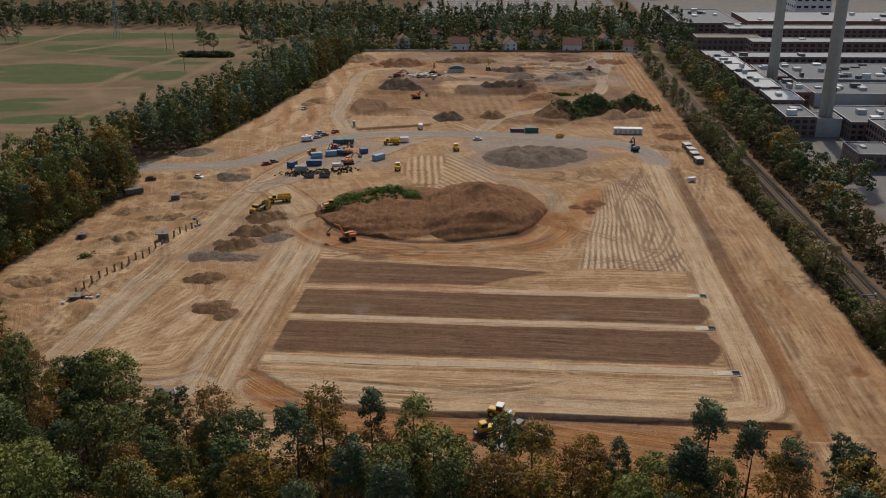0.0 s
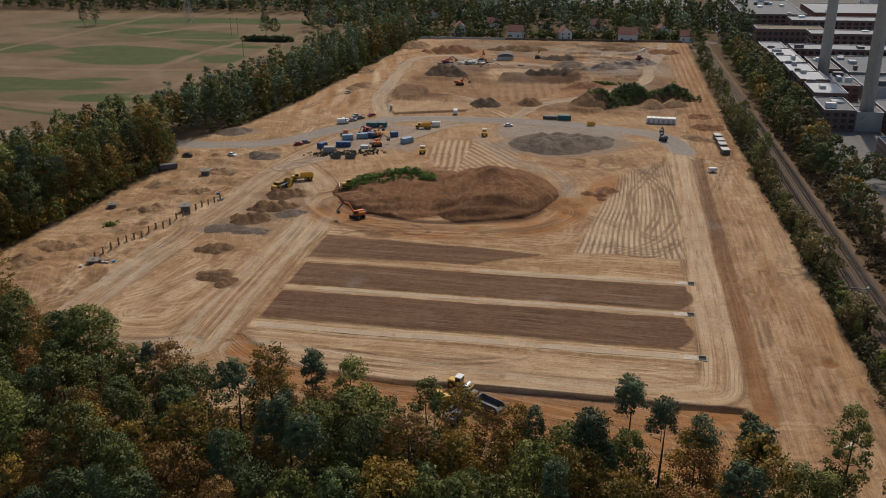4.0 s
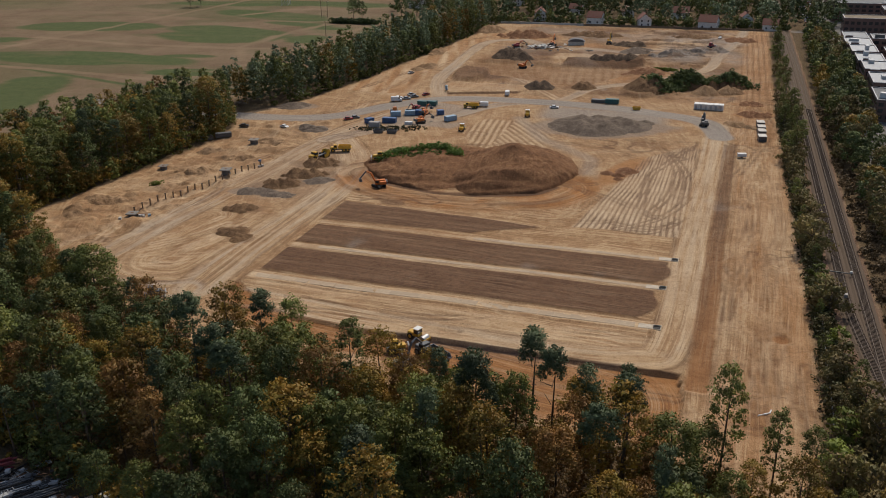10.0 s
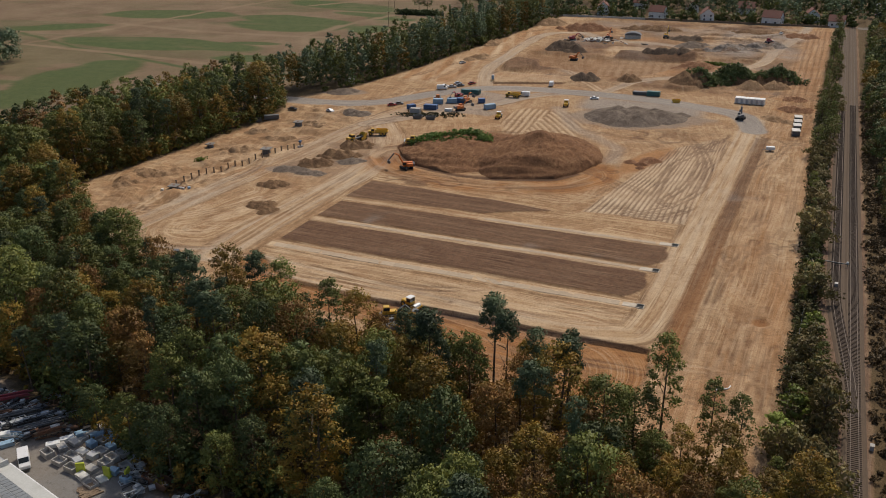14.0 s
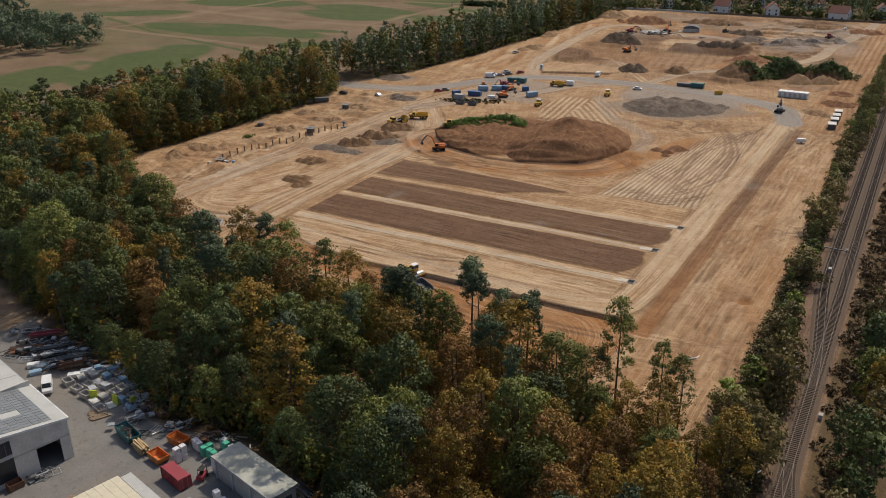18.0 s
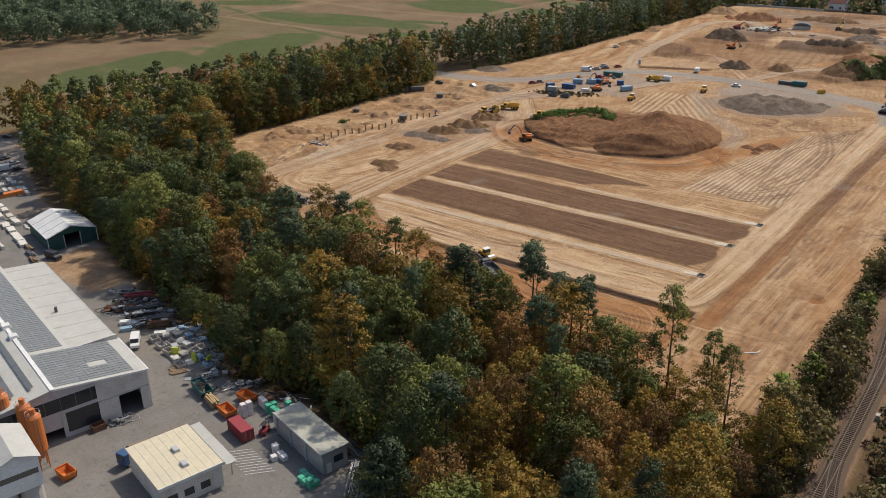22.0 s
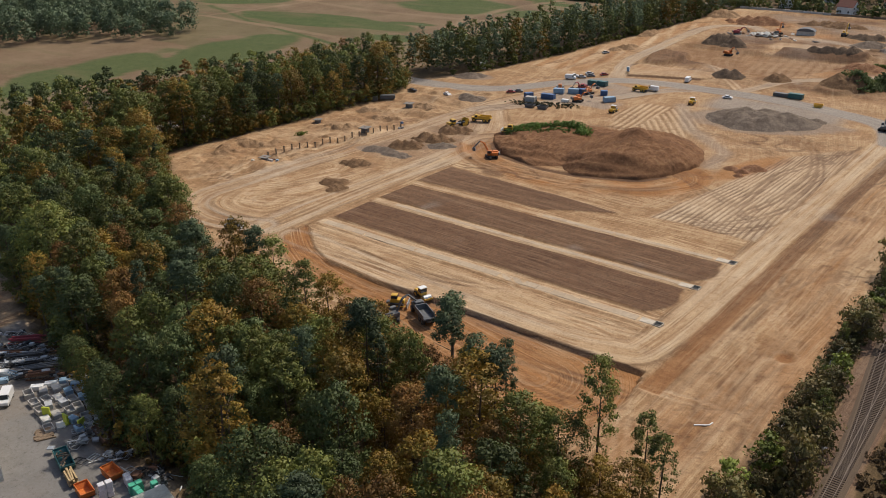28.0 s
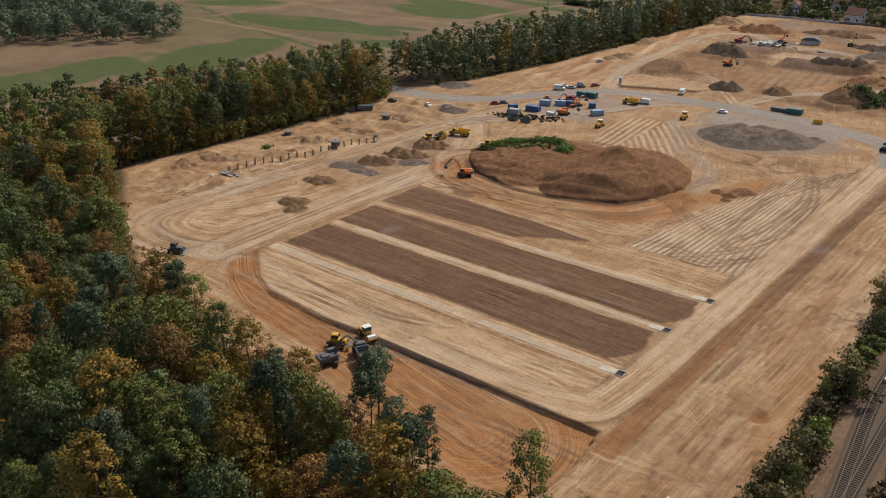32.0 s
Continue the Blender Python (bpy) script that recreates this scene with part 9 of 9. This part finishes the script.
for i in range(6):
    e = thing("roof_tank", "white rounded tank on the works roof", "tank", "roof tanks", pose(186 + i * 5.5, 412 + (i % 2) * 3, 7.8))
    part("shell", rod(bmn(), (0, -3, 1.6), (0, 3, 1.6), 1.6, n=16), M_WHITE, e)
    for y in (-2, 2):
        part("saddle", box(bmn(), -1.2, 1.2, y - 0.2, y + 0.2, 0, 0.8), M_GREY, e)
# cars of the works, parked in rows
rc = np.random.default_rng(12)
for i in range(70):
    row, k = i % 2, i // 2
    y = 640 + k * 5.2
    x = 105 + row * 7 - 0.02 * (y - 640) + rc.normal() * 0.2
    c = int(rc.choice([0, 0, 1, 2, 5, 5, 4, 3]))
    make_car(pose(x, y, 0.05, 0, 0, rc.normal() * 3 + 90 * (rc.random() < 0.0)), M_CARS[c], CAR_WORDS[c], "the works street")
# markings of the great empty car park
b = bmn()
for r_ in range(7):
    for k in range(26):
        x, y = -88 + k * 6.6, 860 + r_ * 20
        box(b, x - 0.25, x + 0.25, y, y + 6, 0.05, 0.07)
    box(b, -90, 84, 866 + r_ * 20, 866.5 + r_ * 20, 0.05, 0.07)
tagged(part("parking_marking", b, M_LINE), "white bay lines on a large empty car park", "road marking", kind="structure")


# ---- road east of the railway: centre dashes, kerb and a parked car ----
e = thing("road_marking", "white dashed centre line on the asphalt road", "road marking")
e["kind"] = "structure"
for i in range(16):
    y = 96 + i * 7.0
    k = min(range(len(EAST_ROAD) - 1), key=lambda j: abs(EAST_ROAD[j][1] - y))
    (ax, ay), (bx, by) = EAST_ROAD[k], EAST_ROAD[k + 1]
    x, a = ax + (y - ay) * (bx - ax) / (by - ay), math.atan2(-(bx - ax), by - ay)
    b = box(bmn(), -0.09, 0.09, -1.6, 1.6, 0.03, 0.055)
    bmesh.ops.transform(b, matrix=pose(x, y, gz(x, y), 0, 0, math.degrees(a)), verts=b.verts)
    part("dash", b, M_WHITE, e)
make_car(at(119.0, 151.0, 100), M_CARS[0], "white", "the road east of the railway")
make_car(at(112.6, 214.0, 96), M_CARS[1], CAR_WORDS[1], "the road east of the railway")
